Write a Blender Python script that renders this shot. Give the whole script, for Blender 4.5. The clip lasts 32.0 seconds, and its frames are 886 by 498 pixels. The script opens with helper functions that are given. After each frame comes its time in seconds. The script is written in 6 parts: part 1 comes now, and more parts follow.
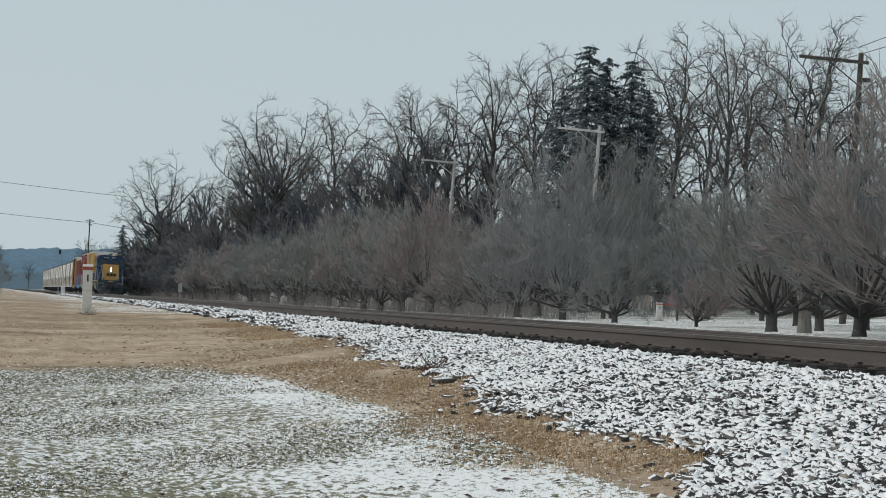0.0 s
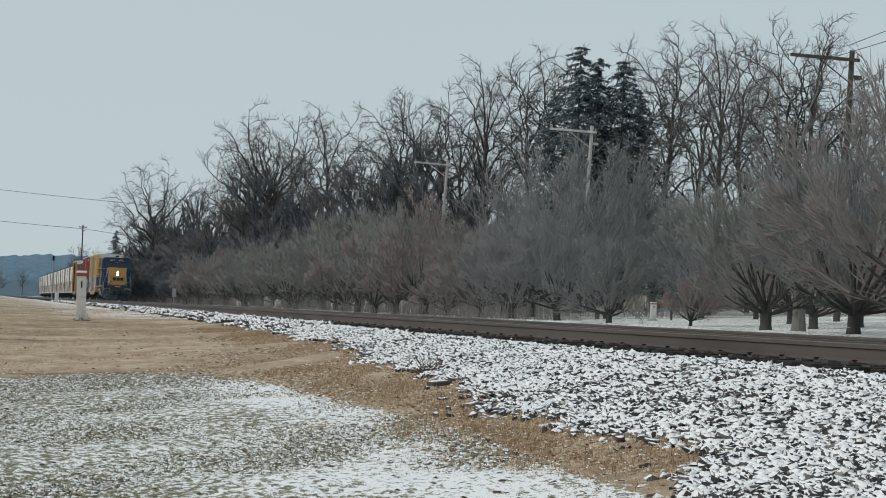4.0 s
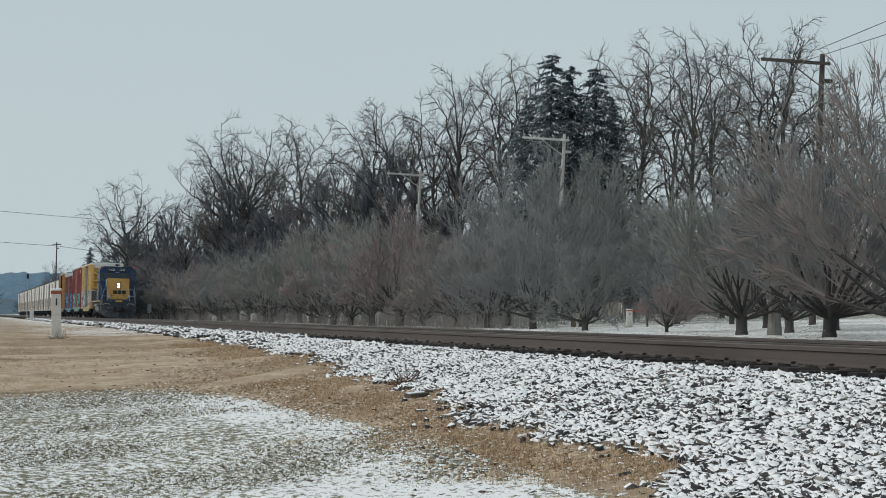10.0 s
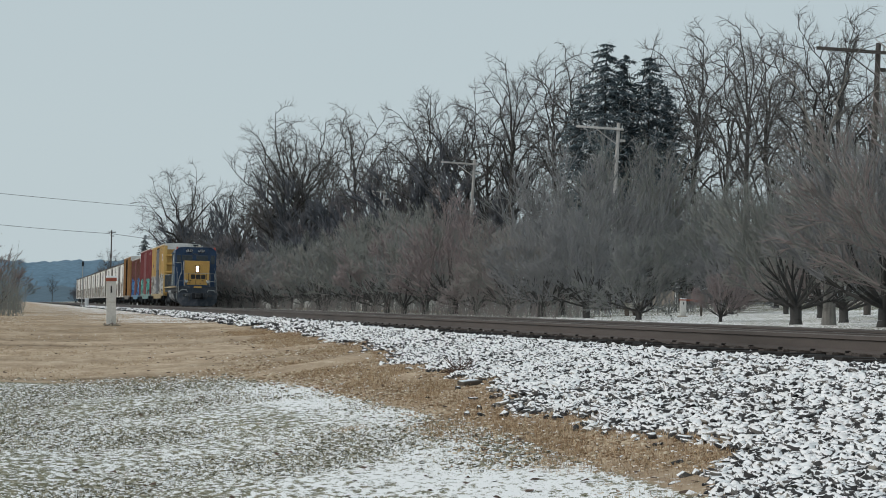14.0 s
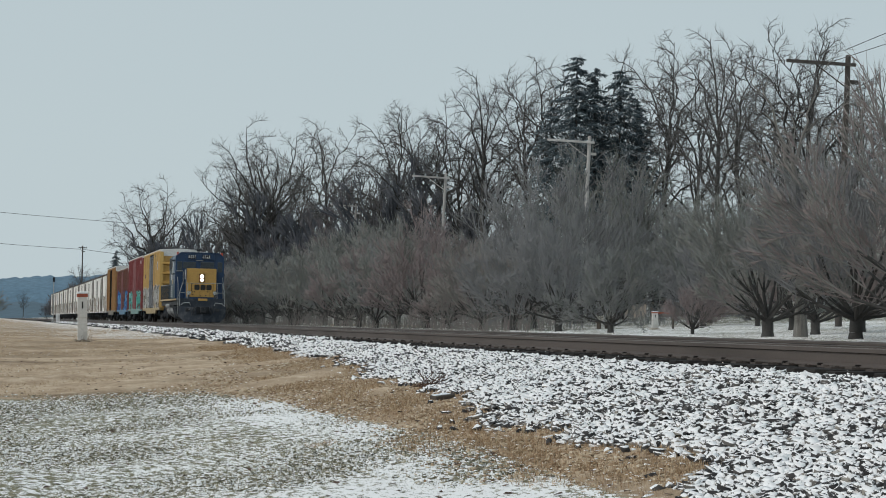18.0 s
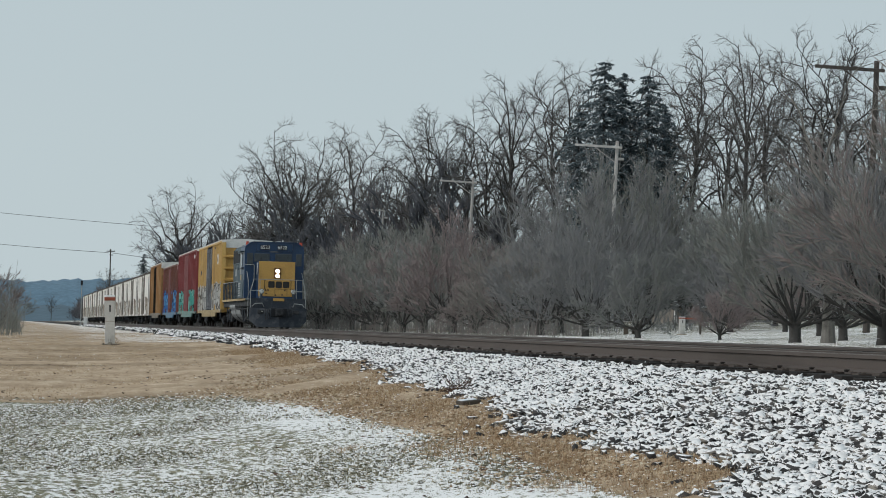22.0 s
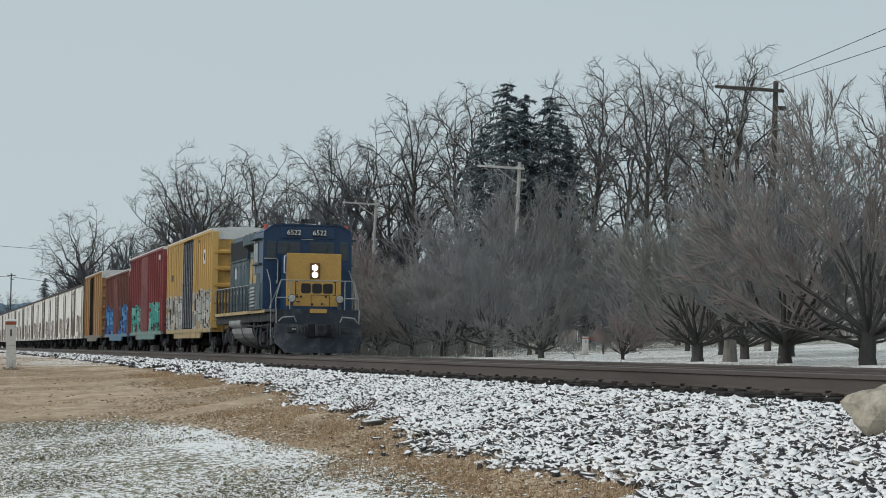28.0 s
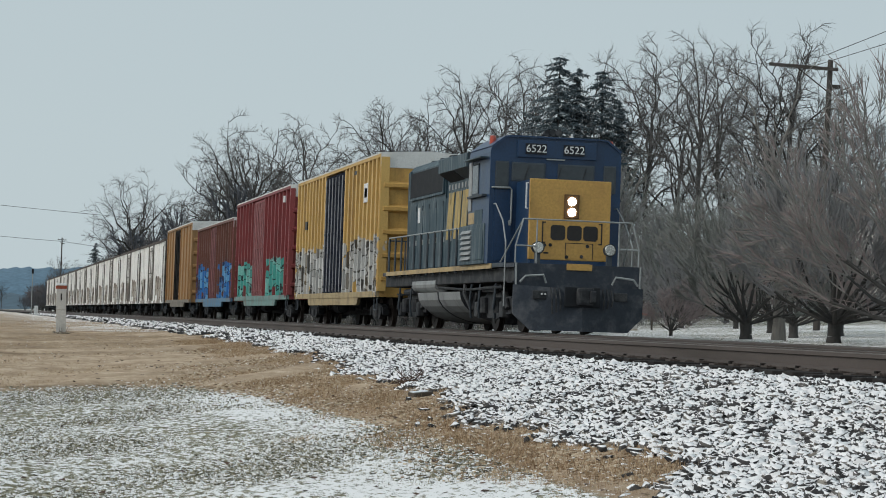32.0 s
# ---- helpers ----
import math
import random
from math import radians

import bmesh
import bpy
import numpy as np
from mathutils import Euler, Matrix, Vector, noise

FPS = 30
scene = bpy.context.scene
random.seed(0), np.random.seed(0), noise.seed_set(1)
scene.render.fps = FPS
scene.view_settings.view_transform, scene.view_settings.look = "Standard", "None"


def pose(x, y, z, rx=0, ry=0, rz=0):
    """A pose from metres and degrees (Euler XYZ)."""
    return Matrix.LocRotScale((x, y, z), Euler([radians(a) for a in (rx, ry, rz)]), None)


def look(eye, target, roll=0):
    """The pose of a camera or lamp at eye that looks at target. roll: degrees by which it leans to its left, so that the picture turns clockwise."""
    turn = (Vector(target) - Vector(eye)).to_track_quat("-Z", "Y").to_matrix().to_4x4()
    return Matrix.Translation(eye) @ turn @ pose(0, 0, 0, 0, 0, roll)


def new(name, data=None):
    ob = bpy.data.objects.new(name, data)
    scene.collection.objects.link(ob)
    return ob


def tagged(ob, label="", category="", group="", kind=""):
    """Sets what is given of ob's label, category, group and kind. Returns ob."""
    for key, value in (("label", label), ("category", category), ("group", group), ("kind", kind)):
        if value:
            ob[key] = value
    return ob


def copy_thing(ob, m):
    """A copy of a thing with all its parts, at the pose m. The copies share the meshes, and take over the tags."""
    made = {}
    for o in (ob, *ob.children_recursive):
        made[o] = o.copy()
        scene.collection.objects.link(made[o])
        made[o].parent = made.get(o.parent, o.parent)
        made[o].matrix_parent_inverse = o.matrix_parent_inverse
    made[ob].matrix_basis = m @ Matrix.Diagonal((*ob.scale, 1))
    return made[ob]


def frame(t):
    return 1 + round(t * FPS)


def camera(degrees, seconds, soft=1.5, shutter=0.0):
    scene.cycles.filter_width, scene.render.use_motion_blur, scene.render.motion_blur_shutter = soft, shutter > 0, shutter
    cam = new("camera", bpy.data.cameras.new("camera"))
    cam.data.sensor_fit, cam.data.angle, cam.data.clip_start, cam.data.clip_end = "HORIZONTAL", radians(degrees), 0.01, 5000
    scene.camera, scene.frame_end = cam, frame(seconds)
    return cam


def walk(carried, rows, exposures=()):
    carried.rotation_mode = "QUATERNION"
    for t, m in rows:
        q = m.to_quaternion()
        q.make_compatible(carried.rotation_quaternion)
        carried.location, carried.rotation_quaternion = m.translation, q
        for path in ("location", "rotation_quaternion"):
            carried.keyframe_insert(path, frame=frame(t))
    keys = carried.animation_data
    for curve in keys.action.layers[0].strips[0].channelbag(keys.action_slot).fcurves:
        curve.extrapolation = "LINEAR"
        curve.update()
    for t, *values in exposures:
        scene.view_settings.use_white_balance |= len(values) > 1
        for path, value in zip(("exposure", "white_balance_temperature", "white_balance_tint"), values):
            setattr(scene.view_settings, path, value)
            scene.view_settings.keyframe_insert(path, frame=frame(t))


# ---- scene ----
# A freight train comes along a single track beside a snowy lawn; rail tops are at z = 0.
cam = camera(21.66, 32.0, soft=0.95)
CAM_ROWS = [
    (0,0.015,0.009,0.126,10.906,1.516,2.947), (0.5,0.006,-0.018,0.123,10.874,1.600,2.705), (1,0.004,-0.010,0.132,10.916,1.548,2.355),
    (1.5,0.005,-0.014,0.133,11.048,1.496,2.183), (2,-0.000,-0.004,0.129,11.120,1.570,2.219), (2.5,0.005,-0.027,0.137,11.148,1.552,2.254),
    (4.5,0.010,-0.006,0.130,10.974,1.599,2.325), (5,0.006,-0.014,0.133,10.801,1.759,2.304), (5.5,0.010,-0.009,0.140,10.706,1.891,2.282),
    (6,0.017,0.015,0.135,10.721,1.964,2.284), (6.5,-0.001,-0.018,0.140,10.708,1.936,2.316), (7,0.002,-0.011,0.136,10.735,1.880,2.359),
    (7.5,0.018,-0.002,0.134,10.817,1.924,2.051), (8,0.017,-0.014,0.142,10.960,2.117,1.451), (8.5,0.010,-0.016,0.131,11.580,2.444,1.003),
    (9,0.014,0.009,0.137,11.635,1.897,1.003), (9.5,0.019,0.016,0.142,11.669,1.847,1.059), (10,0.013,0.018,0.141,11.682,1.846,1.198),
    (10.5,0.022,0.022,0.149,11.436,1.854,1.339), (11,0.013,0.002,0.127,10.923,1.840,1.524), (11.5,0.012,-0.006,0.127,10.360,1.698,1.532),
    (12,0.014,-0.016,0.118,10.004,1.595,1.512), (12.5,0.011,0.004,0.135,9.955,1.590,1.448), (13,0.010,0.007,0.134,10.001,1.504,1.431),
    (13.5,0.019,0.006,0.138,10.182,1.502,1.392), (14,0.010,-0.004,0.132,10.362,1.540,1.407), (14.5,0.005,-0.001,0.136,10.441,1.606,1.288),
    (16.5,0.015,0.009,0.138,10.718,1.839,1.037), (17,0.019,0.007,0.137,10.796,1.886,1.038), (17.5,0.014,0.016,0.128,10.928,1.906,1.010),
    (18,0.013,0.021,0.133,11.055,1.899,1.099), (18.5,0.014,0.015,0.129,11.112,1.969,1.134), (19,0.004,-0.020,0.124,11.136,2.005,1.230),
    (19.5,0.006,-0.008,0.139,11.105,2.037,1.291), (20,0.008,-0.027,0.132,11.068,2.114,1.317), (20.5,0.011,-0.011,0.140,10.944,2.073,1.311),
    (21,-0.007,-0.019,0.133,10.735,1.995,1.347), (21.5,0.009,-0.005,0.133,10.498,2.012,1.397), (22,0.020,0.025,0.140,10.376,1.996,1.307),
    (22.5,0.014,-0.010,0.130,10.388,1.991,1.269), (23,0.007,-0.000,0.131,10.487,1.994,1.280), (23.5,-0.000,-0.018,0.139,10.622,1.941,1.250),
    (24,-0.002,-0.013,0.135,10.766,1.843,1.322), (24.5,0.003,0.000,0.134,10.927,1.740,1.317), (25,-0.002,-0.031,0.129,11.123,1.789,1.292),
    (25.5,0.010,-0.013,0.129,11.375,2.018,1.140), (26,-0.000,-0.017,0.121,11.719,2.276,1.191), (26.5,0.007,-0.008,0.126,12.029,2.435,1.016),
    (28.5,0.016,0.018,0.127,12.832,2.586,0.866), (29,0.008,0.011,0.129,12.666,2.539,0.926), (29.5,0.019,0.029,0.135,12.406,2.385,1.034),
    (30,0.006,0.033,0.134,12.141,2.277,1.175), (30.5,0.002,0.003,0.125,11.929,2.227,1.362), (31,0.001,0.022,0.129,11.797,2.162,1.773),
    (31.5,-0.001,0.011,0.123,11.623,1.978,2.063), (32,0.000,0.000,0.126,11.557,1.863,2.000),
]


def aim(x, y, z, yaw, pitch, roll):
    yaw, pitch = radians(yaw), radians(pitch)
    way = Vector((math.sin(yaw) * math.cos(pitch), math.cos(yaw) * math.cos(pitch), math.sin(pitch)))
    eye = Vector((x, y, z))
    return look(eye, eye + way * 100, roll)


walk(cam, [(t, aim(*v)) for t, *v in CAM_ROWS])

# ---- light: an overcast winter day ----
SUN_EL, SUN_AZ = 36.0, 255.0
world = bpy.data.worlds.new("overcast_sky")
scene.world = world
world.use_nodes = True
wn, wl = world.node_tree.nodes, world.node_tree.links
wn.clear()
sky = wn.new("ShaderNodeTexSky")
sky.sky_type = "NISHITA"
sky.sun_disc = False
sky.sun_elevation, sky.sun_rotation = radians(SUN_EL), radians(SUN_AZ)
sky.air_density, sky.dust_density = 1.0, 3.0
bg_sky = wn.new("ShaderNodeBackground")
bg_sky.inputs[1].default_value = 0.06
wl.new(sky.outputs[0], bg_sky.inputs[0])
# the cloud sheet: a little brighter low down
coord = wn.new("ShaderNodeTexCoord")
sepw = wn.new("ShaderNodeSeparateXYZ")
wl.new(coord.outputs["Generated"], sepw.inputs[0])
cn = wn.new("ShaderNodeTexNoise")
cn.inputs["Scale"].default_value = 2.2
cn.inputs["Detail"].default_value = 3
wl.new(coord.outputs["Generated"], cn.inputs["Vector"])
add = wn.new("ShaderNodeMath")
add.operation = "MULTIPLY_ADD"
add.inputs[1].default_value = 0.25
wl.new(cn.outputs[0], add.inputs[0])
wl.new(sepw.outputs[2], add.inputs[2])
ramp = wn.new("ShaderNodeValToRGB")
ramp.color_ramp.elements[0].position, ramp.color_ramp.elements[0].color = 0.0, (0.580, 0.674, 0.706, 1)
ramp.color_ramp.elements[1].position, ramp.color_ramp.elements[1].color = 0.55, (0.455, 0.549, 0.592, 1)
wl.new(add.outputs[0], ramp.inputs[0])
bg_cloud = wn.new("ShaderNodeBackground")
bg_cloud.inputs[1].default_value = 1.0
wl.new(ramp.outputs[0], bg_cloud.inputs[0])
wmix = wn.new("ShaderNodeMixShader")
wmix.inputs[0].default_value = 0.9
wl.new(bg_sky.outputs[0], wmix.inputs[1])
wl.new(bg_cloud.outputs[0], wmix.inputs[2])
wout = wn.new("ShaderNodeOutputWorld")
wl.new(wmix.outputs[0], wout.inputs[0])

sun = new("sun", bpy.data.lights.new("sun", "SUN"))
sun.data.energy, sun.data.angle, sun.data.color = 1.35, radians(20), (1.0, 0.97, 0.93)
sun.matrix_world = look((30 * math.sin(radians(SUN_AZ)), 30 * math.cos(radians(SUN_AZ)), 30 * math.tan(radians(SUN_EL))), (0, 0, 0))


# ---- materials ----
def material(name, rough=0.8, metal=0.0, spec=0.3):
    m = bpy.data.materials.new(name)
    m.use_nodes = True
    b = m.node_tree.nodes["Principled BSDF"]
    b.inputs["Roughness"].default_value = rough
    b.inputs["Metallic"].default_value = metal
    b.inputs["Specular IOR Level"].default_value = spec
    return m, m.node_tree.nodes, m.node_tree.links, b


def ramp_node(n, stops):
    r = n.new("ShaderNodeValToRGB")
    e = r.color_ramp.elements
    while len(e) < len(stops):
        e.new(0.5)
    for el, (p, c) in zip(e, stops):
        el.position, el.color = p, (*c, 1) if len(c) == 3 else c
    return r


def noise_node(n, l, vec, scale, detail=4, rough=0.6, stretch=None):
    t = n.new("ShaderNodeTexNoise")
    t.inputs["Scale"].default_value, t.inputs["Detail"].default_value, t.inputs["Roughness"].default_value = scale, detail, rough
    if stretch:
        mp = n.new("ShaderNodeMapping")
        mp.inputs["Scale"].default_value = stretch
        l.new(vec, mp.inputs[0])
        vec = mp.outputs[0]
    l.new(vec, t.inputs["Vector"])
    return t.outputs[0]


def mix_node(n, l, fac, a, b, mode="MIX"):
    m = n.new("ShaderNodeMix")
    m.data_type, m.blend_type = "RGBA", mode
    for sock, v in ((m.inputs[0], fac), (m.inputs[6], a), (m.inputs[7], b)):
        if isinstance(v, (int, float)):
            sock.default_value = v
        elif isinstance(v, tuple):
            sock.default_value = (*v, 1)
        else:
            l.new(v, sock)
    return m.outputs[2]


def math_node(n, l, op, a, b=0.0, c=0.0, clamp=False):
    m = n.new("ShaderNodeMath")
    m.operation, m.use_clamp = op, clamp
    for sock, v in zip(m.inputs, (a, b, c)):
        if isinstance(v, (int, float)):
            sock.default_value = v
        else:
            l.new(v, sock)
    return m.outputs[0]


def step_node(n, l, v, lo, hi):
    m = n.new("ShaderNodeMapRange")
    m.interpolation_type = "SMOOTHSTEP"
    m.inputs[1].default_value, m.inputs[2].default_value = lo, hi
    l.new(v, m.inputs[0])
    return m.outputs[0]


def bump_node(n, l, b, height, strength=0.4, dist=0.02):
    bp = n.new("ShaderNodeBump")
    bp.inputs["Strength"].default_value, bp.inputs["Distance"].default_value = strength, dist
    l.new(height, bp.inputs["Height"])
    l.new(bp.outputs[0], b.inputs["Normal"])


def worn(name, base, dark, rough=0.6, metal=0.0, scale=3.0, amount=0.6, grain=40.0, stretch=None, bump=0.15, vary=0.0, spec=0.3):
    """A plain surface with broad stains, fine grain and a little relief."""
    m, n, l, b = material(name, rough, metal, spec)
    o = n.new("ShaderNodeTexCoord").outputs["Object"]
    big = step_node(n, l, noise_node(n, l, o, scale, 5, 0.65, stretch), 0.42, 0.72)
    fine = noise_node(n, l, o, grain, 3)
    col = mix_node(n, l, math_node(n, l, "MULTIPLY", big, amount), base, dark)
    g = ramp_node(n, [(0.25, (0.78, 0.78, 0.78)), (0.75, (1.15, 1.15, 1.15))])
    l.new(fine, g.inputs[0])
    col = mix_node(n, l, 1.0, col, g.outputs[0], "MULTIPLY")
    if vary:
        info = n.new("ShaderNodeObjectInfo")
        v = ramp_node(n, [(0.0, (1 - vary,) * 3), (1.0, (1 + vary,) * 3)])
        l.new(info.outputs["Random"], v.inputs[0])
        col = mix_node(n, l, 1.0, col, v.outputs[0], "MULTIPLY")
    l.new(col, b.inputs["Base Color"])
    rr = math_node(n, l, "MULTIPLY_ADD", fine, 0.25, rough - 0.12, True)
    l.new(rr, b.inputs["Roughness"])
    bump_node(n, l, b, fine, bump, 0.01)
    return m


def car_paint(name, base, grime, graffiti=None, top=1.9, spans=(), dirty=1.0):
    """Weathered freight-car paint with rust streaks; graffiti fills the lower panels over the spans of length."""
    m, n, l, b = material(name, 0.55, 0.0, 0.35)
    o = n.new("ShaderNodeTexCoord").outputs["Object"]
    sep = n.new("ShaderNodeSeparateXYZ")
    l.new(o, sep.inputs[0])
    streak = step_node(n, l, noise_node(n, l, o, 1.0, 5, 0.7, (1.0, 2.2, 0.35)), 0.48, 0.75)
    spots = step_node(n, l, noise_node(n, l, o, 5.0, 5, 0.75), 0.55, 0.8)
    dirt = math_node(n, l, "MAXIMUM", math_node(n, l, "MULTIPLY", streak, 0.55 * dirty), math_node(n, l, "MULTIPLY", spots, 0.6 * dirty))
    runs = step_node(n, l, noise_node(n, l, o, 1.0, 4, 0.7, (1.0, 6.5, 0.22)), 0.50, 0.72)
    dirt = math_node(n, l, "MAXIMUM", dirt, math_node(n, l, "MULTIPLY", runs, 0.62 * dirty))
    col = mix_node(n, l, dirt, base, grime)
    if graffiti:
        wob = noise_node(n, l, o, 1.3, 3, 0.6)
        zz = math_node(n, l, "MULTIPLY_ADD", wob, -1.1, sep.outputs[2])
        mask = step_node(n, l, zz, top - 0.55, top - 0.61)
        yy = math_node(n, l, "MULTIPLY_ADD", noise_node(n, l, o, 1.9, 2), 1.4, sep.outputs[1])
        cover = None
        for y0, y1 in spans:
            a = step_node(n, l, yy, y0 + 0.65, y0 + 0.72)
            c = step_node(n, l, yy, y1 + 0.72, y1 + 0.65)
            s = math_node(n, l, "MULTIPLY", a, c)
            cover = s if cover is None else math_node(n, l, "MAXIMUM", cover, s)
        mask = math_node(n, l, "MULTIPLY", mask, cover)
        vor = n.new("ShaderNodeTexVoronoi")
        vor.inputs["Scale"].default_value = 2.3
        warp = n.new("ShaderNodeVectorMath")
        warp.operation = "MULTIPLY_ADD"
        tn = n.new("ShaderNodeTexNoise")
        tn.inputs["Scale"].default_value = 1.5
        l.new(o, tn.inputs["Vector"])
        l.new(tn.outputs["Color"], warp.inputs[0])
        warp.inputs[1].default_value = (0, 0.9, 0.9)
        l.new(o, warp.inputs[2])
        squash = n.new("ShaderNodeMapping")
        squash.inputs["Scale"].default_value = (0.02, 0.95, 0.75)
        l.new(warp.outputs[0], squash.inputs[0])
        l.new(squash.outputs[0], vor.inputs["Vector"])
        vor.feature = "DISTANCE_TO_EDGE"
        cell = n.new("ShaderNodeTexVoronoi")
        cell.inputs["Scale"].default_value = vor.inputs["Scale"].default_value
        l.new(squash.outputs[0], cell.inputs["Vector"])
        pick = n.new("ShaderNodeSeparateColor")
        l.new(cell.outputs["Color"], pick.inputs[0])
        r = ramp_node(n, [(0.0, graffiti[0]), (0.55, graffiti[0]), (0.6, graffiti[2]), (0.93, graffiti[2]), (0.96, graffiti[1])])
        l.new(pick.outputs[0], r.inputs[0])
        line = step_node(n, l, vor.outputs["Distance"], 0.014, 0.036)
        ink = mix_node(n, l, line, graffiti[1], r.outputs[0])
        mask = math_node(n, l, "MULTIPLY", mask, step_node(n, l, pick.outputs[1], 0.04, 0.05))
        col = mix_node(n, l, math_node(n, l, "MULTIPLY", mask, math_node(n, l, "MULTIPLY_ADD", runs, -0.45, 1.0)), col, ink)
    fine = noise_node(n, l, o, 30, 3)
    g = ramp_node(n, [(0.3, (0.86, 0.86, 0.86)), (0.7, (1.1, 1.1, 1.1))])
    l.new(fine, g.inputs[0])
    l.new(mix_node(n, l, 1.0, col, g.outputs[0], "MULTIPLY"), b.inputs["Base Color"])
    bump_node(n, l, b, noise_node(n, l, o, 2.5, 3), 0.15, 0.03)
    return m


def snow_stone(name, cover):
    """Grey limestone ballast with snow lying on the faces that look up."""
    m, n, l, b = material(name, 0.9)
    g = n.new("ShaderNodeNewGeometry")
    o = n.new("ShaderNodeTexCoord").outputs["Object"]
    sep = n.new("ShaderNodeSeparateXYZ")
    l.new(g.outputs["Normal"], sep.inputs[0])
    rnd = ramp_node(n, [(0.0, (0.03, 0.029, 0.03)), (0.4, (0.065, 0.062, 0.062)), (0.72, (0.14, 0.13, 0.12)), (1.0, (0.34, 0.31, 0.27))])
    l.new(g.outputs["Random Per Island"], rnd.inputs[0])
    wob = math_node(n, l, "MULTIPLY_ADD", noise_node(n, l, o, 26, 4, 0.75), 0.8, sep.outputs[2])
    wob = math_node(n, l, "MULTIPLY_ADD", noise_node(n, l, o, 0.9, 4, 0.6), 0.75, wob)
    wob = math_node(n, l, "MULTIPLY_ADD", g.outputs["Random Per Island"], 0.45, wob)
    snow = step_node(n, l, wob, cover, cover + 0.08)
    l.new(mix_node(n, l, snow, rnd.outputs[0], (0.955, 0.932, 0.93)), b.inputs["Base Color"])
    return m


def turf_paint(name, stops, cover):
    """Clumps of grass, each of its own shade, with snow caught on some of them."""
    m, n, l, b = material(name, 0.95, 0, 0.1)
    g = n.new("ShaderNodeNewGeometry")
    o = n.new("ShaderNodeTexCoord").outputs["Object"]
    sep = n.new("ShaderNodeSeparateXYZ")
    l.new(g.outputs["Normal"], sep.inputs[0])
    mixed = math_node(n, l, "FRACT", math_node(n, l, "MULTIPLY", g.outputs["Random Per Island"], 7.13), 0.0)
    r = ramp_node(n, stops)
    l.new(math_node(n, l, "MULTIPLY_ADD", noise_node(n, l, o, 40, 3, 0.7), 0.5, math_node(n, l, "MULTIPLY", mixed, 0.6)), r.inputs[0])
    s = math_node(n, l, "MULTIPLY_ADD", g.outputs["Random Per Island"], 0.8, math_node(n, l, "MULTIPLY", sep.outputs[2], 0.5))
    s = math_node(n, l, "MULTIPLY_ADD", noise_node(n, l, o, 25, 3, 0.7), 0.5, s)
    s = math_node(n, l, "MULTIPLY_ADD", noise_node(n, l, o, 0.35, 4, 0.6, (1.0, 0.6, 1.0)), 0.45, s)
    snow = step_node(n, l, s, cover, cover + 0.08)
    l.new(mix_node(n, l, snow, r.outputs[0], (0.945, 0.922, 0.915)), b.inputs["Base Color"])
    return m


def ground_paint():
    """Lawn with a thin dusting of snow near the eye, dry brown grass beyond and along the ballast."""
    m, n, l, b = material("winter_ground", 0.95, 0, 0.1)
    o = n.new("ShaderNodeTexCoord").outputs["Object"]
    sep = n.new("ShaderNodeSeparateXYZ")
    l.new(o, sep.inputs[0])
    zone = n.new("ShaderNodeAttribute")
    zone.attribute_name = "dry"
    wob = noise_node(n, l, o, 0.55, 5, 0.65)
    d = math_node(n, l, "MULTIPLY_ADD", wob, 0.5, zone.outputs["Fac"])
    dry = step_node(n, l, d, 0.68, 0.84)
    # lawn: grey-green
    ln = ramp_node(n, [(0.32, (0.07, 0.065, 0.045)), (0.5, (0.20, 0.185, 0.12)), (0.68, (0.40, 0.35, 0.25))])
    l.new(noise_node(n, l, o, 9.0, 6, 0.8, (1.0, 0.5, 1.0)), ln.inputs[0])
    dn = ramp_node(n, [(0.3, (0.29, 0.205, 0.14)), (0.5, (0.46, 0.345, 0.24)), (0.7, (0.62, 0.50, 0.375))])
    l.new(noise_node(n, l, o, 2.4, 7, 0.8, (1.0, 0.35, 1.0)), dn.inputs[0])
    band = ramp_node(n, [(0.32, (0.62, 0.60, 0.58)), (0.5, (0.95, 0.94, 0.93)), (0.66, (1.16, 1.16, 1.17))])
    l.new(noise_node(n, l, o, 0.32, 4, 0.6, (0.45, 1.5, 1.0)), band.inputs[0])
    col = mix_node(n, l, dry, ln.outputs[0], mix_node(n, l, 1.0, dn.outputs[0], band.outputs[0], "MULTIPLY"))
    bank = n.new("ShaderNodeAttribute")
    bank.attribute_name = "bank"
    col = mix_node(n, l, bank.outputs["Fac"], col, (0.042, 0.039, 0.037))
    # snow: streaky patches, more on the lawn
    broad = noise_node(n, l, o, 0.16, 3, 0.55)
    fine = noise_node(n, l, o, 15.0, 6, 0.8, (1.0, 0.4, 1.0))
    mid = noise_node(n, l, o, 2.2, 4, 0.7, (1.0, 0.3, 1.0))
    s = math_node(n, l, "MULTIPLY_ADD", broad, 0.3, math_node(n, l, "MULTIPLY", fine, 1.9))
    s = math_node(n, l, "MULTIPLY_ADD", mid, 0.22, s)
    s = math_node(n, l, "MULTIPLY_ADD", dry, -0.22, s)
    att = n.new("ShaderNodeAttribute")
    att.attribute_name = "snow"
    s = math_node(n, l, "ADD", s, att.outputs["Fac"])
    snow = step_node(n, l, s, 1.185, 1.275)
    col = mix_node(n, l, math_node(n, l, "MULTIPLY", snow, 0.95), col, (0.935, 0.912, 0.905))
    l.new(col, b.inputs["Base Color"])
    bump_node(n, l, b, noise_node(n, l, o, 22, 4), 0.5, 0.03)
    return m


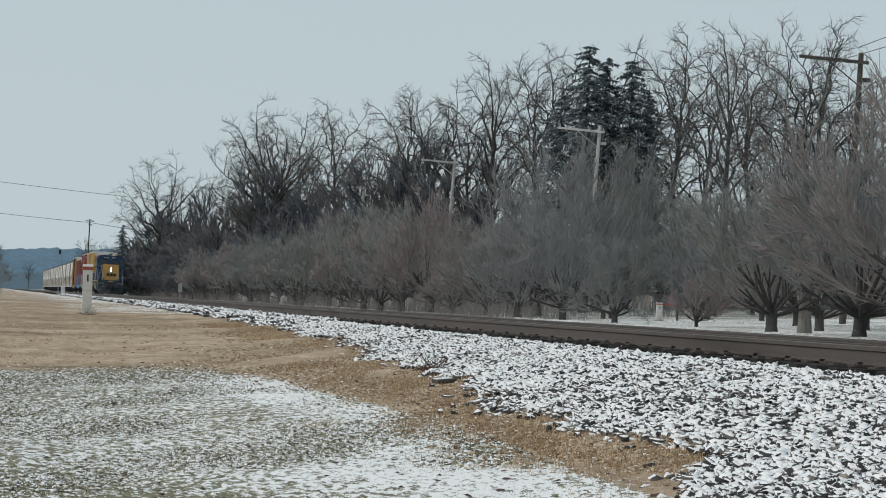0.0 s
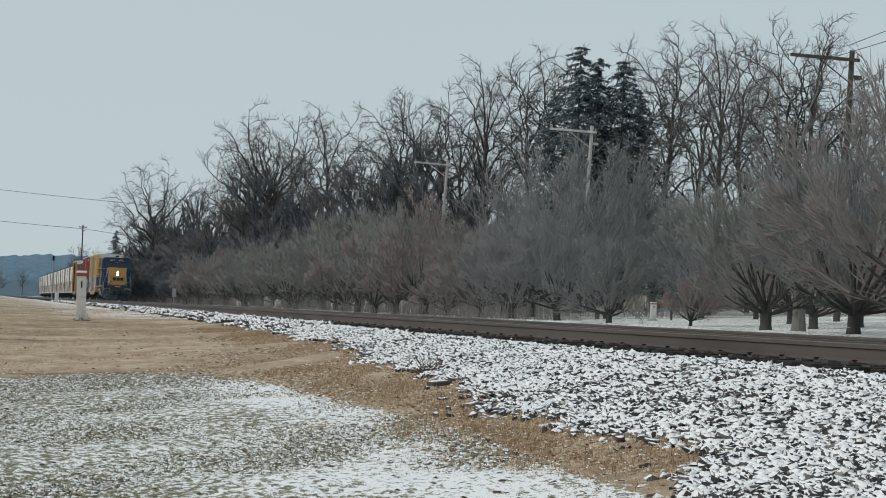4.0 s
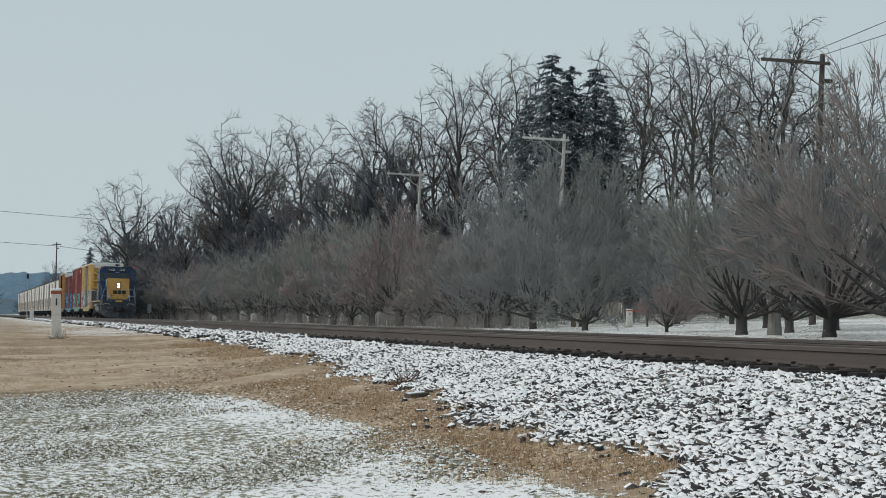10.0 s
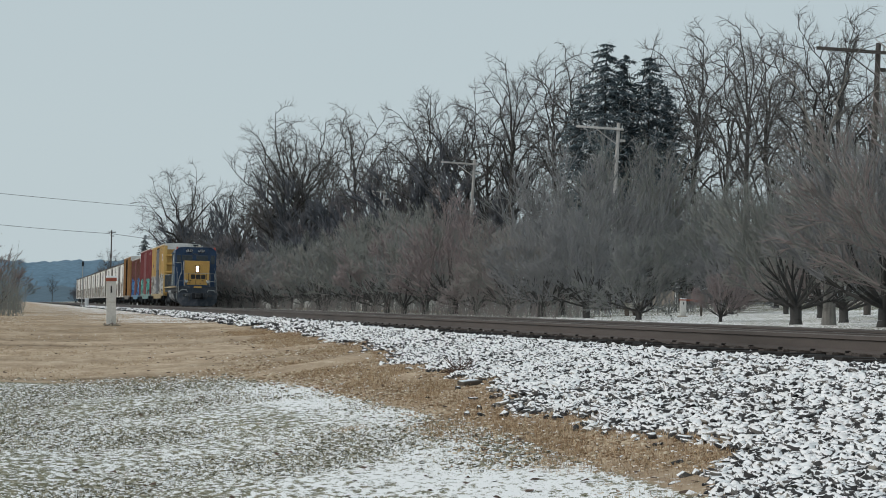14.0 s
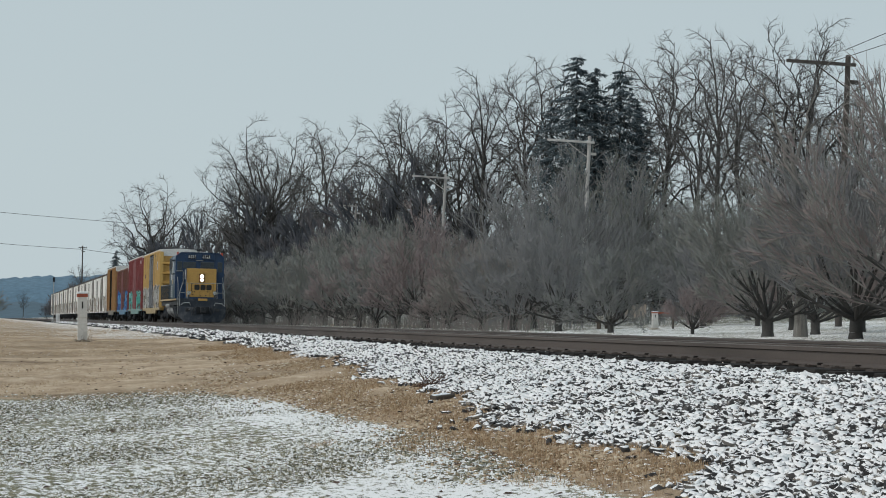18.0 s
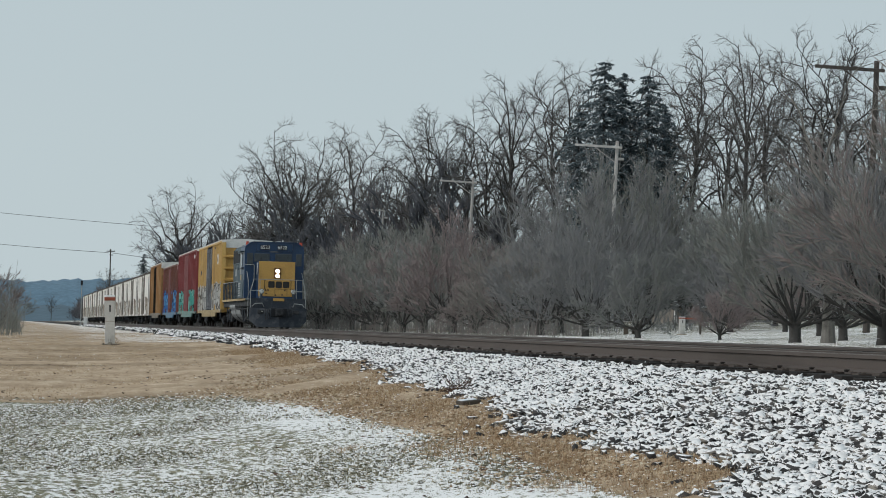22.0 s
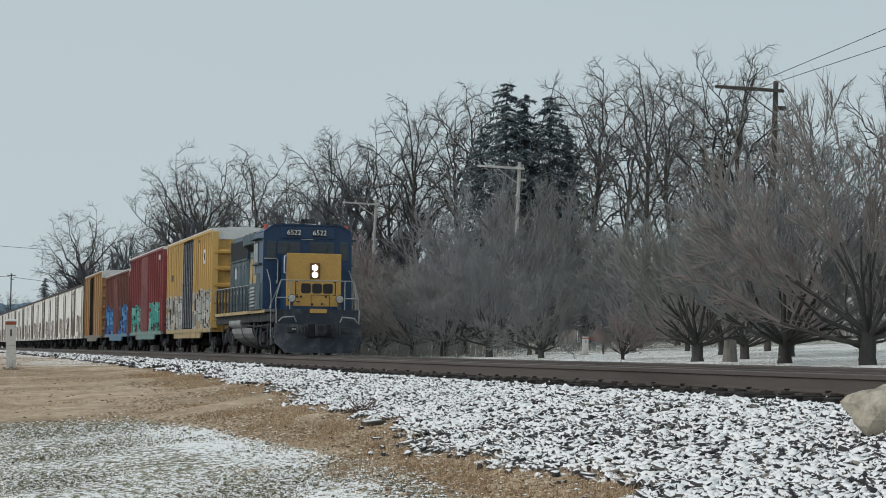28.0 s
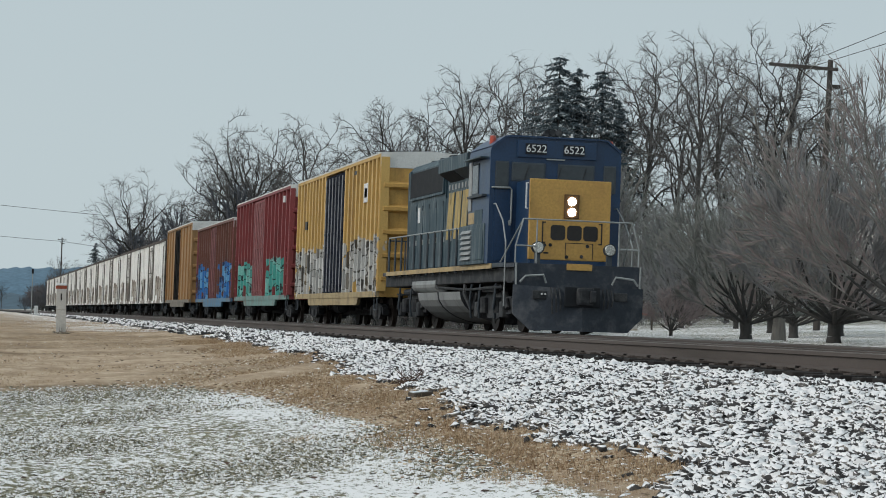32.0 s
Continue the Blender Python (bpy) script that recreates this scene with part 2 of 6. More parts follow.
def island_paint(name, stops, rough=0.9, per_object=False, spec=0.1):
    """Colours that change from blade to blade, twig to twig."""
    m, n, l, b = material(name, rough, 0, spec)
    g = n.new("ShaderNodeNewGeometry")
    src = g.outputs["Random Per Island"]
    if per_object:
        src = math_node(n, l, "MULTIPLY_ADD", n.new("ShaderNodeObjectInfo").outputs["Random"], 0.65, math_node(n, l, "MULTIPLY", src, 0.35))
    r = ramp_node(n, stops)
    l.new(src, r.inputs[0])
    col = r.outputs[0]
    l.new(col, b.inputs["Base Color"])
    return m


def glow(name, color, strength):
    m, n, l, b = material(name)
    b.inputs["Base Color"].default_value = (*color, 1)
    b.inputs["Emission Color"].default_value = (*color, 1)
    b.inputs["Emission Strength"].default_value = strength
    return m


def smoke_paint():
    """Thin diesel exhaust: mostly clear, denser in the middle of each puff."""
    m, n, l, b = material("exhaust_haze", 1.0, 0, 0)
    b.inputs["Base Color"].default_value = (0.34, 0.35, 0.36, 1)
    o = n.new("ShaderNodeTexCoord").outputs["Object"]
    wisps = step_node(n, l, noise_node(n, l, o, 1.1, 5, 0.65), 0.50, 0.80)
    l.new(math_node(n, l, "MULTIPLY", wisps, 0.26), b.inputs["Alpha"])
    return m


M_GROUND = ground_paint()
M_BALLAST = snow_stone("snowy_ballast", 1.60)
M_BALLASTFAR = snow_stone("thinly_snowed_ballast", 1.72)
M_RAIL = worn("rusty_rail", (0.125, 0.10, 0.088), (0.07, 0.055, 0.047), 0.6, 0.3, 1.5, 0.8, 25, (1, 0.15, 1))
M_RAILHEAD = worn("rail_head_polished", (0.30, 0.27, 0.25), (0.14, 0.12, 0.11), 0.38, 0.8, 2.0, 0.6)
M_TIE = worn("tarred_tie", (0.026, 0.022, 0.02), (0.012, 0.010, 0.009), 0.9, 0, 6, 0.8, 50, None, 0.4, 0.3)
M_BARK = worn("bark", (0.068, 0.065, 0.062), (0.038, 0.036, 0.034), 0.95, 0, 2.5, 0.8, 14, (1, 1, 0.3), 0.6, 0.25)
M_BARKDARK = worn("dark_bark", (0.085, 0.081, 0.077), (0.045, 0.043, 0.041), 0.95, 0, 2.5, 0.8, 14, (1, 1, 0.3), 0.6, 0.25, 0.1)
M_GREYBARK = worn("grey_bark", (0.24, 0.225, 0.205), (0.13, 0.12, 0.11), 0.95, 0, 2.5, 0.8, 14, (1, 1, 0.3), 0.6, 0.2)
M_TWIG_RED = island_paint("twig_hedge", [(0.0, (0.195, 0.196, 0.204)), (0.25, (0.215, 0.212, 0.217)), (0.45, (0.203, 0.22, 0.195)), (0.62, (0.24, 0.226, 0.212)), (0.8, (0.268, 0.214, 0.208)), (1.0, (0.235, 0.197, 0.203))], per_object=True)
# remote twigs: distance haze painted in as a darker, bluer colour
M_TWIG_HAZE = island_paint("twig_woods", [(0.0, (0.085, 0.094, 0.112)), (0.5, (0.10, 0.104, 0.114)), (0.8, (0.125, 0.112, 0.115)), (1.0, (0.115, 0.10, 0.106))], per_object=True)
M_TWIG = island_paint("twig_tall", [(0.0, (0.10, 0.10, 0.102)), (0.5, (0.13, 0.127, 0.126)), (1.0, (0.17, 0.163, 0.158))], per_object=True)
M_NEEDLE = island_paint("spruce_needles", [(0.0, (0.075, 0.10, 0.115)), (0.6, (0.125, 0.155, 0.17)), (0.93, (0.19, 0.22, 0.235)), (0.95, (0.55, 0.58, 0.60)), (1.0, (0.6, 0.62, 0.64))])
M_LAWN = island_paint("lawn_blade", [(0.0, (0.06, 0.055, 0.035)), (0.35, (0.17, 0.155, 0.095)), (0.7, (0.34, 0.30, 0.20)), (0.8, (0.45, 0.41, 0.30)), (0.84, (0.80, 0.81, 0.82)), (1.0, (0.88, 0.89, 0.90))])
M_TURF = turf_paint("snowy_turf", [(0.2, (0.065, 0.06, 0.045)), (0.45, (0.19, 0.175, 0.125)), (0.65, (0.34, 0.31, 0.22)), (0.9, (0.52, 0.48, 0.39))], 1.12)
M_STRAW = turf_paint("dead_turf", [(0.15, (0.15, 0.095, 0.055)), (0.4, (0.34, 0.235, 0.15)), (0.65, (0.50, 0.385, 0.265)), (0.9, (0.68, 0.58, 0.45))], 1.58)
M_DRY = island_paint("dry_blade", [(0.0, (0.25, 0.165, 0.10)), (0.4, (0.38, 0.265, 0.16)), (0.72, (0.50, 0.37, 0.23)), (0.97, (0.64, 0.53, 0.38)), (0.985, (0.85, 0.86, 0.87)), (1.0, (0.88, 0.88, 0.89))])
M_TUFT = island_paint("tuft_blade", [(0.0, (0.15, 0.085, 0.05)), (0.35, (0.32, 0.21, 0.125)), (0.75, (0.50, 0.365, 0.23)), (1.0, (0.68, 0.56, 0.41))])
M_WEED = island_paint("weed_stalk", [(0.0, (0.05, 0.035, 0.03)), (1.0, (0.16, 0.10, 0.075))])
M_CONCRETE = worn("painted_concrete", (0.62, 0.60, 0.57), (0.34, 0.32, 0.29), 0.85, 0, 3, 0.7, 30, (1, 1, 0.4), 0.3)
M_REDCAP = worn("red_cap", (0.36, 0.10, 0.06), (0.2, 0.06, 0.04), 0.7, 0, 4, 0.6)
M_SNOW = worn("snow", (0.84, 0.86, 0.89), (0.74, 0.77, 0.81), 0.9, 0, 2, 0.6, 20, None, 0.3)
M_STONE = worn("boulder_stone", (0.46, 0.41, 0.33), (0.16, 0.125, 0.09), 0.92, 0, 5, 0.9, 22, None, 0.9)
M_POLEWOOD = worn("weathered_pole", (0.50, 0.475, 0.455), (0.30, 0.28, 0.265), 0.9, 0, 2, 0.7, 30, (1, 1, 0.15), 0.4, 0.3)
M_POLEDARK = worn("dark_pole", (0.075, 0.066, 0.06), (0.04, 0.035, 0.03), 0.9, 0, 2, 0.7, 30, (1, 1, 0.15), 0.4, 0.2)
M_WIRE = worn("wire", (0.10, 0.10, 0.10), (0.06, 0.06, 0.06), 0.6, 0.2)
M_GLASSKNOB = worn("insulator_glaze", (0.35, 0.38, 0.38), (0.2, 0.2, 0.2), 0.3)
M_PLANK = worn("rotten_board", (0.10, 0.085, 0.07), (0.05, 0.04, 0.035), 0.9)
# train
M_BLUE = worn("loco_blue", (0.013, 0.045, 0.112), (0.010, 0.030, 0.068), 0.38, 0, 1.2, 0.7, 20, (1, 1, 0.4), 0.06, 0, 0.5)
M_BLUEWORN = worn("loco_hood_faded", (0.038, 0.070, 0.090), (0.17, 0.205, 0.22), 0.55, 0, 1.8, 0.9, 12, (1, 3.0, 0.5), 0.1)
M_YELLOW = worn("loco_yellow", (0.56, 0.335, 0.10), (0.42, 0.24, 0.08), 0.5, 0, 2.0, 0.6, 16, None, 0.08)
M_BLACK = worn("underframe_black", (0.026, 0.028, 0.032), (0.10, 0.10, 0.10), 0.7, 0, 3.0, 0.85, 18, None, 0.3)
M_PLOW = worn("plow_black", (0.036, 0.044, 0.058), (0.12, 0.125, 0.135), 0.6, 0, 2.5, 0.8, 14, None, 0.2)
M_TANK = worn("tank_grey", (0.36, 0.37, 0.37), (0.20, 0.20, 0.20), 0.5, 0.2, 2.0, 0.8, 16, (1, 1, 0.4), 0.1)
M_RAILING = worn("railing_grey", (0.34, 0.36, 0.36), (0.2, 0.21, 0.21), 0.5)
M_RAILDARK = worn("railing_dark", (0.07, 0.085, 0.10), (0.04, 0.045, 0.05), 0.6)
M_GRILLE = worn("grille_dark", (0.018, 0.02, 0.024), (0.035, 0.037, 0.04), 0.75)
M_WINDOW = worn("window_glass", (0.045, 0.055, 0.062), (0.07, 0.08, 0.088), 0.14, 0, 1.0, 0.5, 5, None, 0.0, 0, 0.4)
M_WHITE = worn("white_paint", (0.78, 0.79, 0.79), (0.5, 0.5, 0.49), 0.6)
M_NUMBLACK = worn("number_board_black", (0.012, 0.014, 0.02), (0.02, 0.02, 0.02), 0.4)
M_LETTER = worn("letter_blue_black", (0.03, 0.028, 0.028), (0.05, 0.045, 0.035), 0.5)
M_LAMP = glow("headlight_glow", (1.0, 0.93, 0.82), 14.0)
M_LENS = worn("lens_silver", (0.62, 0.62, 0.58), (0.4, 0.4, 0.38), 0.25, 0.6)
M_REDLENS = worn("red_lens", (0.5, 0.08, 0.05), (0.6, 0.3, 0.25), 0.3)
M_WHEEL = worn("wheel_steel", (0.065, 0.052, 0.045), (0.035, 0.03, 0.027), 0.55, 0.6)
M_ROOF = worn("galvanised_roof", (0.74, 0.74, 0.72), (0.5, 0.49, 0.46), 0.5, 0.2, 1.5, 0.6)
M_CARYEL = car_paint("boxcar_yellow", (0.61, 0.395, 0.13), (0.27, 0.165, 0.075), ((0.60, 0.60, 0.58), (0.07, 0.065, 0.06), (0.40, 0.40, 0.39)), 2.75, ((-8.9, 8.9),))
# the yellow and its graffiti darkened: shade and grime between the posts, in the colour
M_SHEET = car_paint("rust_stained_sheet", (0.34, 0.195, 0.065), (0.12, 0.085, 0.04), ((0.42, 0.42, 0.41), (0.06, 0.055, 0.05), (0.28, 0.28, 0.28)), 2.75, ((-8.9, 8.9),))
M_YELSILL = worn("dusty_yellow_sill", (0.45, 0.35, 0.20), (0.22, 0.17, 0.11), 0.75, 0, 2.0, 0.8)
M_PINKRED = worn("faded_red_post", (0.33, 0.11, 0.115), (0.17, 0.05, 0.055), 0.65, 0, 2.0, 0.7)
M_CARYELEND = car_paint("boxcar_yellow_end", (0.62, 0.37, 0.11), (0.24, 0.13, 0.05))
M_CARRED = car_paint("boxcar_red", (0.245, 0.054, 0.056), (0.105, 0.042, 0.042), ((0.10, 0.42, 0.37), (0.03, 0.05, 0.05), (0.25, 0.58, 0.52)), 2.6, ((-7.6, -2.2), (3.2, 8.2)))
M_CARBROWN = car_paint("boxcar_brown", (0.175, 0.072, 0.052), (0.105, 0.054, 0.046), ((0.04, 0.20, 0.50), (0.03, 0.05, 0.12), (0.16, 0.42, 0.66)), 2.8, ((-7.8, -2.2), (2.6, 8.2)))
M_DOORMAROON = worn("maroon_door", (0.13, 0.032, 0.03), (0.06, 0.03, 0.028), 0.7, 0, 1.4, 0.8, 20, (1, 4, 0.3))
M_CARORANGE = car_paint("boxcar_orange", (0.36, 0.205, 0.085), (0.18, 0.10, 0.05))
M_REEFROOFSHADE = worn("reefer_roof", (0.12, 0.10, 0.09), (0.05, 0.045, 0.04), 0.8, 0, 1.5, 0.7)
M_CARWHITE = car_paint("reefer_white", (0.88, 0.865, 0.83), (0.20, 0.15, 0.11), ((0.42, 0.37, 0.31), (0.10, 0.075, 0.06), (0.26, 0.21, 0.17)), 2.6, ((-8.6, -3.2), (-1.5, 2.4), (4.6, 8.8)), 0.6)
M_DOORDARK = worn("door_dark", (0.009, 0.012, 0.022), (0.13, 0.14, 0.16), 0.92, 0, 1.6, 0.22, 20, (1, 5.0, 0.2), 0.05, 0, 0.08)
M_RODRED = worn("door_rod_pink", (0.34, 0.17, 0.17), (0.2, 0.08, 0.08), 0.6)
M_SKIRT = worn("dusty_sill", (0.25, 0.225, 0.19), (0.13, 0.115, 0.10), 0.8, 0, 2.0, 0.8)
M_SKIRTBLUE = worn("blue_painted_sill", (0.12, 0.24, 0.36), (0.22, 0.20, 0.18), 0.8, 0, 1.2, 0.8)
M_SKIRTTEAL = worn("teal_painted_sill", (0.20, 0.33, 0.31), (0.20, 0.17, 0.15), 0.8, 0, 1.2, 0.8)
M_ROD = worn("lock_rod_paint", (0.34, 0.35, 0.37), (0.08, 0.08, 0.09), 0.5, 0, 1.2, 0.9, 20, (1, 1, 0.4))
M_SMOKE = smoke_paint()
M_STRIPE = worn("faded_stripe", (0.50, 0.37, 0.19), (0.22, 0.17, 0.12), 0.6, 0, 1.5, 0.9)
M_FADEDYELLOW = worn("faded_lettering", (0.50, 0.36, 0.13), (0.14, 0.15, 0.14), 0.6, 0, 2.0, 0.9, 12, (1, 2, 0.6))
M_REEFDOOR = car_paint("reefer_door", (0.13, 0.115, 0.10), (0.40, 0.36, 0.31))
M_DOORBLACK = worn("door_black", (0.016, 0.015, 0.015), (0.06, 0.05, 0.04), 0.92, 0, 1.6, 0.7, 20, (1, 2, 0.4), 0.05, 0, 0.08)
M_SIDING = worn("house_siding", (0.62, 0.60, 0.57), (0.5, 0.48, 0.45), 0.8, 0, 1.0, 0.4)
M_BRICK = worn("house_brick", (0.27, 0.235, 0.20), (0.18, 0.15, 0.13), 0.9, 0, 2.0, 0.6)
M_SHINGLE = worn("roof_shingle", (0.18, 0.17, 0.17), (0.5, 0.5, 0.52), 0.9, 0, 0.7, 0.6)


# ---- builders ----
class Shape:
    """Collects boxes, rods and prisms into one mesh."""

    def __init__(self):
        self.v, self.f = [], []

    def add(self, verts, faces):
        k = len(self.v)
        self.v += [tuple(p) for p in verts]
        self.f += [tuple(i + k for i in q) for q in faces]
        return self

    def box(self, x0, x1, y0, y1, z0, z1, c=0.0):
        """A box; c chamfers all its edges."""
        if c <= 0:
            v = [(x, y, z) for x in (x0, x1) for y in (y0, y1) for z in (z0, z1)]
            return self.add(v, [(0, 1, 3, 2), (4, 6, 7, 5), (0, 4, 5, 1), (2, 3, 7, 6), (0, 2, 6, 4), (1, 5, 7, 3)])
        bm = bmesh.new()
        bmesh.ops.create_cube(bm, size=1)
        for p in bm.verts:
            p.co = Vector(((x0 + x1) / 2 + p.co.x * (x1 - x0), (y0 + y1) / 2 + p.co.y * (y1 - y0), (z0 + z1) / 2 + p.co.z * (z1 - z0)))
        bmesh.ops.bevel(bm, geom=list(bm.edges), offset=c, segments=2, affect="EDGES", profile=0.6)
        bm.verts.index_update()
        self.add([p.co[:] for p in bm.verts], [[p.index for p in q.verts] for q in bm.faces])
        bm.free()
        return self

    def rod(self, a, b, r, r2=None, n=6, caps=True):
        a, b = Vector(a), Vector(b)
        r2 = r if r2 is None else r2
        d = (b - a).normalized()
        u = d.orthogonal().normalized()
        w = d.cross(u)
        v = []
        for p, q in ((a, r), (b, r2)):
            v += [p + (u * math.cos(2 * math.pi * i / n) + w * math.sin(2 * math.pi * i / n)) * q for i in range(n)]
        f = [(i, (i + 1) % n, n + (i + 1) % n, n + i) for i in range(n)]
        if caps:
            f += [tuple(range(n - 1, -1, -1)), tuple(range(n, 2 * n))]
        return self.add(v, f)

    def pipe(self, pts, r, n=6):
        """One bent tube through the points."""
        pts = [Vector(p) for p in pts]
        v, f = [], []
        u = None
        for k, p in enumerate(pts):
            d = (pts[min(k + 1, len(pts) - 1)] - pts[max(k - 1, 0)]).normalized()
            u = d.orthogonal().normalized() if u is None else (u - d * u.dot(d)).normalized()
            w = d.cross(u)
            v += [p + (u * math.cos(2 * math.pi * i / n) + w * math.sin(2 * math.pi * i / n)) * r for i in range(n)]
            if k:
                f += [((k - 1) * n + i, (k - 1) * n + (i + 1) % n, k * n + (i + 1) % n, k * n + i) for i in range(n)]
        m = len(pts) - 1
        return self.add(v, f + [tuple(range(n - 1, -1, -1)), tuple(range(m * n, m * n + n))])

    def prism(self, poly, axis, a, b):
        """A polygon in the two other axes (x-z for y, y-z for x, x-y for z), drawn out from a to b."""
        n = len(poly)
        put = {"x": lambda p, t: (t, p[0], p[1]), "y": lambda p, t: (p[0], t, p[1]), "z": lambda p, t: (p[0], p[1], t)}[axis]
        v = [put(p, a) for p in poly] + [put(p, b) for p in poly]
        f = [(i, (i + 1) % n, n + (i + 1) % n, n + i) for i in range(n)]
        return self.add(v, f + [tuple(range(n - 1, -1, -1)), tuple(range(n, 2 * n))])

    def mesh(self, name, mat, smooth=False):
        me = bpy.data.meshes.new(name)
        me.from_pydata(self.v, [], self.f)
        me.materials.append(mat)
        bm = bmesh.new()
        bm.from_mesh(me)
        bmesh.ops.recalc_face_normals(bm, faces=bm.faces)
        bm.to_mesh(me)
        bm.free()
        if smooth:
            me.polygons.foreach_set("use_smooth", [True] * len(me.polygons))
        return me


def part(name, shape, mat, parent, label="", smooth=False):
    """One mesh object under a thing or a part."""
    me = shape.mesh(name, mat, smooth) if isinstance(shape, Shape) else shape
    ob = new(name, me)
    ob.parent = parent
    if label:
        ob["label"] = label
    return ob


def thing(name, label, category, group="", kind="", at=None):
    ob = tagged(new(name), label, category, group, kind)
    if at is not None:
        ob.matrix_basis = at
    return ob


def raw_mesh(name, verts, tris, mat):
    """A large triangle mesh from arrays."""
    me = bpy.data.meshes.new(name)
    verts, tris = np.asarray(verts, np.float32), np.asarray(tris, np.int32)
    me.vertices.add(len(verts))
    me.vertices.foreach_set("co", verts.ravel())
    me.loops.add(tris.size)
    me.loops.foreach_set("vertex_index", tris.ravel())
    me.polygons.add(len(tris))
    me.polygons.foreach_set("loop_start", np.arange(0, tris.size, 3, dtype=np.int32))
    me.polygons.foreach_set("loop_total", np.full(len(tris), 3, np.int32))
    me.update(calc_edges=True)
    me.materials.append(mat)
    return me


# ---- the lie of the land ----
TRACK_X = 13.75  # the train's track
NEAR_X = 8.65  # the siding in front of it
LAWN = ([-60, 0, 14, 25, 40, 68, 116, 250, 600], [-1.45, -1.42, -1.36, -1.15, -0.9, -0.58, -0.36, -0.32, -0.32])
TOE = ([0, 17, 23, 41, 60, 120, 300], [4.6, 4.7, 4.9, 6.1, 6.3, 6.5, 6.5])
TOE_Z = ([0, 10, 16, 23, 41, 68, 116, 250], [-0.9, -0.85, -0.80, -0.66, -0.48, -0.40, -0.34, -0.32])


def toe_line(y):
    """Where the ballast runs out into the grass: an uneven line."""
    return np.interp(y, *TOE) + 0.22 * np.sin(y * 0.83) * np.sin(y * 0.31 + 1) + 0.12 * np.sin(y * 2.3 + 1) + 0.06 * np.sin(y * 6.1) + np.interp(y, (12, 13.6, 14.2, 15.1, 16, 17.5), (-0.8, -0.75, -0.45, 0.4, 0.3, 0.0))


def height(x, y):
    """The ground's height, for arrays or numbers."""
    x, y = np.asarray(x, float), np.asarray(y, float)
    lawn, toe, tz = np.interp(y, *LAWN), np.interp(y, *TOE), np.interp(y, *TOE_Z)
    near = lawn + (tz - lawn) * np.clip((x - 0.5) / (toe - 0.5), 0, 1) ** 1.5
    near = near + (-0.283 - tz) * np.clip((x - toe) / (NEAR_X - 1.7 - toe), 0, 1)
    far_side = -0.24 - 0.35 * np.clip((x - TRACK_X - 1.75) / 0.8, 0, 1) + 0.60 * np.clip((x - TRACK_X - 2.8) / 3.5, 0, 1)
    far_side = far_side + 0.05 * np.clip(x - 23, 0, 30) + 0.03 * np.clip(x - 53, 0, 2000)
    return np.where(x < TRACK_X, near, far_side)


def grid_lines(lo, hi, fine_lo, fine_hi, fine, grow=1.35):
    mid = list(np.arange(fine_lo, fine_hi + fine / 2, fine))
    s, v = fine, mid[-1]
    while v < hi:
        s *= grow
        v += s
        mid.append(min(v, hi))
    s, v = fine, mid[0]
    while v > lo:
        s *= grow
        v -= s
        mid.insert(0, max(v, lo))
    return np.array(mid)


LAWN_EDGE = ([-4, 0, 1.7, 3.0, 3.5, 3.7, 4.1, 6], [33, 32.5, 33, 32, 29, 24, 18, 8])


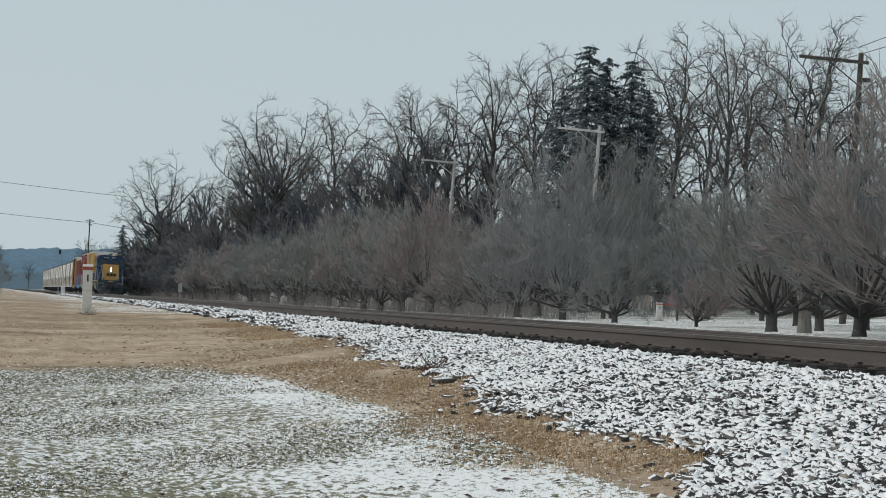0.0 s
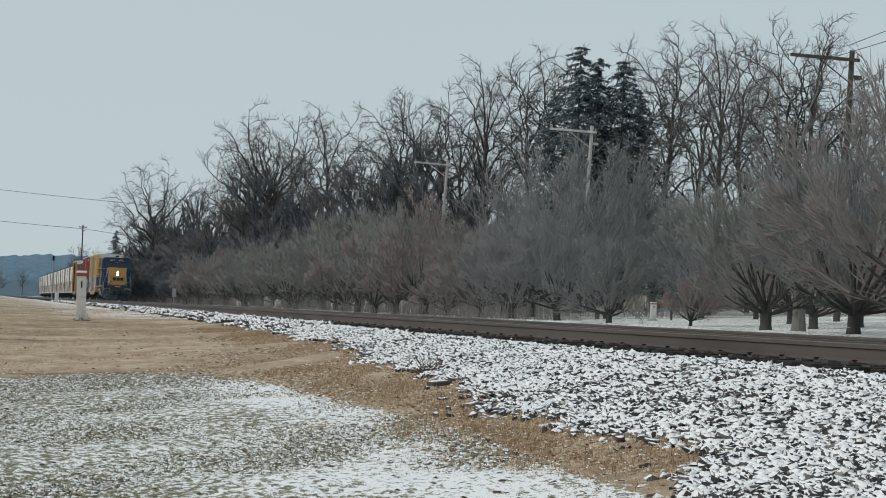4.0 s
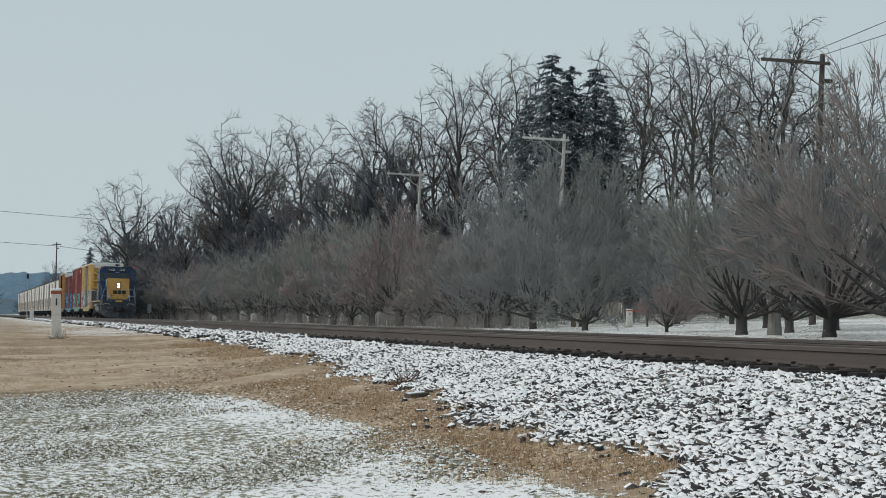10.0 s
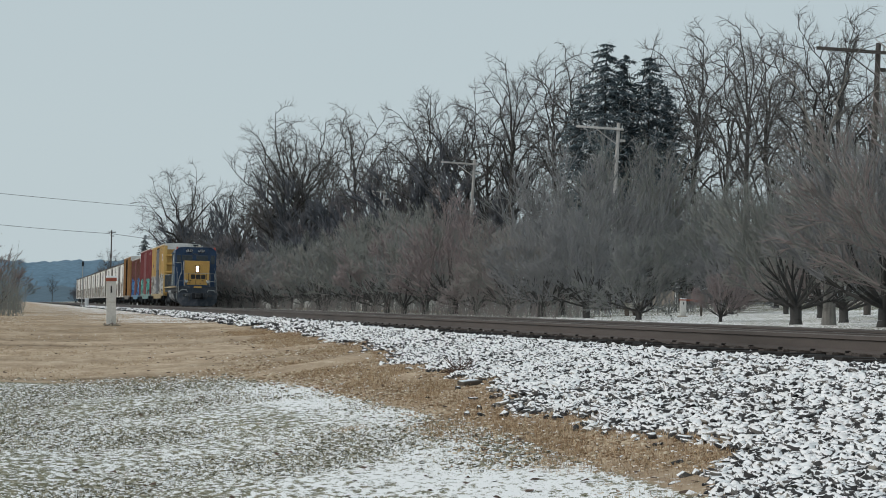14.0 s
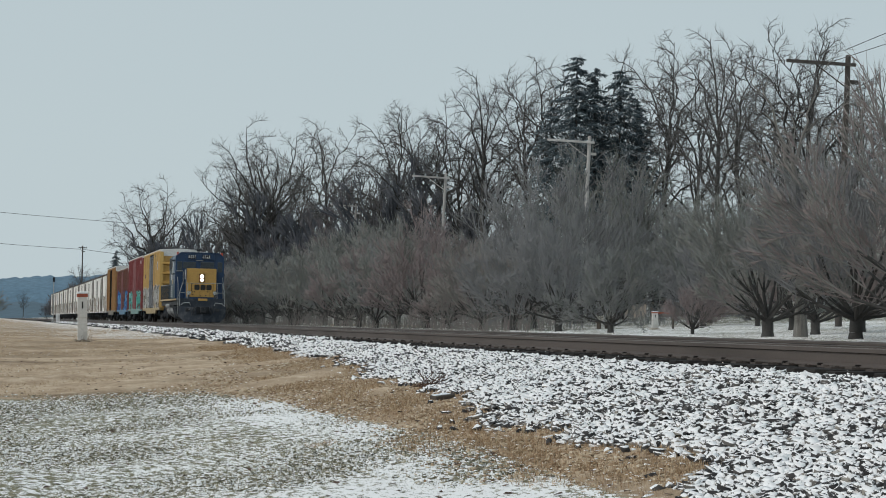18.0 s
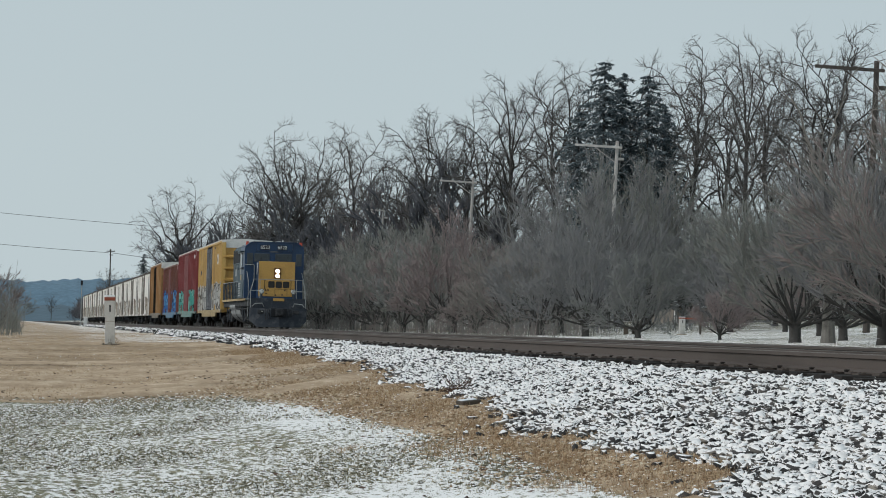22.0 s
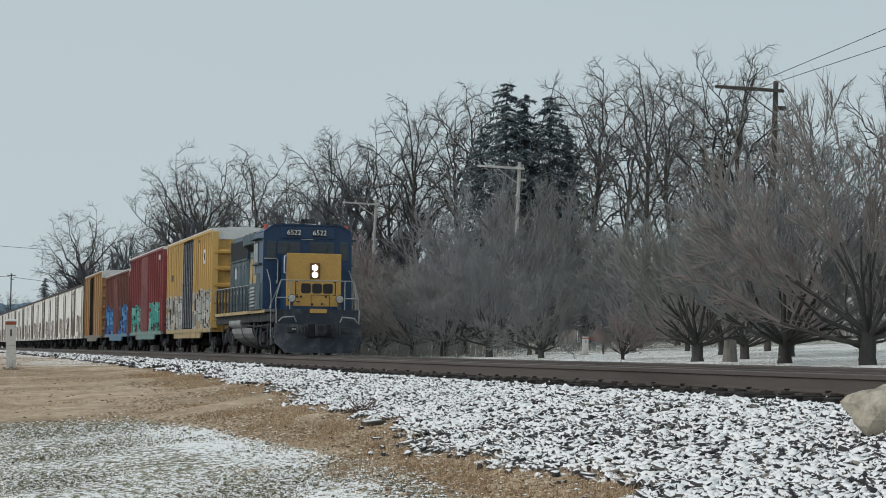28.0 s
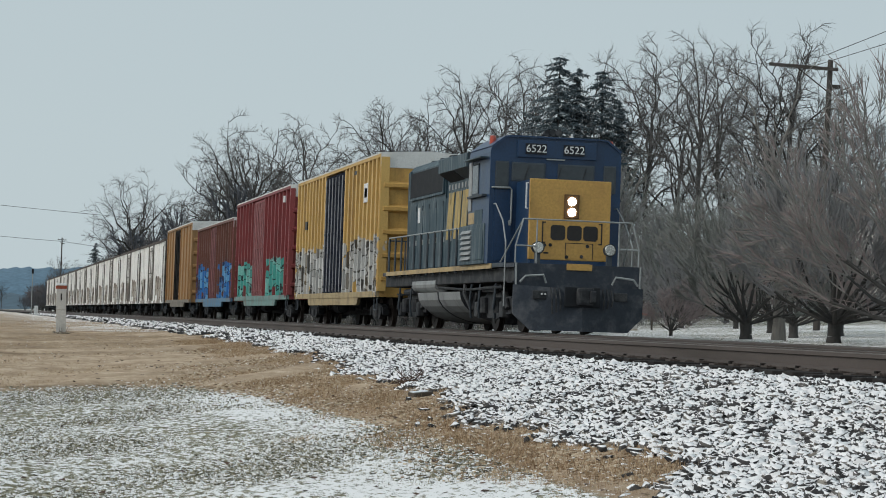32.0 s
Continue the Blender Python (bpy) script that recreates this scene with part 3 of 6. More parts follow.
def build_ground():
    xs, ys = grid_lines(-1500, 2200, -4, 18, 0.15, 1.2), grid_lines(-400, 3600, 10, 75, 0.3, 1.15)
    X, Y = np.meshgrid(xs, ys, indexing="ij")
    Z = height(X, Y)
    rng = np.random.default_rng(4)
    bumps = np.zeros_like(Z)
    for k in range(30):
        wx, wy, ph = rng.normal(0, 1.6), rng.normal(0, 1.0), rng.uniform(0, 6.28)
        bumps += np.sin(X * wx + Y * wy + ph) * 0.004
    Z = Z + np.where((X < np.interp(Y, *TOE) - 0.4) & (Y < 140), bumps, 0)
    nx, ny = X.shape
    i = np.arange(nx * ny).reshape(nx, ny)
    a, b, c, d = i[:-1, :-1].ravel(), i[1:, :-1].ravel(), i[1:, 1:].ravel(), i[:-1, 1:].ravel()
    me = raw_mesh("ground", np.stack([X.ravel(), Y.ravel(), Z.ravel()], 1), np.concatenate([np.stack([a, b, c], 1), np.stack([a, c, d], 1)]), M_GROUND)
    toe = np.interp(Y, *TOE)
    # dry strip: beyond the mown lawn, and a band along the ballast
    edge = np.interp(X, LAWN_EDGE[0], LAWN_EDGE[1])
    dry = np.clip((Y - edge) / 3 + 0.42, 0, 1)
    dry = np.maximum(dry, np.clip((X - toe + 1.0) / 0.6, 0, 1))
    dry = np.where(X > TRACK_X, 0.1, dry)
    bank = np.where((X > toe_line(Y) + 0.12) & (X < TRACK_X + 2.2), 1.0, 0.0)
    bank = np.maximum(bank, np.where((X > TRACK_X) & (X < 60) & (Y > 92), 0.3, 0.0))
    snow = np.where(X > TRACK_X, np.where(X < 34, 0.055, 0.03), 0.0) + np.where((X < TRACK_X) & (Y > edge), -0.10, 0) - 0.3 * bank
    snow = snow + 0.40 * np.exp(-((X - 3.35) / 0.72) ** 2 - ((Y - 28.5) / 3.4) ** 2) + 0.04 * np.exp(-((X - 2.1) / 1.1) ** 2 - ((Y - 17.5) / 4) ** 2)
    snow = snow + 0.03 * np.exp(-((X - 3.0) / 1.0) ** 2 - ((Y - 18) / 5) ** 2) - 0.30 * np.exp(-((X - 0.3) / 1.4) ** 2 - ((Y - 14.5) / 2.5) ** 2)
    snow = snow + 0.13 * np.exp(-((X - toe + 1.25) / 0.55) ** 2) * np.clip((30 - Y) / 5, 0, 1) * (Y > 8)
    snow = snow + np.where((Y > 74) & (X < TRACK_X), 0.18 + 0.16 * np.clip((X - 2) / 3, 0, 1), 0)
    for key, val in (("dry", dry), ("snow", snow), ("bank", bank)):
        at = me.attributes.new(key, "FLOAT", "POINT")
        at.data.foreach_set("value", val.ravel().astype(np.float32))
    me.polygons.foreach_set("use_smooth", [True] * len(me.polygons))
    return tagged(new("ground", me), "winter lawn with thin snow and brown dry grass", "ground", kind="structure")


build_ground()

# ---- track ----
GAUGE = 0.755


def rail_profile(x):
    return [(x - 0.07, -0.178), (x + 0.07, -0.178), (x + 0.07, -0.165), (x + 0.012, -0.14), (x + 0.010, -0.05), (x + 0.034, -0.042), (x + 0.034, -0.008),
            (x + 0.024, -0.002), (x - 0.024, -0.002), (x - 0.034, -0.008), (x - 0.034, -0.042), (x - 0.010, -0.05), (x - 0.012, -0.14), (x - 0.07, -0.165)]


def lay_rails(x, label):
    t = thing("railway_track", label, "railway track", kind="structure", at=pose(x, 0, 0))
    for g in (-GAUGE, GAUGE):
        r = part("rail", Shape().prism(rail_profile(g), "y", -40, 900), M_RAIL, t, "brown rusty rail")
        part("rail_head", Shape().box(g - 0.026, g + 0.026, -40, 900, -0.003, 0.0), M_RAILHEAD, r, "worn running surface")
    return t


track = lay_rails(NEAR_X, "rusty siding rails on tarred ties over snowy ballast")
main_track = lay_rails(TRACK_X, "main line rails that carry the train")


# ---- train ----
def make_wheelset(parent, y, r=0.46, name="wheelset"):
    s = Shape()
    for x in (-0.72, 0.72):
        sx = -1 if x < 0 else 1
        s.rod((x, 0, 0), (x + sx * 0.10, 0, 0), r, r * 0.985, 28)
        s.rod((x - sx * 0.03, 0, 0), (x, 0, 0), r + 0.028, r + 0.028, 28)
        s.rod((x + sx * 0.10, 0, 0), (x + sx * 0.20, 0, 0), 0.11, 0.10, 12)
        for k in range(6):
            a = k * math.pi / 3
            s.rod((x + sx * 0.101, 0.27 * math.cos(a), 0.27 * math.sin(a)), (x + sx * 0.112, 0.27 * math.cos(a), 0.27 * math.sin(a)), 0.06, 0.06, 8)
    s.rod((-0.72, 0, 0), (0.72, 0, 0), 0.085, 0.085, 10)
    ob = part(name, s, M_WHEEL, parent, "steel wheels on one axle")
    ob.matrix_basis = pose(0, y, r)
    return ob


def freight_truck(car, y):
    """A three-piece freight truck with its two wheelsets."""
    t = Shape()
    for x in (-1.02, 1.02):
        w = 0.09
        t.prism([(y - 1.15, 0.52), (y - 0.95, 0.64), (y - 0.5, 0.70), (y + 0.5, 0.70), (y + 0.95, 0.64), (y + 1.15, 0.52), (y + 1.1, 0.36), (y + 0.75, 0.36), (y + 0.45, 0.22),
                 (y - 0.45, 0.22), (y - 0.75, 0.36), (y - 1.1, 0.36)], "x", x - w, x + w)
        for dy in (-0.88, 0.88):
            t.rod((x - 0.14, y + dy, 0.46), (x + 0.14, y + dy, 0.46), 0.14, 0.14, 10)
        for dy in (-0.2, 0, 0.2):
            t.rod((x + (0.1 if x > 0 else -0.1), y + dy, 0.28), (x + (0.1 if x > 0 else -0.1), y + dy, 0.52), 0.075, 0.075, 8)
    t.box(-1.05, 1.05, y - 0.22, y + 0.22, 0.45, 0.72)
    tr = part("truck", t, M_BLACK, car, "cast steel truck frame")
    return [make_wheelset(tr, y + dy) for dy in (-0.88, 0.88)]


def coupler(car, y, out):
    s = Shape().box(-0.11, 0.11, min(y, y + out * 0.75), max(y, y + out * 0.75), 0.76, 0.96).box(-0.17, 0.17, min(y + out * 0.55, y + out * 0.85), max(y + out * 0.55, y + out * 0.85), 0.70, 1.0, 0.04)
    s.pipe([(0.3, y, 0.85), (0.32, y + out * 0.35, 0.5), (0.2, y + out * 0.8, 0.42)], 0.03)
    part("coupler", s, M_BLACK, car, "rusty knuckle coupler")


def end_ladder(car, x, y, z0, z1, mat):
    s = Shape()
    dy = 0.45
    for k in range(int((z1 - z0) / 0.42) + 1):
        z = z0 + k * 0.42
        s.rod((x, y, z), (x, y + dy, z), 0.018, 0.018, 5)
    s.rod((x, y, z0 - 0.1), (x, y, z1), 0.018, 0.018, 5).rod((x, y + dy, z0 - 0.1), (x, y + dy, z1), 0.018, 0.018, 5)
    part("ladder", s, mat, car)


def boxcar(name, label, length, top, paint, end_paint, door_paint, door_w, door_y, ribs, rib_d, roof_mat, sill=0.95, width=3.05, reefer=False, skirt_span=None, marks=(), sheet=None, trim=None, sill_mat=None, deep=0.2):
    """A boxcar: side panels with posts, doors with rods, corrugated ends, roof, running gear."""
    car = thing(name, label, "freight car", "cars of the train")
    h, hw = length / 2, width / 2
    eave = top - 0.16
    part("body", Shape().box(-hw + deep, hw - deep, -h + 0.06, h - 0.06, sill, eave), sheet or paint, car)
    # sills and top chord
    for sx in (-1, 1):
        x0, x1 = sorted((sx * (hw - 0.09), sx * (hw + 0.0)))
        part("side_sill", Shape().box(x0, x1, -h, h, sill - 0.06, sill + 0.12), paint if reefer else sill_mat or M_SKIRT, car, "" if reefer else "dusty side sill")
        part("top_chord", Shape().box(x0, x1, -h, h, eave - 0.10, eave), roof_mat if reefer else paint, car)
        if skirt_span:
            part("skirt", Shape().prism([(skirt_span[0], sill - 0.06), (skirt_span[1], sill - 0.06), (skirt_span[1] - 0.25, sill - 0.30), (skirt_span[0] + 0.25, sill - 0.30)], "x", *sorted((sx * (hw - 0.12), sx * (hw - 0.02)))), sill_mat or M_SKIRT, car, "dusty skirt under the sill")
        # posts
        me = None
        for k in range(ribs + 1):
            y = -h + 0.06 + (length - 0.12) * k / ribs
            if any(abs(y - dc) < door_w / 2 - 0.02 for dc in door_y):
                continue
            me = Shape().prism([(sx * (hw - deep), y - rib_d), (sx * (hw - deep), y + rib_d), (sx * (hw - 0.015), y + rib_d * 0.8), (sx * (hw - 0.015), y - rib_d * 0.8)], "z", sill + 0.12, eave - 0.10)
            part("side_post", me, paint, car)
        # doors
        for dc in door_y:
            x0, x1 = sorted((sx * (hw - deep), sx * (hw - 0.035)))
            d = part("door", Shape().box(x0, x1, dc - door_w / 2 + 0.03, dc + door_w / 2 - 0.03, sill + 0.13, eave - 0.16), door_paint, car, "door with lock rods")
            for j in range(3):
                yy = dc - door_w / 2 + door_w * (j + 0.5) / 3
                part("lock_rod", Shape().rod((sx * (hw + 0.0), yy, sill + 0.16), (sx * (hw + 0.0), yy, eave - 0.25), 0.022, 0.022, 6), M_REEFDOOR if reefer else M_ROD if door_paint is M_DOORDARK else M_RODRED if door_paint in (M_CARRED, M_DOORMAROON) else door_paint, d)
            for zz in (sill + 0.35, (sill + eave) / 2, eave - 0.5):
                part("hinge_bar", Shape().box(*sorted((sx * (hw - 0.04), sx * (hw - 0.005))), dc - door_w / 2 + 0.06, dc + door_w / 2 - 0.06, zz - 0.04, zz + 0.04), M_REEFDOOR if reefer else door_paint, d)
            if reefer:
                for yy in (dc - door_w / 2 - 0.08, dc + door_w / 2 + 0.08):
                    part("door_frame", Shape().box(*sorted((sx * (hw - 0.10), sx * (hw + 0.012))), yy - 0.10, yy + 0.10, sill + 0.05, eave - 0.12), M_REEFDOOR, car, "rust-brown door post")
        x = sx * (hw + 0.0)
        end_ladder(car, x, -h + 0.12, sill + 0.1, eave - (0.4 if reefer else 2.4), M_REEFROOFSHADE if reefer else paint)
        end_ladder(car, x, h - 0.60, sill + 0.1, eave - (0.4 if reefer else 2.4), M_REEFROOFSHADE if reefer else paint)
        for y0, z0, w, hh, mat in marks:
            part("marking", Shape().box(*sorted((sx * (hw - deep), sx * (hw - 0.008))), y0 - w / 2, y0 + w / 2, z0 - hh / 2, z0 + hh / 2), mat, car)
    # ends: deep horizontal corrugations
    for sy in (-1, 1):
        y = sy * (h - 0.06)
        part("end_panel", Shape().box(-hw + 0.02, hw - 0.02, *sorted((y, y + sy * 0.05)), sill - 0.05, eave), end_paint, car)
        part("end_cap", Shape().box(-hw + 0.01, hw - 0.01, *sorted((y, y + sy * 0.075)), eave - 0.42, eave - 0.001), roof_mat, car, "pale upper end panel")
        n = 5
        for k in range(n):
            z = sill + 0.25 + (eave - 0.75 - sill) * (k + 0.35) / n
            part("end_rib", Shape().prism([(y + sy * 0.05, z - 0.13), (y + sy * 0.05, z + 0.13), (y + sy * 0.17, z + 0.05), (y + sy * 0.17, z - 0.05)], "x", -hw + 0.12, hw - 0.12), end_paint, car)
        for sx in (-1, 1):
            part("corner_post", Shape().box(*sorted((sx * hw, sx * (hw - 0.09))), *sorted((sy * (h - 0.001), sy * (h - 0.14))), sill - 0.05, eave - 0.10), trim or paint, car)
        coupler(car, sy * h, sy)
        part("end_platform", Shape().box(-0.9, 0.9, *sorted((y + sy * 0.05, y + sy * 0.40)), sill + 0.02, sill + 0.06), M_RAILDARK, car)
    roof = part("roof", Shape().prism([(-hw - 0.01, eave), (hw + 0.01, eave), (hw + 0.01, eave + 0.04), (0, eave + 0.13), (-hw - 0.01, eave + 0.04)], "y", -h, h), roof_mat, car)
    for k in range(int(length / 1.2)):
        y = -h + 0.6 + k * 1.2
        part("roof_seam", Shape().prism([(-hw, eave + 0.04), (0, eave + 0.13), (hw, eave + 0.04), (hw, eave + 0.075), (0, eave + 0.165), (-hw, eave + 0.075)], "y", y - 0.03, y + 0.03), roof_mat, roof)
    part("underframe", Shape().box(-0.35, 0.35, -h + 0.1, h - 0.1, 0.62, sill - 0.06).box(-1.2, 1.2, -0.4, 0.4, 0.66, sill - 0.06).rod((-0.9, 1.2, 0.6), (-0.9, 2.4, 0.6), 0.2, 0.2, 10), M_BLACK, car)
    gear = Shape().box(-0.22, 0.22, -h + 0.6, h - 0.6, 0.36, 0.63, 0.03)
    for y in (-h + 5.2, -2.6, 2.9, h - 5.0):
        gear.box(-0.95, 0.95, y - 0.08, y + 0.08, 0.50, sill - 0.08).rod((-1.0, y + 0.3, 0.55), (1.0, y + 0.3, 0.55), 0.05)
    part("brake_rigging", gear, M_BLACK, car, "black brake rods and beams")
    part("air_tank", Shape().rod((0.85, -2.2, 0.62), (0.85, -0.7, 0.62), 0.24, 0.24, 12), M_BLACK, car)
    for sy in (-1, 1):
        for sx in (-1, 1):
            part("sill_step", Shape().pipe([(sx * (hw - 0.06), sy * (h - 0.15), sill - 0.05), (sx * (hw - 0.06), sy * (h - 0.15), 0.50), (sx * (hw - 0.06), sy * (h - 0.62), 0.50), (sx * (hw - 0.06), sy * (h - 0.62), sill - 0.05)], 0.022, 5), M_RAILDARK, car)
    wheels = freight_truck(car, -h + 2.3) + freight_truck(car, h - 2.3)
    return car, wheels


def text_shape(words, size, mat, parent, at, name="number"):
    cu = bpy.data.curves.new(name, "FONT")
    cu.body, cu.size, cu.align_x, cu.align_y, cu.extrude = words, size, "CENTER", "CENTER", 0.004
    tmp = bpy.data.objects.new(name, cu)
    me = bpy.data.meshes.new_from_object(tmp)
    bpy.data.objects.remove(tmp)
    bpy.data.curves.remove(cu)
    me.materials.clear()
    me.materials.append(mat)
    ob = new(name, me)
    ob.parent = parent
    ob.matrix_basis = at
    return ob


def locomotive():
    """A four-axle road switcher, short hood forward; it faces -y, its front plate at y = -8.6."""
    eng = thing("locomotive", "dark blue diesel locomotive with yellow nose and lit headlights", "locomotive")
    F = -8.6
    # frame, walkway and yellow edge stripe
    part("frame", Shape().box(-1.42, 1.42, F + 0.12, 8.5, 1.18, 1.52, 0.03), M_BLACK, eng, "black underframe")
    part("walkway", Shape().box(-1.55, 1.55, F + 0.95, 7.75, 1.52, 1.62), M_RAILDARK, eng)
    for sx in (-1, 1):
        x0, x1 = sorted((sx * 1.55, sx * 1.575))
        part("edge_stripe", Shape().box(x0, x1, F + 2.2, 7.7, 1.50, 1.62), M_STRIPE, eng, "faded yellow sill stripe")
    # front platform and pilot
    part("front_platform", Shape().box(-1.52, 1.52, F + 0.02, F + 0.98, 1.50, 1.60), M_PLOW, eng)
    part("pilot_plate", Shape().box(-1.50, 1.50, F, F + 0.07, 0.95, 1.50), M_PLOW, eng, "dark pilot plate")
    plow = Shape()
    for sx in (-1, 1):
        xa, xb, xc = sx * 0.0, sx * 1.54, sx * 1.16
        top = [(xa, F - 0.42, 1.02), (xb, F - 0.06, 1.10)]
        low = [(xb, F - 0.08, 0.42), (xc, F - 0.20, 0.07), (xa, F - 0.50, 0.07)]
        front = [*top, *low]
        back = [(p[0], p[1] + 0.06, p[2]) for p in front]
        n = len(front)
        plow.add(front + back, [tuple(range(n)), tuple(range(2 * n - 1, n - 1, -1))] + [(i, (i + 1) % n, n + (i + 1) % n, n + i) for i in range(n)])
    pl = part("snow_plow", plow, M_PLOW, eng, "black steel snow plow")
    part("coupler_pocket", Shape().box(-0.42, 0.42, F - 0.46, F - 0.40, 0.62, 1.08, 0.02), M_GRILLE, pl, "dark coupler opening")
    part("step_slot", Shape().box(-1.12, -0.80, F - 0.27, F - 0.20, 0.78, 0.98, 0.02), M_BLACK, pl)
    part("step_slot", Shape().box(0.80, 1.12, F - 0.27, F - 0.20, 0.78, 0.98, 0.02), M_BLACK, pl)
    for x in (-0.92, -0.84):
        part("air_cock", Shape().rod((x, F - 0.30, 0.90), (x, F - 0.20, 0.90), 0.022, 0.022, 8), M_WHITE, pl)
    c = Shape().rod((0, F - 0.3, 0.86), (0, F - 0.62, 0.86), 0.12, 0.12, 10).box(-0.19, 0.17, F - 0.86, F - 0.56, 0.66, 1.06, 0.06).box(0.06, 0.19, F - 0.98, F - 0.78, 0.72, 1.0, 0.04)
    part("coupler", c, M_BLACK, eng, "knuckle coupler")
    for k, x in enumerate((-0.72, -0.62, -0.52, 0.52, 0.62, 0.72)):
        part("air_hose", Shape().pipe([(x, F - 0.30, 1.05), (x, F - 0.46, 0.80), (x * 0.96, F - 0.42, 0.45 + 0.04 * k)], 0.022, 5), M_BLACK, eng)
    for sx in (-1, 1):
        part("uncoupling_lever", Shape().pipe([(sx * 0.78, F - 0.10, 1.16), (sx * 0.86, F - 0.14, 1.34), (sx * 1.28, F - 0.14, 1.30), (sx * 1.40, F - 0.10, 1.16)], 0.026), M_RAILING, eng, "light grey grab bar")
        part("pilot_handrail", Shape().pipe([(sx * 1.46, F - 0.02, 0.60), (sx * 1.48, F - 0.02, 1.60)], 0.022), M_RAILING, eng)
        # steps at the corner
        st = Shape()
        for z in (0.42, 0.78, 1.14):
            st.box(*sorted((sx * 1.18, sx * 1.54)), F + 0.10, F + 0.62, z, z + 0.035)
        st.box(*sorted((sx * 1.15, sx * 1.18)), F + 0.08, F + 0.64, 0.40, 1.5)
        part("corner_steps", st, M_BLACK, eng)
        # ditch lights
        d = part("ditch_light", Shape().rod((sx * 0.86, F + 0.60, 1.98), (sx * 0.86, F + 0.42, 1.98), 0.13, 0.15, 16), M_BLACK, eng, "round ditch light")
        part("lens", Shape().rod((sx * 0.86, F + 0.42, 1.98), (sx * 0.86, F + 0.405, 1.98), 0.128, 0.11, 16), M_LENS, d, "clear silver lens")
        part("bracket", Shape().box(*sorted((sx * 0.80, sx * 0.92)), F + 0.46, F + 0.56, 1.60, 1.86), M_RAILDARK, d)
    # handrails at the front
    hr = Shape()
    for sx in (-1, 1):
        hr.pipe([(sx * 0.98, F + 0.12, 1.60), (sx * 0.98, F + 0.12, 2.62)], 0.018)
        hr.pipe([(sx * 1.47, F + 0.14, 1.60), (sx * 1.47, F + 0.14, 2.0), (sx * 1.30, F + 0.14, 2.62)], 0.018)
    hr.pipe([(-1.30, F + 0.14, 2.62), (1.30, F + 0.14, 2.62)], 0.018)
    hr.pipe([(-1.47, F + 0.14, 2.0), (-0.98, F + 0.12, 2.0)], 0.02).pipe([(1.47, F + 0.14, 2.0), (0.98, F + 0.12, 2.0)], 0.02)
    part("front_handrail", hr, M_RAILING, eng, "light grey tubular handrail")
    for sx in (-1, 1):
        g = Shape().pipe([(sx * 1.53, F + 0.9, 0.6), (sx * 1.53, F + 0.9, 2.10), (sx * 1.50, F + 1.4, 2.62), (sx * 1.50, F + 2.2, 3.05), (sx * 1.50, F + 2.75, 3.05)], 0.018)
        g.pipe([(sx * 1.30, F + 0.14, 2.62), (sx * 1.50, F + 1.5, 1.64)], 0.02)
        part("stair_handrail", g, M_RAILING, eng)
    # short hood (nose)
    N0, N1 = F + 0.92, F + 2.45
    nose = part("nose", Shape().box(-0.96, 0.96, N0 + 0.03, N1, 1.60, 3.60, 0.035), M_BLUE, eng, "blue sides of the short hood")
    face = Shape().box(-0.98, 0.98, N0 - 0.01, N0 + 0.10, 1.72, 3.61, 0.02)
    part("nose_face", face, M_YELLOW, nose, "yellow nose front")
    part("nose_kick_plate", Shape().box(-0.94, 0.94, N0, N0 + 0.05, 1.60, 1.72), M_BLUE, nose)
    part("nose_step", Shape().box(-0.28, 0.32, F - 0.03, F + 0.02, 1.47, 1.62, 0.008), M_YELLOW, nose, "yellow step plate")
    for x0, x1, z0, z1 in ((-0.10, -0.085, 1.76, 2.12), (0.56, 0.575, 1.76, 2.12), (-0.10, 0.575, 2.12, 2.135), (-0.62, -0.50, 1.86, 1.90)):
        part("door_seam", Shape().box(x0, x1, N0 - 0.016, N0 - 0.006, z0, z1), M_LETTER, nose)
    hl = part("headlight", Shape().box(-0.16, 0.21, N0 - 0.05, N0, 2.70, 3.27, 0.02), worn("headlight_box", (0.16, 0.085, 0.035), (0.1, 0.06, 0.03), 0.7), nose, "twin headlight in a brown box")
    for z in (2.85, 3.10):
        part("lamp", Shape().rod((0.025, N0 - 0.065, z), (0.025, N0 - 0.03, z), 0.10, 0.10, 18), M_LAMP, hl, "glowing headlight")
    # emblem bars under the headlight: dark block shapes between two brackets
    yb0, yb1 = N0 - 0.018, N0 - 0.008
    zc = 2.36
    for x0, x1 in ((-0.46, -0.11), (-0.06, 0.29), (0.33, 0.68)):
        c = 0.05
        z0, z1 = zc - 0.17, zc + 0.18
        eight = [(x0 + c, z0), (x1 - c, z0), (x1, z0 + c), (x1, z1 - c), (x1 - c, z1), (x0 + c, z1), (x0, z1 - c), (x0, z0 + c)]
        part("emblem_bar", Shape().prism(eight, "y", yb0, yb1), M_LETTER, nose, "dark painted block")
    for sx in (-1, 1):
        o = 0.06
        part("emblem_bracket", Shape().box(*sorted((sx * 0.70 + o, sx * 0.73 + o)), yb0, yb1, zc - 0.25, zc + 0.25).box(*sorted((sx * 0.64 + o, sx * 0.70 + o)), yb0, yb1, zc - 0.25, zc - 0.22).box(*sorted((sx * 0.64 + o, sx * 0.70 + o)), yb0, yb1, zc + 0.22, zc + 0.25), M_LETTER, nose)
    for x, z in ((-0.60, 2.06), (-0.46, 2.07), (0.44, 2.07), (0.30, 1.82), (-0.06, 1.80)):
        part("sand_cap", Shape().rod((x, N0 - 0.03, z), (x, N0, z), 0.042, 0.042, 10), M_BLACK, nose)
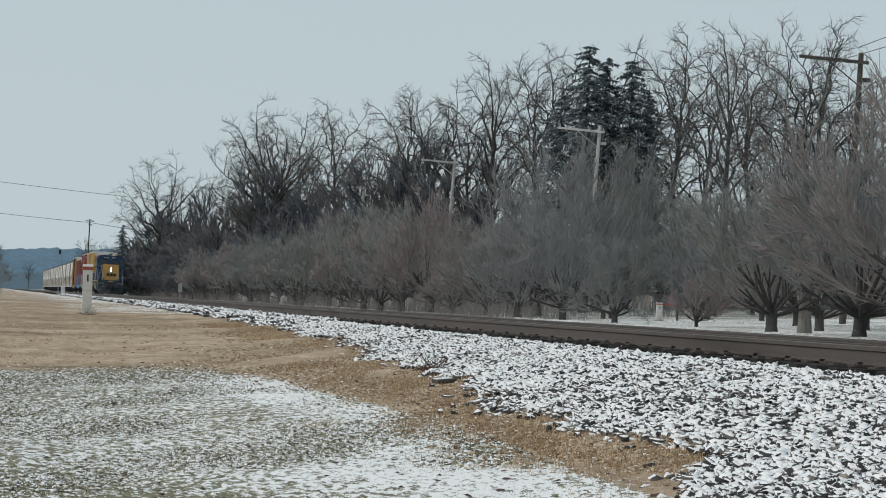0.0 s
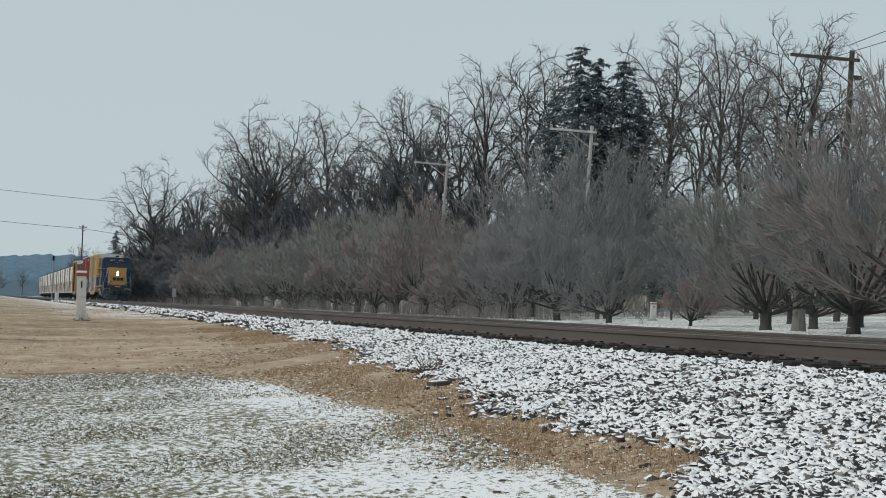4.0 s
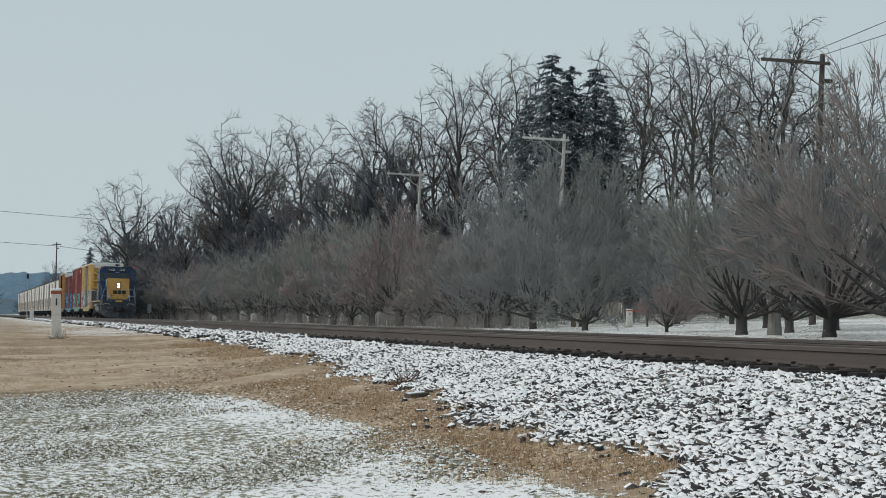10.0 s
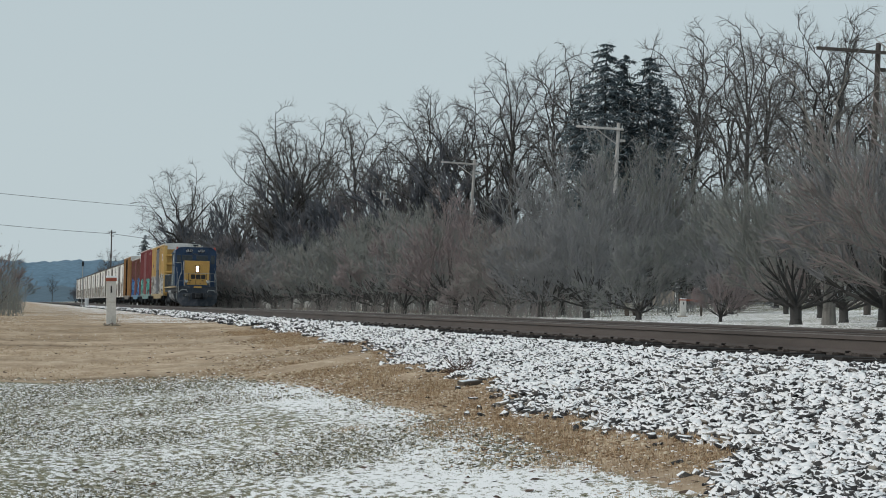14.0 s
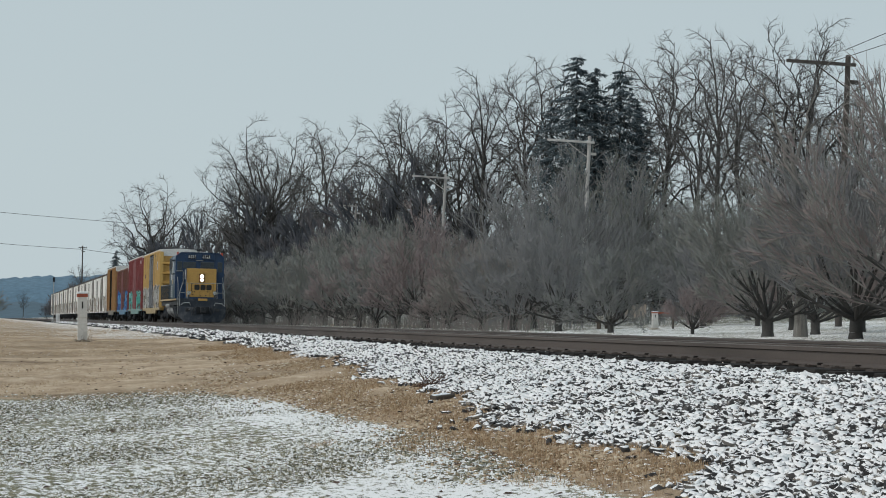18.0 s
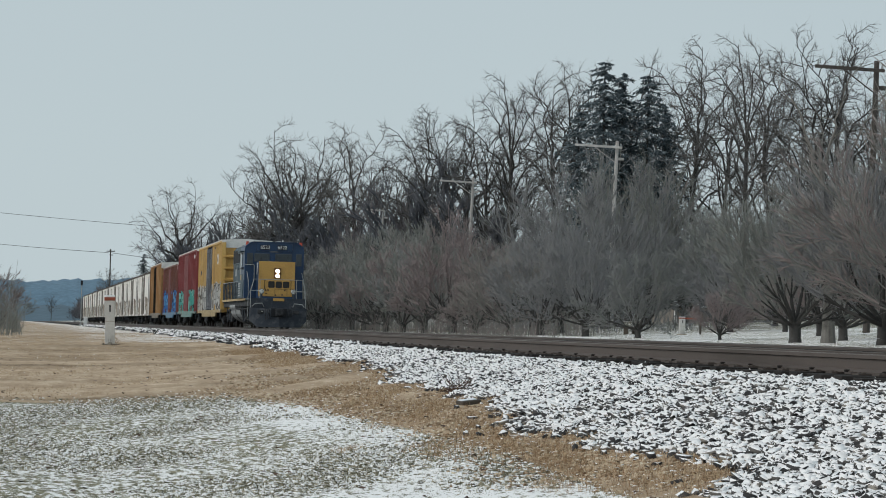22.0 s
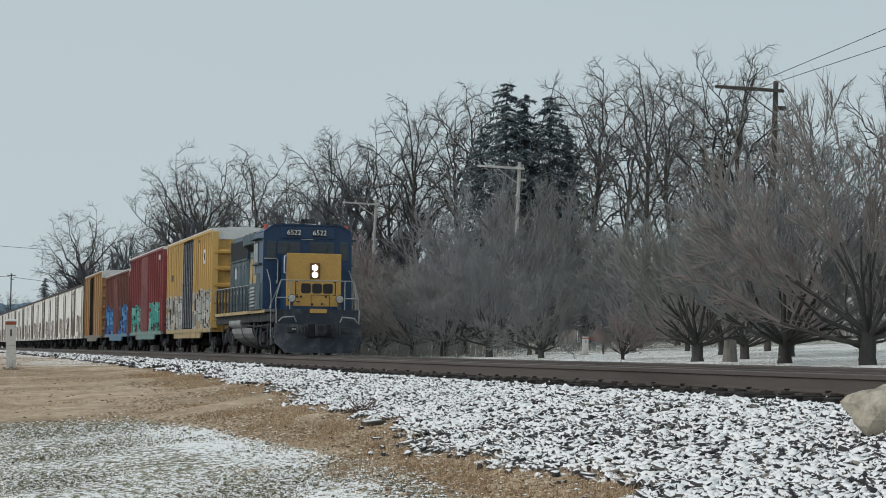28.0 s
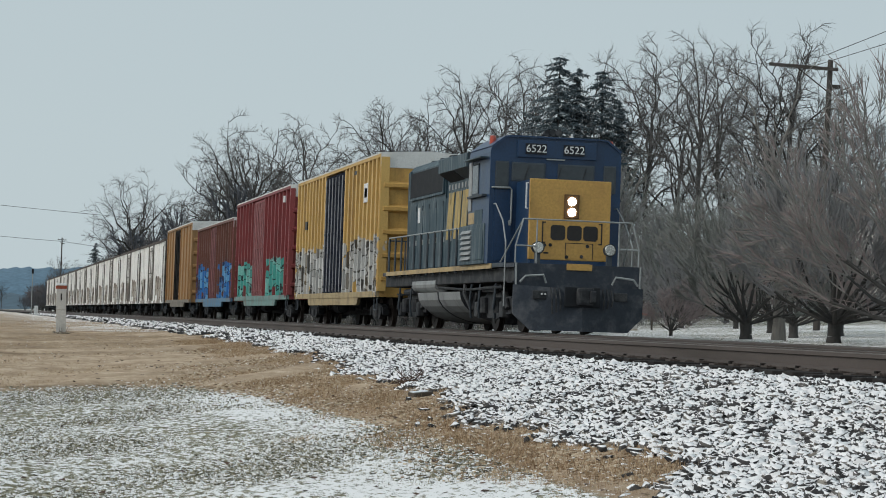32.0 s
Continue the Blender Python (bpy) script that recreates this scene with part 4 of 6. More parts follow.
    part("nose_grab", Shape().pipe([(-1.03, N0 - 0.02, 2.9), (-1.08, N0 - 0.05, 2.9), (-1.08, N0 - 0.05, 3.5), (-1.03, N0 - 0.02, 3.5)], 0.02), M_WHITE, nose)
    # cab
    C0, C1 = F + 2.40, F + 4.75
    hw = 1.62
    prof = [(-hw, 1.62), (hw, 1.62), (hw, 4.30), (hw - 0.02, 4.42), (hw - 0.36, 4.68), (hw - 0.5, 4.70), (-hw + 0.5, 4.70), (-hw + 0.36, 4.68), (-hw + 0.02, 4.42), (-hw, 4.30)]
    cab = part("cab", Shape().prism(prof, "y", C0, C1), M_BLUE, eng, "dark blue cab")
    part("cab_roof_edge", Shape().prism([(p[0] * 1.012, 4.66 + (p[1] - 4.66) * 1.0 + 0.02) for p in prof[3:9]] + [(p[0] * 0.99, p[1] - 0.02) for p in reversed(prof[3:9])], "y", C0 - 0.06, C1), M_BLUE, cab)
    part("number_panel", Shape().box(-0.98, 0.98, C0 - 0.05, C0 + 0.02, 4.20, 4.62, 0.015), M_BLUE, cab)
    for x in (-0.52, 0.42):
        nb = part("number_board", Shape().box(x - 0.26, x + 0.26, C0 - 0.085, C0 - 0.05, 4.28, 4.54, 0.008), M_NUMBLACK, cab, "black number board")
        text_shape("6522", 0.26, M_WHITE, nb, pose(x, C0 - 0.09, 4.41, 90, 0, 0))
    part("cab_grab_rail", Shape().pipe([(-1.56, C0 - 0.02, 3.45), (-1.56, C0 - 0.07, 3.45), (-1.14, C0 - 0.07, 3.45), (-1.09, C0 - 0.07, 3.40), (-1.09, C0 - 0.07, 2.62), (-1.09, C0 - 0.02, 2.60)], 0.024), M_RAILING, cab)
    part("vent_strip", Shape().box(-0.25, 0.2, C0 - 0.06, C0 - 0.03, 4.16, 4.19), M_RAILING, cab)
    # windows: dark glass set into a frame
    def pane(x0, x1, z0, z1, y=C0):
        w = part("window", Shape().box(x0 - 0.035, x1 + 0.035, y - 0.03, y + 0.01, z0 - 0.035, z1 + 0.035, 0.01), M_RAILDARK, cab)
        part("pane", Shape().box(x0, x1, y - 0.036, y - 0.028, z0, z1), M_WINDOW, w, "dark reflecting glass")
    pane(-1.06, -0.30, 3.66, 4.04)
    pane(0.08, 0.92, 3.66, 4.04)
    pane(-1.46, -1.20, 3.45, 4.05)
    pane(1.22, 1.46, 3.45, 4.05)
    door = part("cab_door", Shape().box(-1.50, -1.06, C0 - 0.02, C0, 1.70, 3.40, 0.006), M_BLUE, cab)
    part("door_handle", Shape().box(-1.14, -1.08, C0 - 0.05, C0 - 0.02, 2.55, 2.68), M_RAILING, door)
    for x in (-0.8, 0.0, 0.62):
        part("wiper", Shape().rod((x, C0 - 0.05, 3.60), (x + 0.12, C0 - 0.05, 3.98), 0.012, 0.012, 4), M_BLACK, cab)
    for sx in (-1, 1):
        y0 = C0
        xs = sorted((sx * (hw + 0.0), sx * (hw + 0.018)))
        for a, b in ((y0 + 1.25, y0 + 1.85),):
            w = part("side_window", Shape().box(*xs, a - 0.04, b + 0.04, 3.30, 4.10, 0.006), M_RAILDARK, cab)
            part("pane", Shape().box(sx * (hw + 0.019) - 0.003, sx * (hw + 0.019) + 0.003, a, b, 3.36, 4.05), M_WINDOW, w)
        part("armrest", Shape().box(*sorted((sx * hw, sx * (hw + 0.12))), y0 + 0.3, y0 + 2.0, 3.24, 3.30, 0.01), M_RAILDARK, cab)
        part("sunshade", Shape().box(*sorted((sx * hw, sx * (hw + 0.22))), y0 + 0.2, y0 + 2.1, 4.16, 4.20, 0.01), M_BLUEWORN, cab)
        part("side_panel", Shape().box(*sorted((sx * hw, sx * (hw + 0.02))), C0 + 1.95, C1 - 0.05, 2.95, 4.15, 0.006), M_TANK, cab, "pale side panel")
        part("cab_number_panel", Shape().box(*sorted((sx * hw, sx * (hw + 0.012))), C1 - 0.75, C1 - 0.1, 2.62, 2.90, 0.004), M_STRIPE, cab, "faded cream panel")
        part("side_marking", Shape().box(*sorted((sx * hw, sx * (hw + 0.006))), y0 + 0.7, y0 + 1.7, 2.55, 2.95), M_BLUEWORN, cab, "faded lettering bar")
    # roof fittings
    horn = Shape()
    for k, dx in enumerate((-0.12, 0.0, 0.12)):
        horn.rod((dx, C0 + 0.9, 4.84), (dx, C0 + 0.45 - 0.07 * k, 4.86), 0.035, 0.085, 10)
    horn.rod((0, C0 + 0.8, 4.69), (0, C0 + 0.8, 4.85), 0.03)
    part("horn", horn, M_BLACK, cab, "air horn")
    part("antenna", Shape().rod((0.5, C0 + 0.5, 4.69), (0.5, C0 + 0.5, 4.86), 0.045, 0.03, 8).box(0.15, 0.42, C0 + 0.7, C0 + 1.1, 4.70, 4.78, 0.02), M_WHITE, cab)
    for x in (-1.42, 1.52):
        part("beacon", Shape().rod((x, C0 + 0.7, 4.40), (x, C0 + 0.7, 4.74), 0.10, 0.075, 10), M_REDLENS, cab, "red beacon")
    # long hood: engine part, then the wider radiator part
    H0, H1 = C1, 8.0
    hood = part("long_hood", Shape().prism([(-0.88, 1.62), (0.88, 1.62), (0.88, 4.20), (0.70, 4.46), (-0.70, 4.46), (-0.88, 4.20)], "y", H0, 2.4), M_BLUEWORN, eng, "faded blue engine hood")
    part("radiator_hood", Shape().prism([(-0.90, 1.62), (0.90, 1.62), (0.93, 4.60), (0.74, 4.80), (-0.74, 4.80), (-0.93, 4.60)], "y", 2.4, H1), M_BLUEWORN, hood)
    part("hood_end", Shape().box(-0.84, 0.84, H1, H1 + 0.06, 1.7, 4.4, 0.02), M_BLUE, hood)
    for sx in (-1, 1):
        g = part("radiator_grille", Shape().box(*sorted((sx * 0.90, sx * 0.965)), 2.6, 7.4, 3.82, 4.55, 0.015), M_GRILLE, hood, "dark radiator grille")
        part("grille_frame", Shape().box(*sorted((sx * 0.90, sx * 0.98)), 2.5, 2.6, 3.76, 4.62).box(*sorted((sx * 0.90, sx * 0.98)), 7.4, 7.5, 3.76, 4.62).box(*sorted((sx * 0.90, sx * 0.98)), 2.6, 7.4, 3.74, 3.81), M_BLUEWORN, g)
        fl = [(sx * 0.86, 4.00), (sx * 1.20, 4.22), (sx * 1.20, 4.58), (sx * 0.74, 4.74), (sx * 0.60, 4.46)]
        part("intake_screen", Shape().prism(fl, "y", 0.15, 2.0), M_GRILLE, hood, "dark air intake screen")
        part("intake_flare", Shape().prism([(p[0] * 1.01, p[1] + 0.02) for p in fl], "y", -1.6, 0.15), M_RAILDARK, hood, "dark flared intake panel")
        part("flare_lip", Shape().prism([(sx * 1.20, 4.24), (sx * 1.235, 4.24), (sx * 1.235, 4.60), (sx * 1.20, 4.60)], "y", -1.62, 2.0), M_BLUEWORN, hood)
        # louvred box beside the cab
        lv = part("battery_box", Shape().box(*sorted((sx * 0.88, sx * 1.645)), C0 + 0.35, C1 + 0.95, 1.62, 2.60, 0.02), M_BLUEWORN, eng, "louvred blue box beside the cab")
        for k in range(6):
            z = 1.74 + k * 0.13
            part("louvre", Shape().prism([(sx * 1.64, z), (sx * 1.70, z), (sx * 1.64, z + 0.09)], "y", C1 - 0.55, C1 + 0.55), M_TANK, lv)
        part("box_door", Shape().box(*sorted((sx * 1.64, sx * 1.665)), C0 + 0.45, C0 + 1.55, 1.72, 2.50, 0.01), M_BLUEWORN, lv)
        for k in range(11):
            y = H0 + 0.6 + k * 0.98
            x0 = 0.88 if y < 1.9 else 0.905
            dd = part("hood_door", Shape().box(*sorted((sx * x0, sx * (x0 + 0.025))), y, y + 0.92, 1.72, 3.62, 0.008), M_BLUEWORN, hood)
            part("latch", Shape().box(*sorted((sx * (x0 + 0.025), sx * (x0 + 0.05))), y + 0.80, y + 0.86, 2.4, 2.55), M_RAILING, dd)
            for zz in (1.9, 3.4):
                part("door_hinge", Shape().box(*sorted((sx * (x0 + 0.02), sx * (x0 + 0.045))), y + 0.02, y + 0.07, zz, zz + 0.14), M_RAILDARK, dd)
        xs = sorted((sx * 0.915, sx * 0.925))
        z0, z1 = 2.45, 3.72
        for y0, y1 in ((-0.5, 0.2), (0.4, 1.1), (1.35, 2.1)):
            part("large_marking", Shape().prism([(y0 - 0.12, z1), (y0 + 0.58, z1), (y1 + 0.10, z0), (y1 - 0.60, z0)], "x", *xs), M_FADEDYELLOW, hood, "faded yellow slanted block")
        part("white_placard", Shape().box(*sorted((sx * 0.93, sx * 0.945)), 5.95, 6.25, 3.05, 3.50), M_WHITE, hood)
        for k in range(9):
            part("rivet_plate", Shape().box(*sorted((sx * 0.86, sx * 0.895)), -1.4 + k * 0.42, -1.22 + k * 0.42, 3.80, 3.95), M_TANK, hood)
        # side walkway handrail
        rail = Shape().pipe([(sx * 1.52, C1 + 0.5, 2.58), (sx * 1.52, 7.6, 2.62)], 0.022)
        part("side_handrail", rail, M_RAILING, eng)
        for k in range(12):
            y = C1 + 0.75 + k * 0.96
            part("handrail_post", Shape().rod((sx * 1.53, y, 1.45), (sx * 1.53, y, 2.60), 0.03, 0.03, 6), M_RAILDARK, eng)
        # air reservoir under the walkway
        part("air_reservoir", Shape().rod((sx * 1.24, 0.9, 1.20), (sx * 1.24, 4.2, 1.20), 0.21, 0.21, 16), M_TANK, eng, "grey air reservoir", False)
        part("piping", Shape().pipe([(sx * 1.36, -6.8, 1.06), (sx * 1.38, -3.0, 1.02), (sx * 1.38, 0.6, 1.10)], 0.035).pipe([(sx * 1.30, -3.2, 0.5), (sx * 1.42, -2.8, 0.9), (sx * 1.36, -2.6, 1.2)], 0.05), M_BLACK, eng)
        for yy, zz in ((-3.4, 0.75), (-4.4, 0.62), (-6.1, 0.6), (4.6, 0.7), (6.4, 0.62)):
            part("sander_pipe", Shape().pipe([(sx * 1.36, yy, 1.15), (sx * 1.38, yy + 0.1, zz), (sx * 1.30, yy + 0.25, 0.32)], 0.03), M_RAILDARK, eng)
    ft = [(1.42 * math.cos(a), 0.95 + 0.78 * math.sin(a)) if abs(math.cos(a)) < 0.999 else (1.42 * math.cos(a), 0.98) for a in np.linspace(0, -math.pi, 15)]
    part("fuel_tank", Shape().prism(ft, "y", -2.3, 3.4), M_TANK, eng, "silver grey rounded fuel tank")
    for y in (-2.34, 3.4):
        part("tank_end", Shape().prism([(x * 1.01, z) for x, z in ft], "y", y, y + 0.04), M_BLACK, eng)
    part("tank_strap", Shape().prism([(x * 1.008, 0.95 + (z - 0.95) * 1.012) for x, z in ft], "y", 0.5, 0.62), M_GRILLE, eng)
    top = part("roof_deck", Shape().box(-0.62, 0.62, H0 + 0.3, 2.3, 4.46, 4.58, 0.03), M_BLUEWORN, hood)
    for y in (3.8, 5.1, 6.4):
        part("fan", Shape().rod((0, y, 4.80), (0, y, 4.90), 0.56, 0.56, 18), M_GRILLE, hood, "roof fan")
    part("exhaust_stack", Shape().box(-0.2, 0.2, 0.2, 1.0, 4.56, 4.78, 0.02), M_BLACK, hood)
    wheels = []
    for y in (-5.2, 5.2):
        t = Shape()
        for sx in (-1, 1):
            x0, x1 = sorted((sx * 1.02, sx * 1.20))
            t.prism([(y - 2.1, 0.62), (y - 1.9, 0.84), (y - 0.9, 0.86), (y - 0.7, 0.98), (y + 0.7, 0.98), (y + 0.9, 0.86), (y + 1.9, 0.84), (y + 2.1, 0.62), (y + 1.9, 0.44), (y + 0.95, 0.50), (y + 0.6, 0.32),
                     (y - 0.6, 0.32), (y - 0.95, 0.50), (y - 1.9, 0.44)], "x", x0, x1)
            for dy in (-1.37, 1.37):
                t.box(*sorted((sx * 1.18, sx * 1.34)), y + dy - 0.19, y + dy + 0.19, 0.34, 0.72, 0.03)
                t.rod((sx * 1.26, y + dy * 0.52, 0.45), (sx * 1.26, y + dy * 0.52, 0.82), 0.12, 0.12, 10)
                t.rod((sx * 1.28, y + dy * 1.35, 0.55), (sx * 1.28, y + dy * 1.05, 0.95), 0.06, 0.06, 8)
            t.rod((sx * 1.27, y - 0.7, 1.02), (sx * 1.27, y + 0.7, 1.02), 0.09, 0.09, 8)
        t.box(-1.1, 1.1, y - 0.3, y + 0.3, 0.5, 1.15)
        tr = part("truck", t, M_BLACK, eng, "black locomotive truck frame")
        wheels += [make_wheelset(tr, y + dy, 0.508) for dy in (-1.37, 1.37)]
    part("rear_coupler", Shape().box(-0.12, 0.12, 8.5, 9.15, 0.76, 0.98).box(-0.18, 0.18, 8.9, 9.2, 0.70, 1.02, 0.03), M_BLACK, eng)
    rear = Shape()
    for x in (-1.4, -0.9, -0.4, 0.4, 0.9, 1.4):
        rear.pipe([(x, 8.3, 1.5), (x, 8.3, 2.58)], 0.022)
    rear.pipe([(-1.4, 8.3, 2.58), (1.4, 8.3, 2.58)], 0.022)
    part("rear_handrail", rear, M_RAILDARK, eng)
    part("rear_platform", Shape().box(-1.5, 1.5, 7.7, 8.6, 1.5, 1.6), M_PLOW, eng)
    return eng, wheels


TRAIN = []  # (thing, place of its middle at 32 s, wheelsets, wheel radius)
PILOT = 51.6
eng, eng_wheels = locomotive()
TRAIN.append((eng, PILOT + 8.6, eng_wheels, 0.508))

yel, yw = boxcar("boxcar", "tall yellow boxcar with dark double doors and grey graffiti", 18.0, 5.44, M_CARYEL, M_CARYELEND, M_DOORDARK, 2.1, (-1.0, 1.1), 24, 0.15, M_ROOF, 0.95, 3.1, sheet=M_SHEET, sill_mat=M_YELSILL, deep=0.27,
                 skirt_span=(-5.5, 5.6), marks=((-6.4, 4.2, 0.75, 0.6, M_WHITE), (-6.4, 4.2, 0.5, 0.3, M_LETTER), (6.6, 3.6, 0.5, 0.3, M_LETTER), (-4.3, 4.95, 0.5, 0.12, M_LETTER)))
TRAIN.append((yel, 78.6, yw, 0.46))
red, rw = boxcar("boxcar", "tall dark red boxcar with teal graffiti along its sill", 18.2, 5.50, M_CARRED, M_CARRED, M_CARRED, 1.9, (-0.2, 1.6), 16, 0.12, M_ROOF, 0.95, 3.1, trim=M_PINKRED, sill_mat=M_SKIRTTEAL,
                 skirt_span=(-5.5, 5.5), marks=((-7.2, 4.9, 0.4, 0.25, M_WHITE),))
TRAIN.append((red, 98.9, rw, 0.46))
brn, bw = boxcar("boxcar", "low brown boxcar with bright blue graffiti", 17.4, 4.98, M_CARBROWN, M_CARBROWN, M_DOORMAROON, 2.4, (0.4,), 16, 0.09, M_ROOF, 0.92, 3.05, skirt_span=(-4.5, 4.8), trim=M_PINKRED, sill_mat=M_SKIRTBLUE, deep=0.14)
TRAIN.append((brn, 118.3, bw, 0.46))
org, ow = boxcar("boxcar", "orange boxcar with one black sliding door", 16.4, 5.52, M_CARORANGE, M_CARORANGE, M_DOORBLACK, 2.9, (1.2,), 9, 0.07, M_ROOF, 0.92, 3.05, skirt_span=(-4.5, 5.0), deep=0.09)
TRAIN.append((org, 138.5, ow, 0.46))
# ends take the dark roof colour, which paints in the shade between cars
reef, fw = boxcar("refrigerator_car", "long dirty white refrigerator car with rust streaks", 20.9, 5.08, M_CARWHITE, M_REEFROOFSHADE, M_CARWHITE, 3.6, (0.3,), 14, 0.09, M_REEFROOFSHADE, 0.92, 3.05, reefer=True, deep=0.07)
reef["group"] = "white refrigerator cars"
TRAIN.append((reef, 159.4, fw, 0.46))
for k in range(1, 10):
    c = copy_thing(reef, pose(0, 0, 0))
    TRAIN.append((c, 159.4 + 22.45 * k, [], 0.46))

def exhaust():
    """A drift of thin smoke that hangs over the hood and goes along with the engine."""
    rng = np.random.default_rng(17)
    sm = thing("exhaust_smoke", "thin grey diesel smoke drifting over the locomotive", "smoke")
    for k in range(3):
        u = k / 2
        bm = bmesh.new()
        bmesh.ops.create_icosphere(bm, subdivisions=4, radius=1)
        r = 0.5 + 0.9 * u
        for v in bm.verts:
            w = 1 + 0.45 * noise.noise(v.co * 1.4 + Vector((k * 3.1, 0, 0)))
            v.co = Vector((v.co.x * r * w, v.co.y * r * 1.3 * w, v.co.z * r * 0.85 * w))
        me = bpy.data.meshes.new("puff")
        bm.to_mesh(me)
        bm.free()
        me.materials.append(M_SMOKE)
        me.polygons.foreach_set("use_smooth", [True] * len(me.polygons))
        p = part("puff", me, M_SMOKE, sm)
        p.visible_shadow = False
        p.matrix_basis = pose(0.1 + 1.6 * u, 0.6 + 1.5 * u, 5.2 + 1.3 * u)
    return sm


TRAIN.append((exhaust(), PILOT + 8.6, [], 0.5))

SPEED = 7.209
TRAIN_ROWS = [0, 0.1, 0.3, 1] + list(range(2, 32)) + [31.7, 31.9, 32]


def motions():
    for ob, y32, wheels, r in TRAIN:
        walk(ob, [(t, pose(TRACK_X, y32 + SPEED * (32 - t), 0)) for t in TRAIN_ROWS])
        for w in (wheels if y32 < 110 else []):
            base = w.matrix_basis.translation.copy()
            rows = []
            for k in range(481):
                t = k / 15
                rows.append((t, pose(base.x, base.y, base.z, math.degrees(SPEED * t / r), 0, 0)))
            walk(w, rows)


# ---- trees ----
def fork(rng, segs, p, d, length, r, level, depth, angle, ratio, up, rmin, twigs, more=0.62, wild=0.10):
    """A limb that bends, forks into two or three, and ends in fine twigs."""
    n = 2 if level < 5 else 1
    for k in range(n):
        d = d + rng.normal(0, wild * (1.5 if level > 4 else 1.0), 3) + np.array([0, 0, up * 0.5])
        d = d / np.linalg.norm(d)
        q = p + d * length / n
        r1 = max(r * 0.9, rmin)
        segs.append((p, q, r, r1, level))
        p, r = q, r1
    last = level >= depth
    kids = twigs if last else (2 if rng.uniform() < more else 3)
    for j in range(kids):
        a = rng.normal(0, 1, 3)
        side = a - d * (a @ d)
        side = side / (np.linalg.norm(side) + 1e-6)
        ang = math.radians(angle) * rng.uniform(0.35, 1.25) * (0.6 if j == 0 and not last else 1.0)
        ang *= 1.5 if last else 1.0
        e = d * math.cos(ang) + side * math.sin(ang) + np.array([0, 0, up if level < 4 else 0.0])
        e = e / np.linalg.norm(e)
        if last:
            segs.append((p - d * length * rng.uniform(0, 0.7), p + e * length * rng.uniform(0.4, 0.9), rmin, 0.0, 90))
        else:
            fork(rng, segs, p, e, length * ratio * rng.uniform(0.75, 1.18), max(r * (0.82 if j == 0 else 0.68), rmin), level + 1, depth, angle, ratio, up, rmin, twigs, more, wild)


def limb_mesh(name, segs, mat, sides):
    """Tapered prisms along all the segments, in one mesh."""
    a = np.array([s[0] for s in segs])
    b = np.array([s[1] for s in segs])
    ra, rb = np.array([s[2] for s in segs]), np.array([s[3] for s in segs])
    d = b - a
    d /= np.linalg.norm(d, axis=1)[:, None] + 1e-9
    ref = np.where(np.abs(d[:, 2:3]) > 0.9, np.array([[1.0, 0, 0]]), np.array([[0, 0, 1.0]]))
    u = np.cross(d, ref)
    u /= np.linalg.norm(u, axis=1)[:, None] + 1e-9
    w = np.cross(d, u)
    V = np.zeros((len(segs), 2 * sides, 3))
    for k in range(sides):
        c, s = math.cos(2 * math.pi * k / sides), math.sin(2 * math.pi * k / sides)
        o = u * c + w * s
        V[:, k] = a + o * ra[:, None]
        V[:, sides + k] = b + o * rb[:, None]
    T = []
    for k in range(sides):
        j = (k + 1) % sides
        T += [(k, j, sides + j), (k, sides + j, sides + k)]
    T = np.array(T)
    tris = (np.arange(len(segs))[:, None, None] * 2 * sides + T[None]).reshape(-1, 3)
    return raw_mesh(name, V.reshape(-1, 3), tris, mat)


def twig_mesh(name, limbs, twigs, mat, bark, thick):
    """Three-sided limbs, and twigs that run out to a point; limbs thicker than the given radius wear bark."""
    def basis(segs):
        p, q = np.array([g[0] for g in segs]), np.array([g[1] for g in segs])
        d = q - p
        d /= np.linalg.norm(d, axis=1)[:, None] + 1e-9
        ref = np.where(np.abs(d[:, 2:3]) > 0.9, np.array([[1.0, 0, 0]]), np.array([[0, 0, 1.0]]))
        u = np.cross(d, ref)
        u /= np.linalg.norm(u, axis=1)[:, None] + 1e-9
        return p, q, u, np.cross(d, u)

    turns = [(math.cos(k * 2.0944), math.sin(k * 2.0944)) for k in range(3)]
    p, q, u, w = basis(limbs)
    ra, rb = np.array([g[2] for g in limbs])[:, None], np.array([g[3] for g in limbs])[:, None]
    V = np.stack([p + (u * c + w * k) * ra for c, k in turns] + [q + (u * c + w * k) * rb for c, k in turns], 1)
    T = np.array([(0, 1, 4), (0, 4, 3), (1, 2, 5), (1, 5, 4), (2, 0, 3), (2, 3, 5)])
    tris = (np.arange(len(limbs))[:, None, None] * 6 + T[None]).reshape(-1, 3)
    p, q, u, w = basis(twigs)
    r = np.array([g[2] for g in twigs])[:, None]
    W = np.stack([p + (u * c + w * k) * r for c, k in turns] + [q], 1)
    cone = (len(limbs) * 6 + np.arange(len(twigs))[:, None, None] * 4 + np.array([(0, 1, 3), (1, 2, 3), (2, 0, 3)])[None]).reshape(-1, 3)
    me = raw_mesh(name, np.concatenate([V.reshape(-1, 3), W.reshape(-1, 3)]), np.concatenate([tris, cone]), mat)
    me.materials.append(bark)
    which = np.concatenate([np.repeat((ra[:, 0] > thick).astype(np.int32), 6), np.zeros(len(cone), np.int32)])
    me.polygons.foreach_set("material_index", which)
    return me


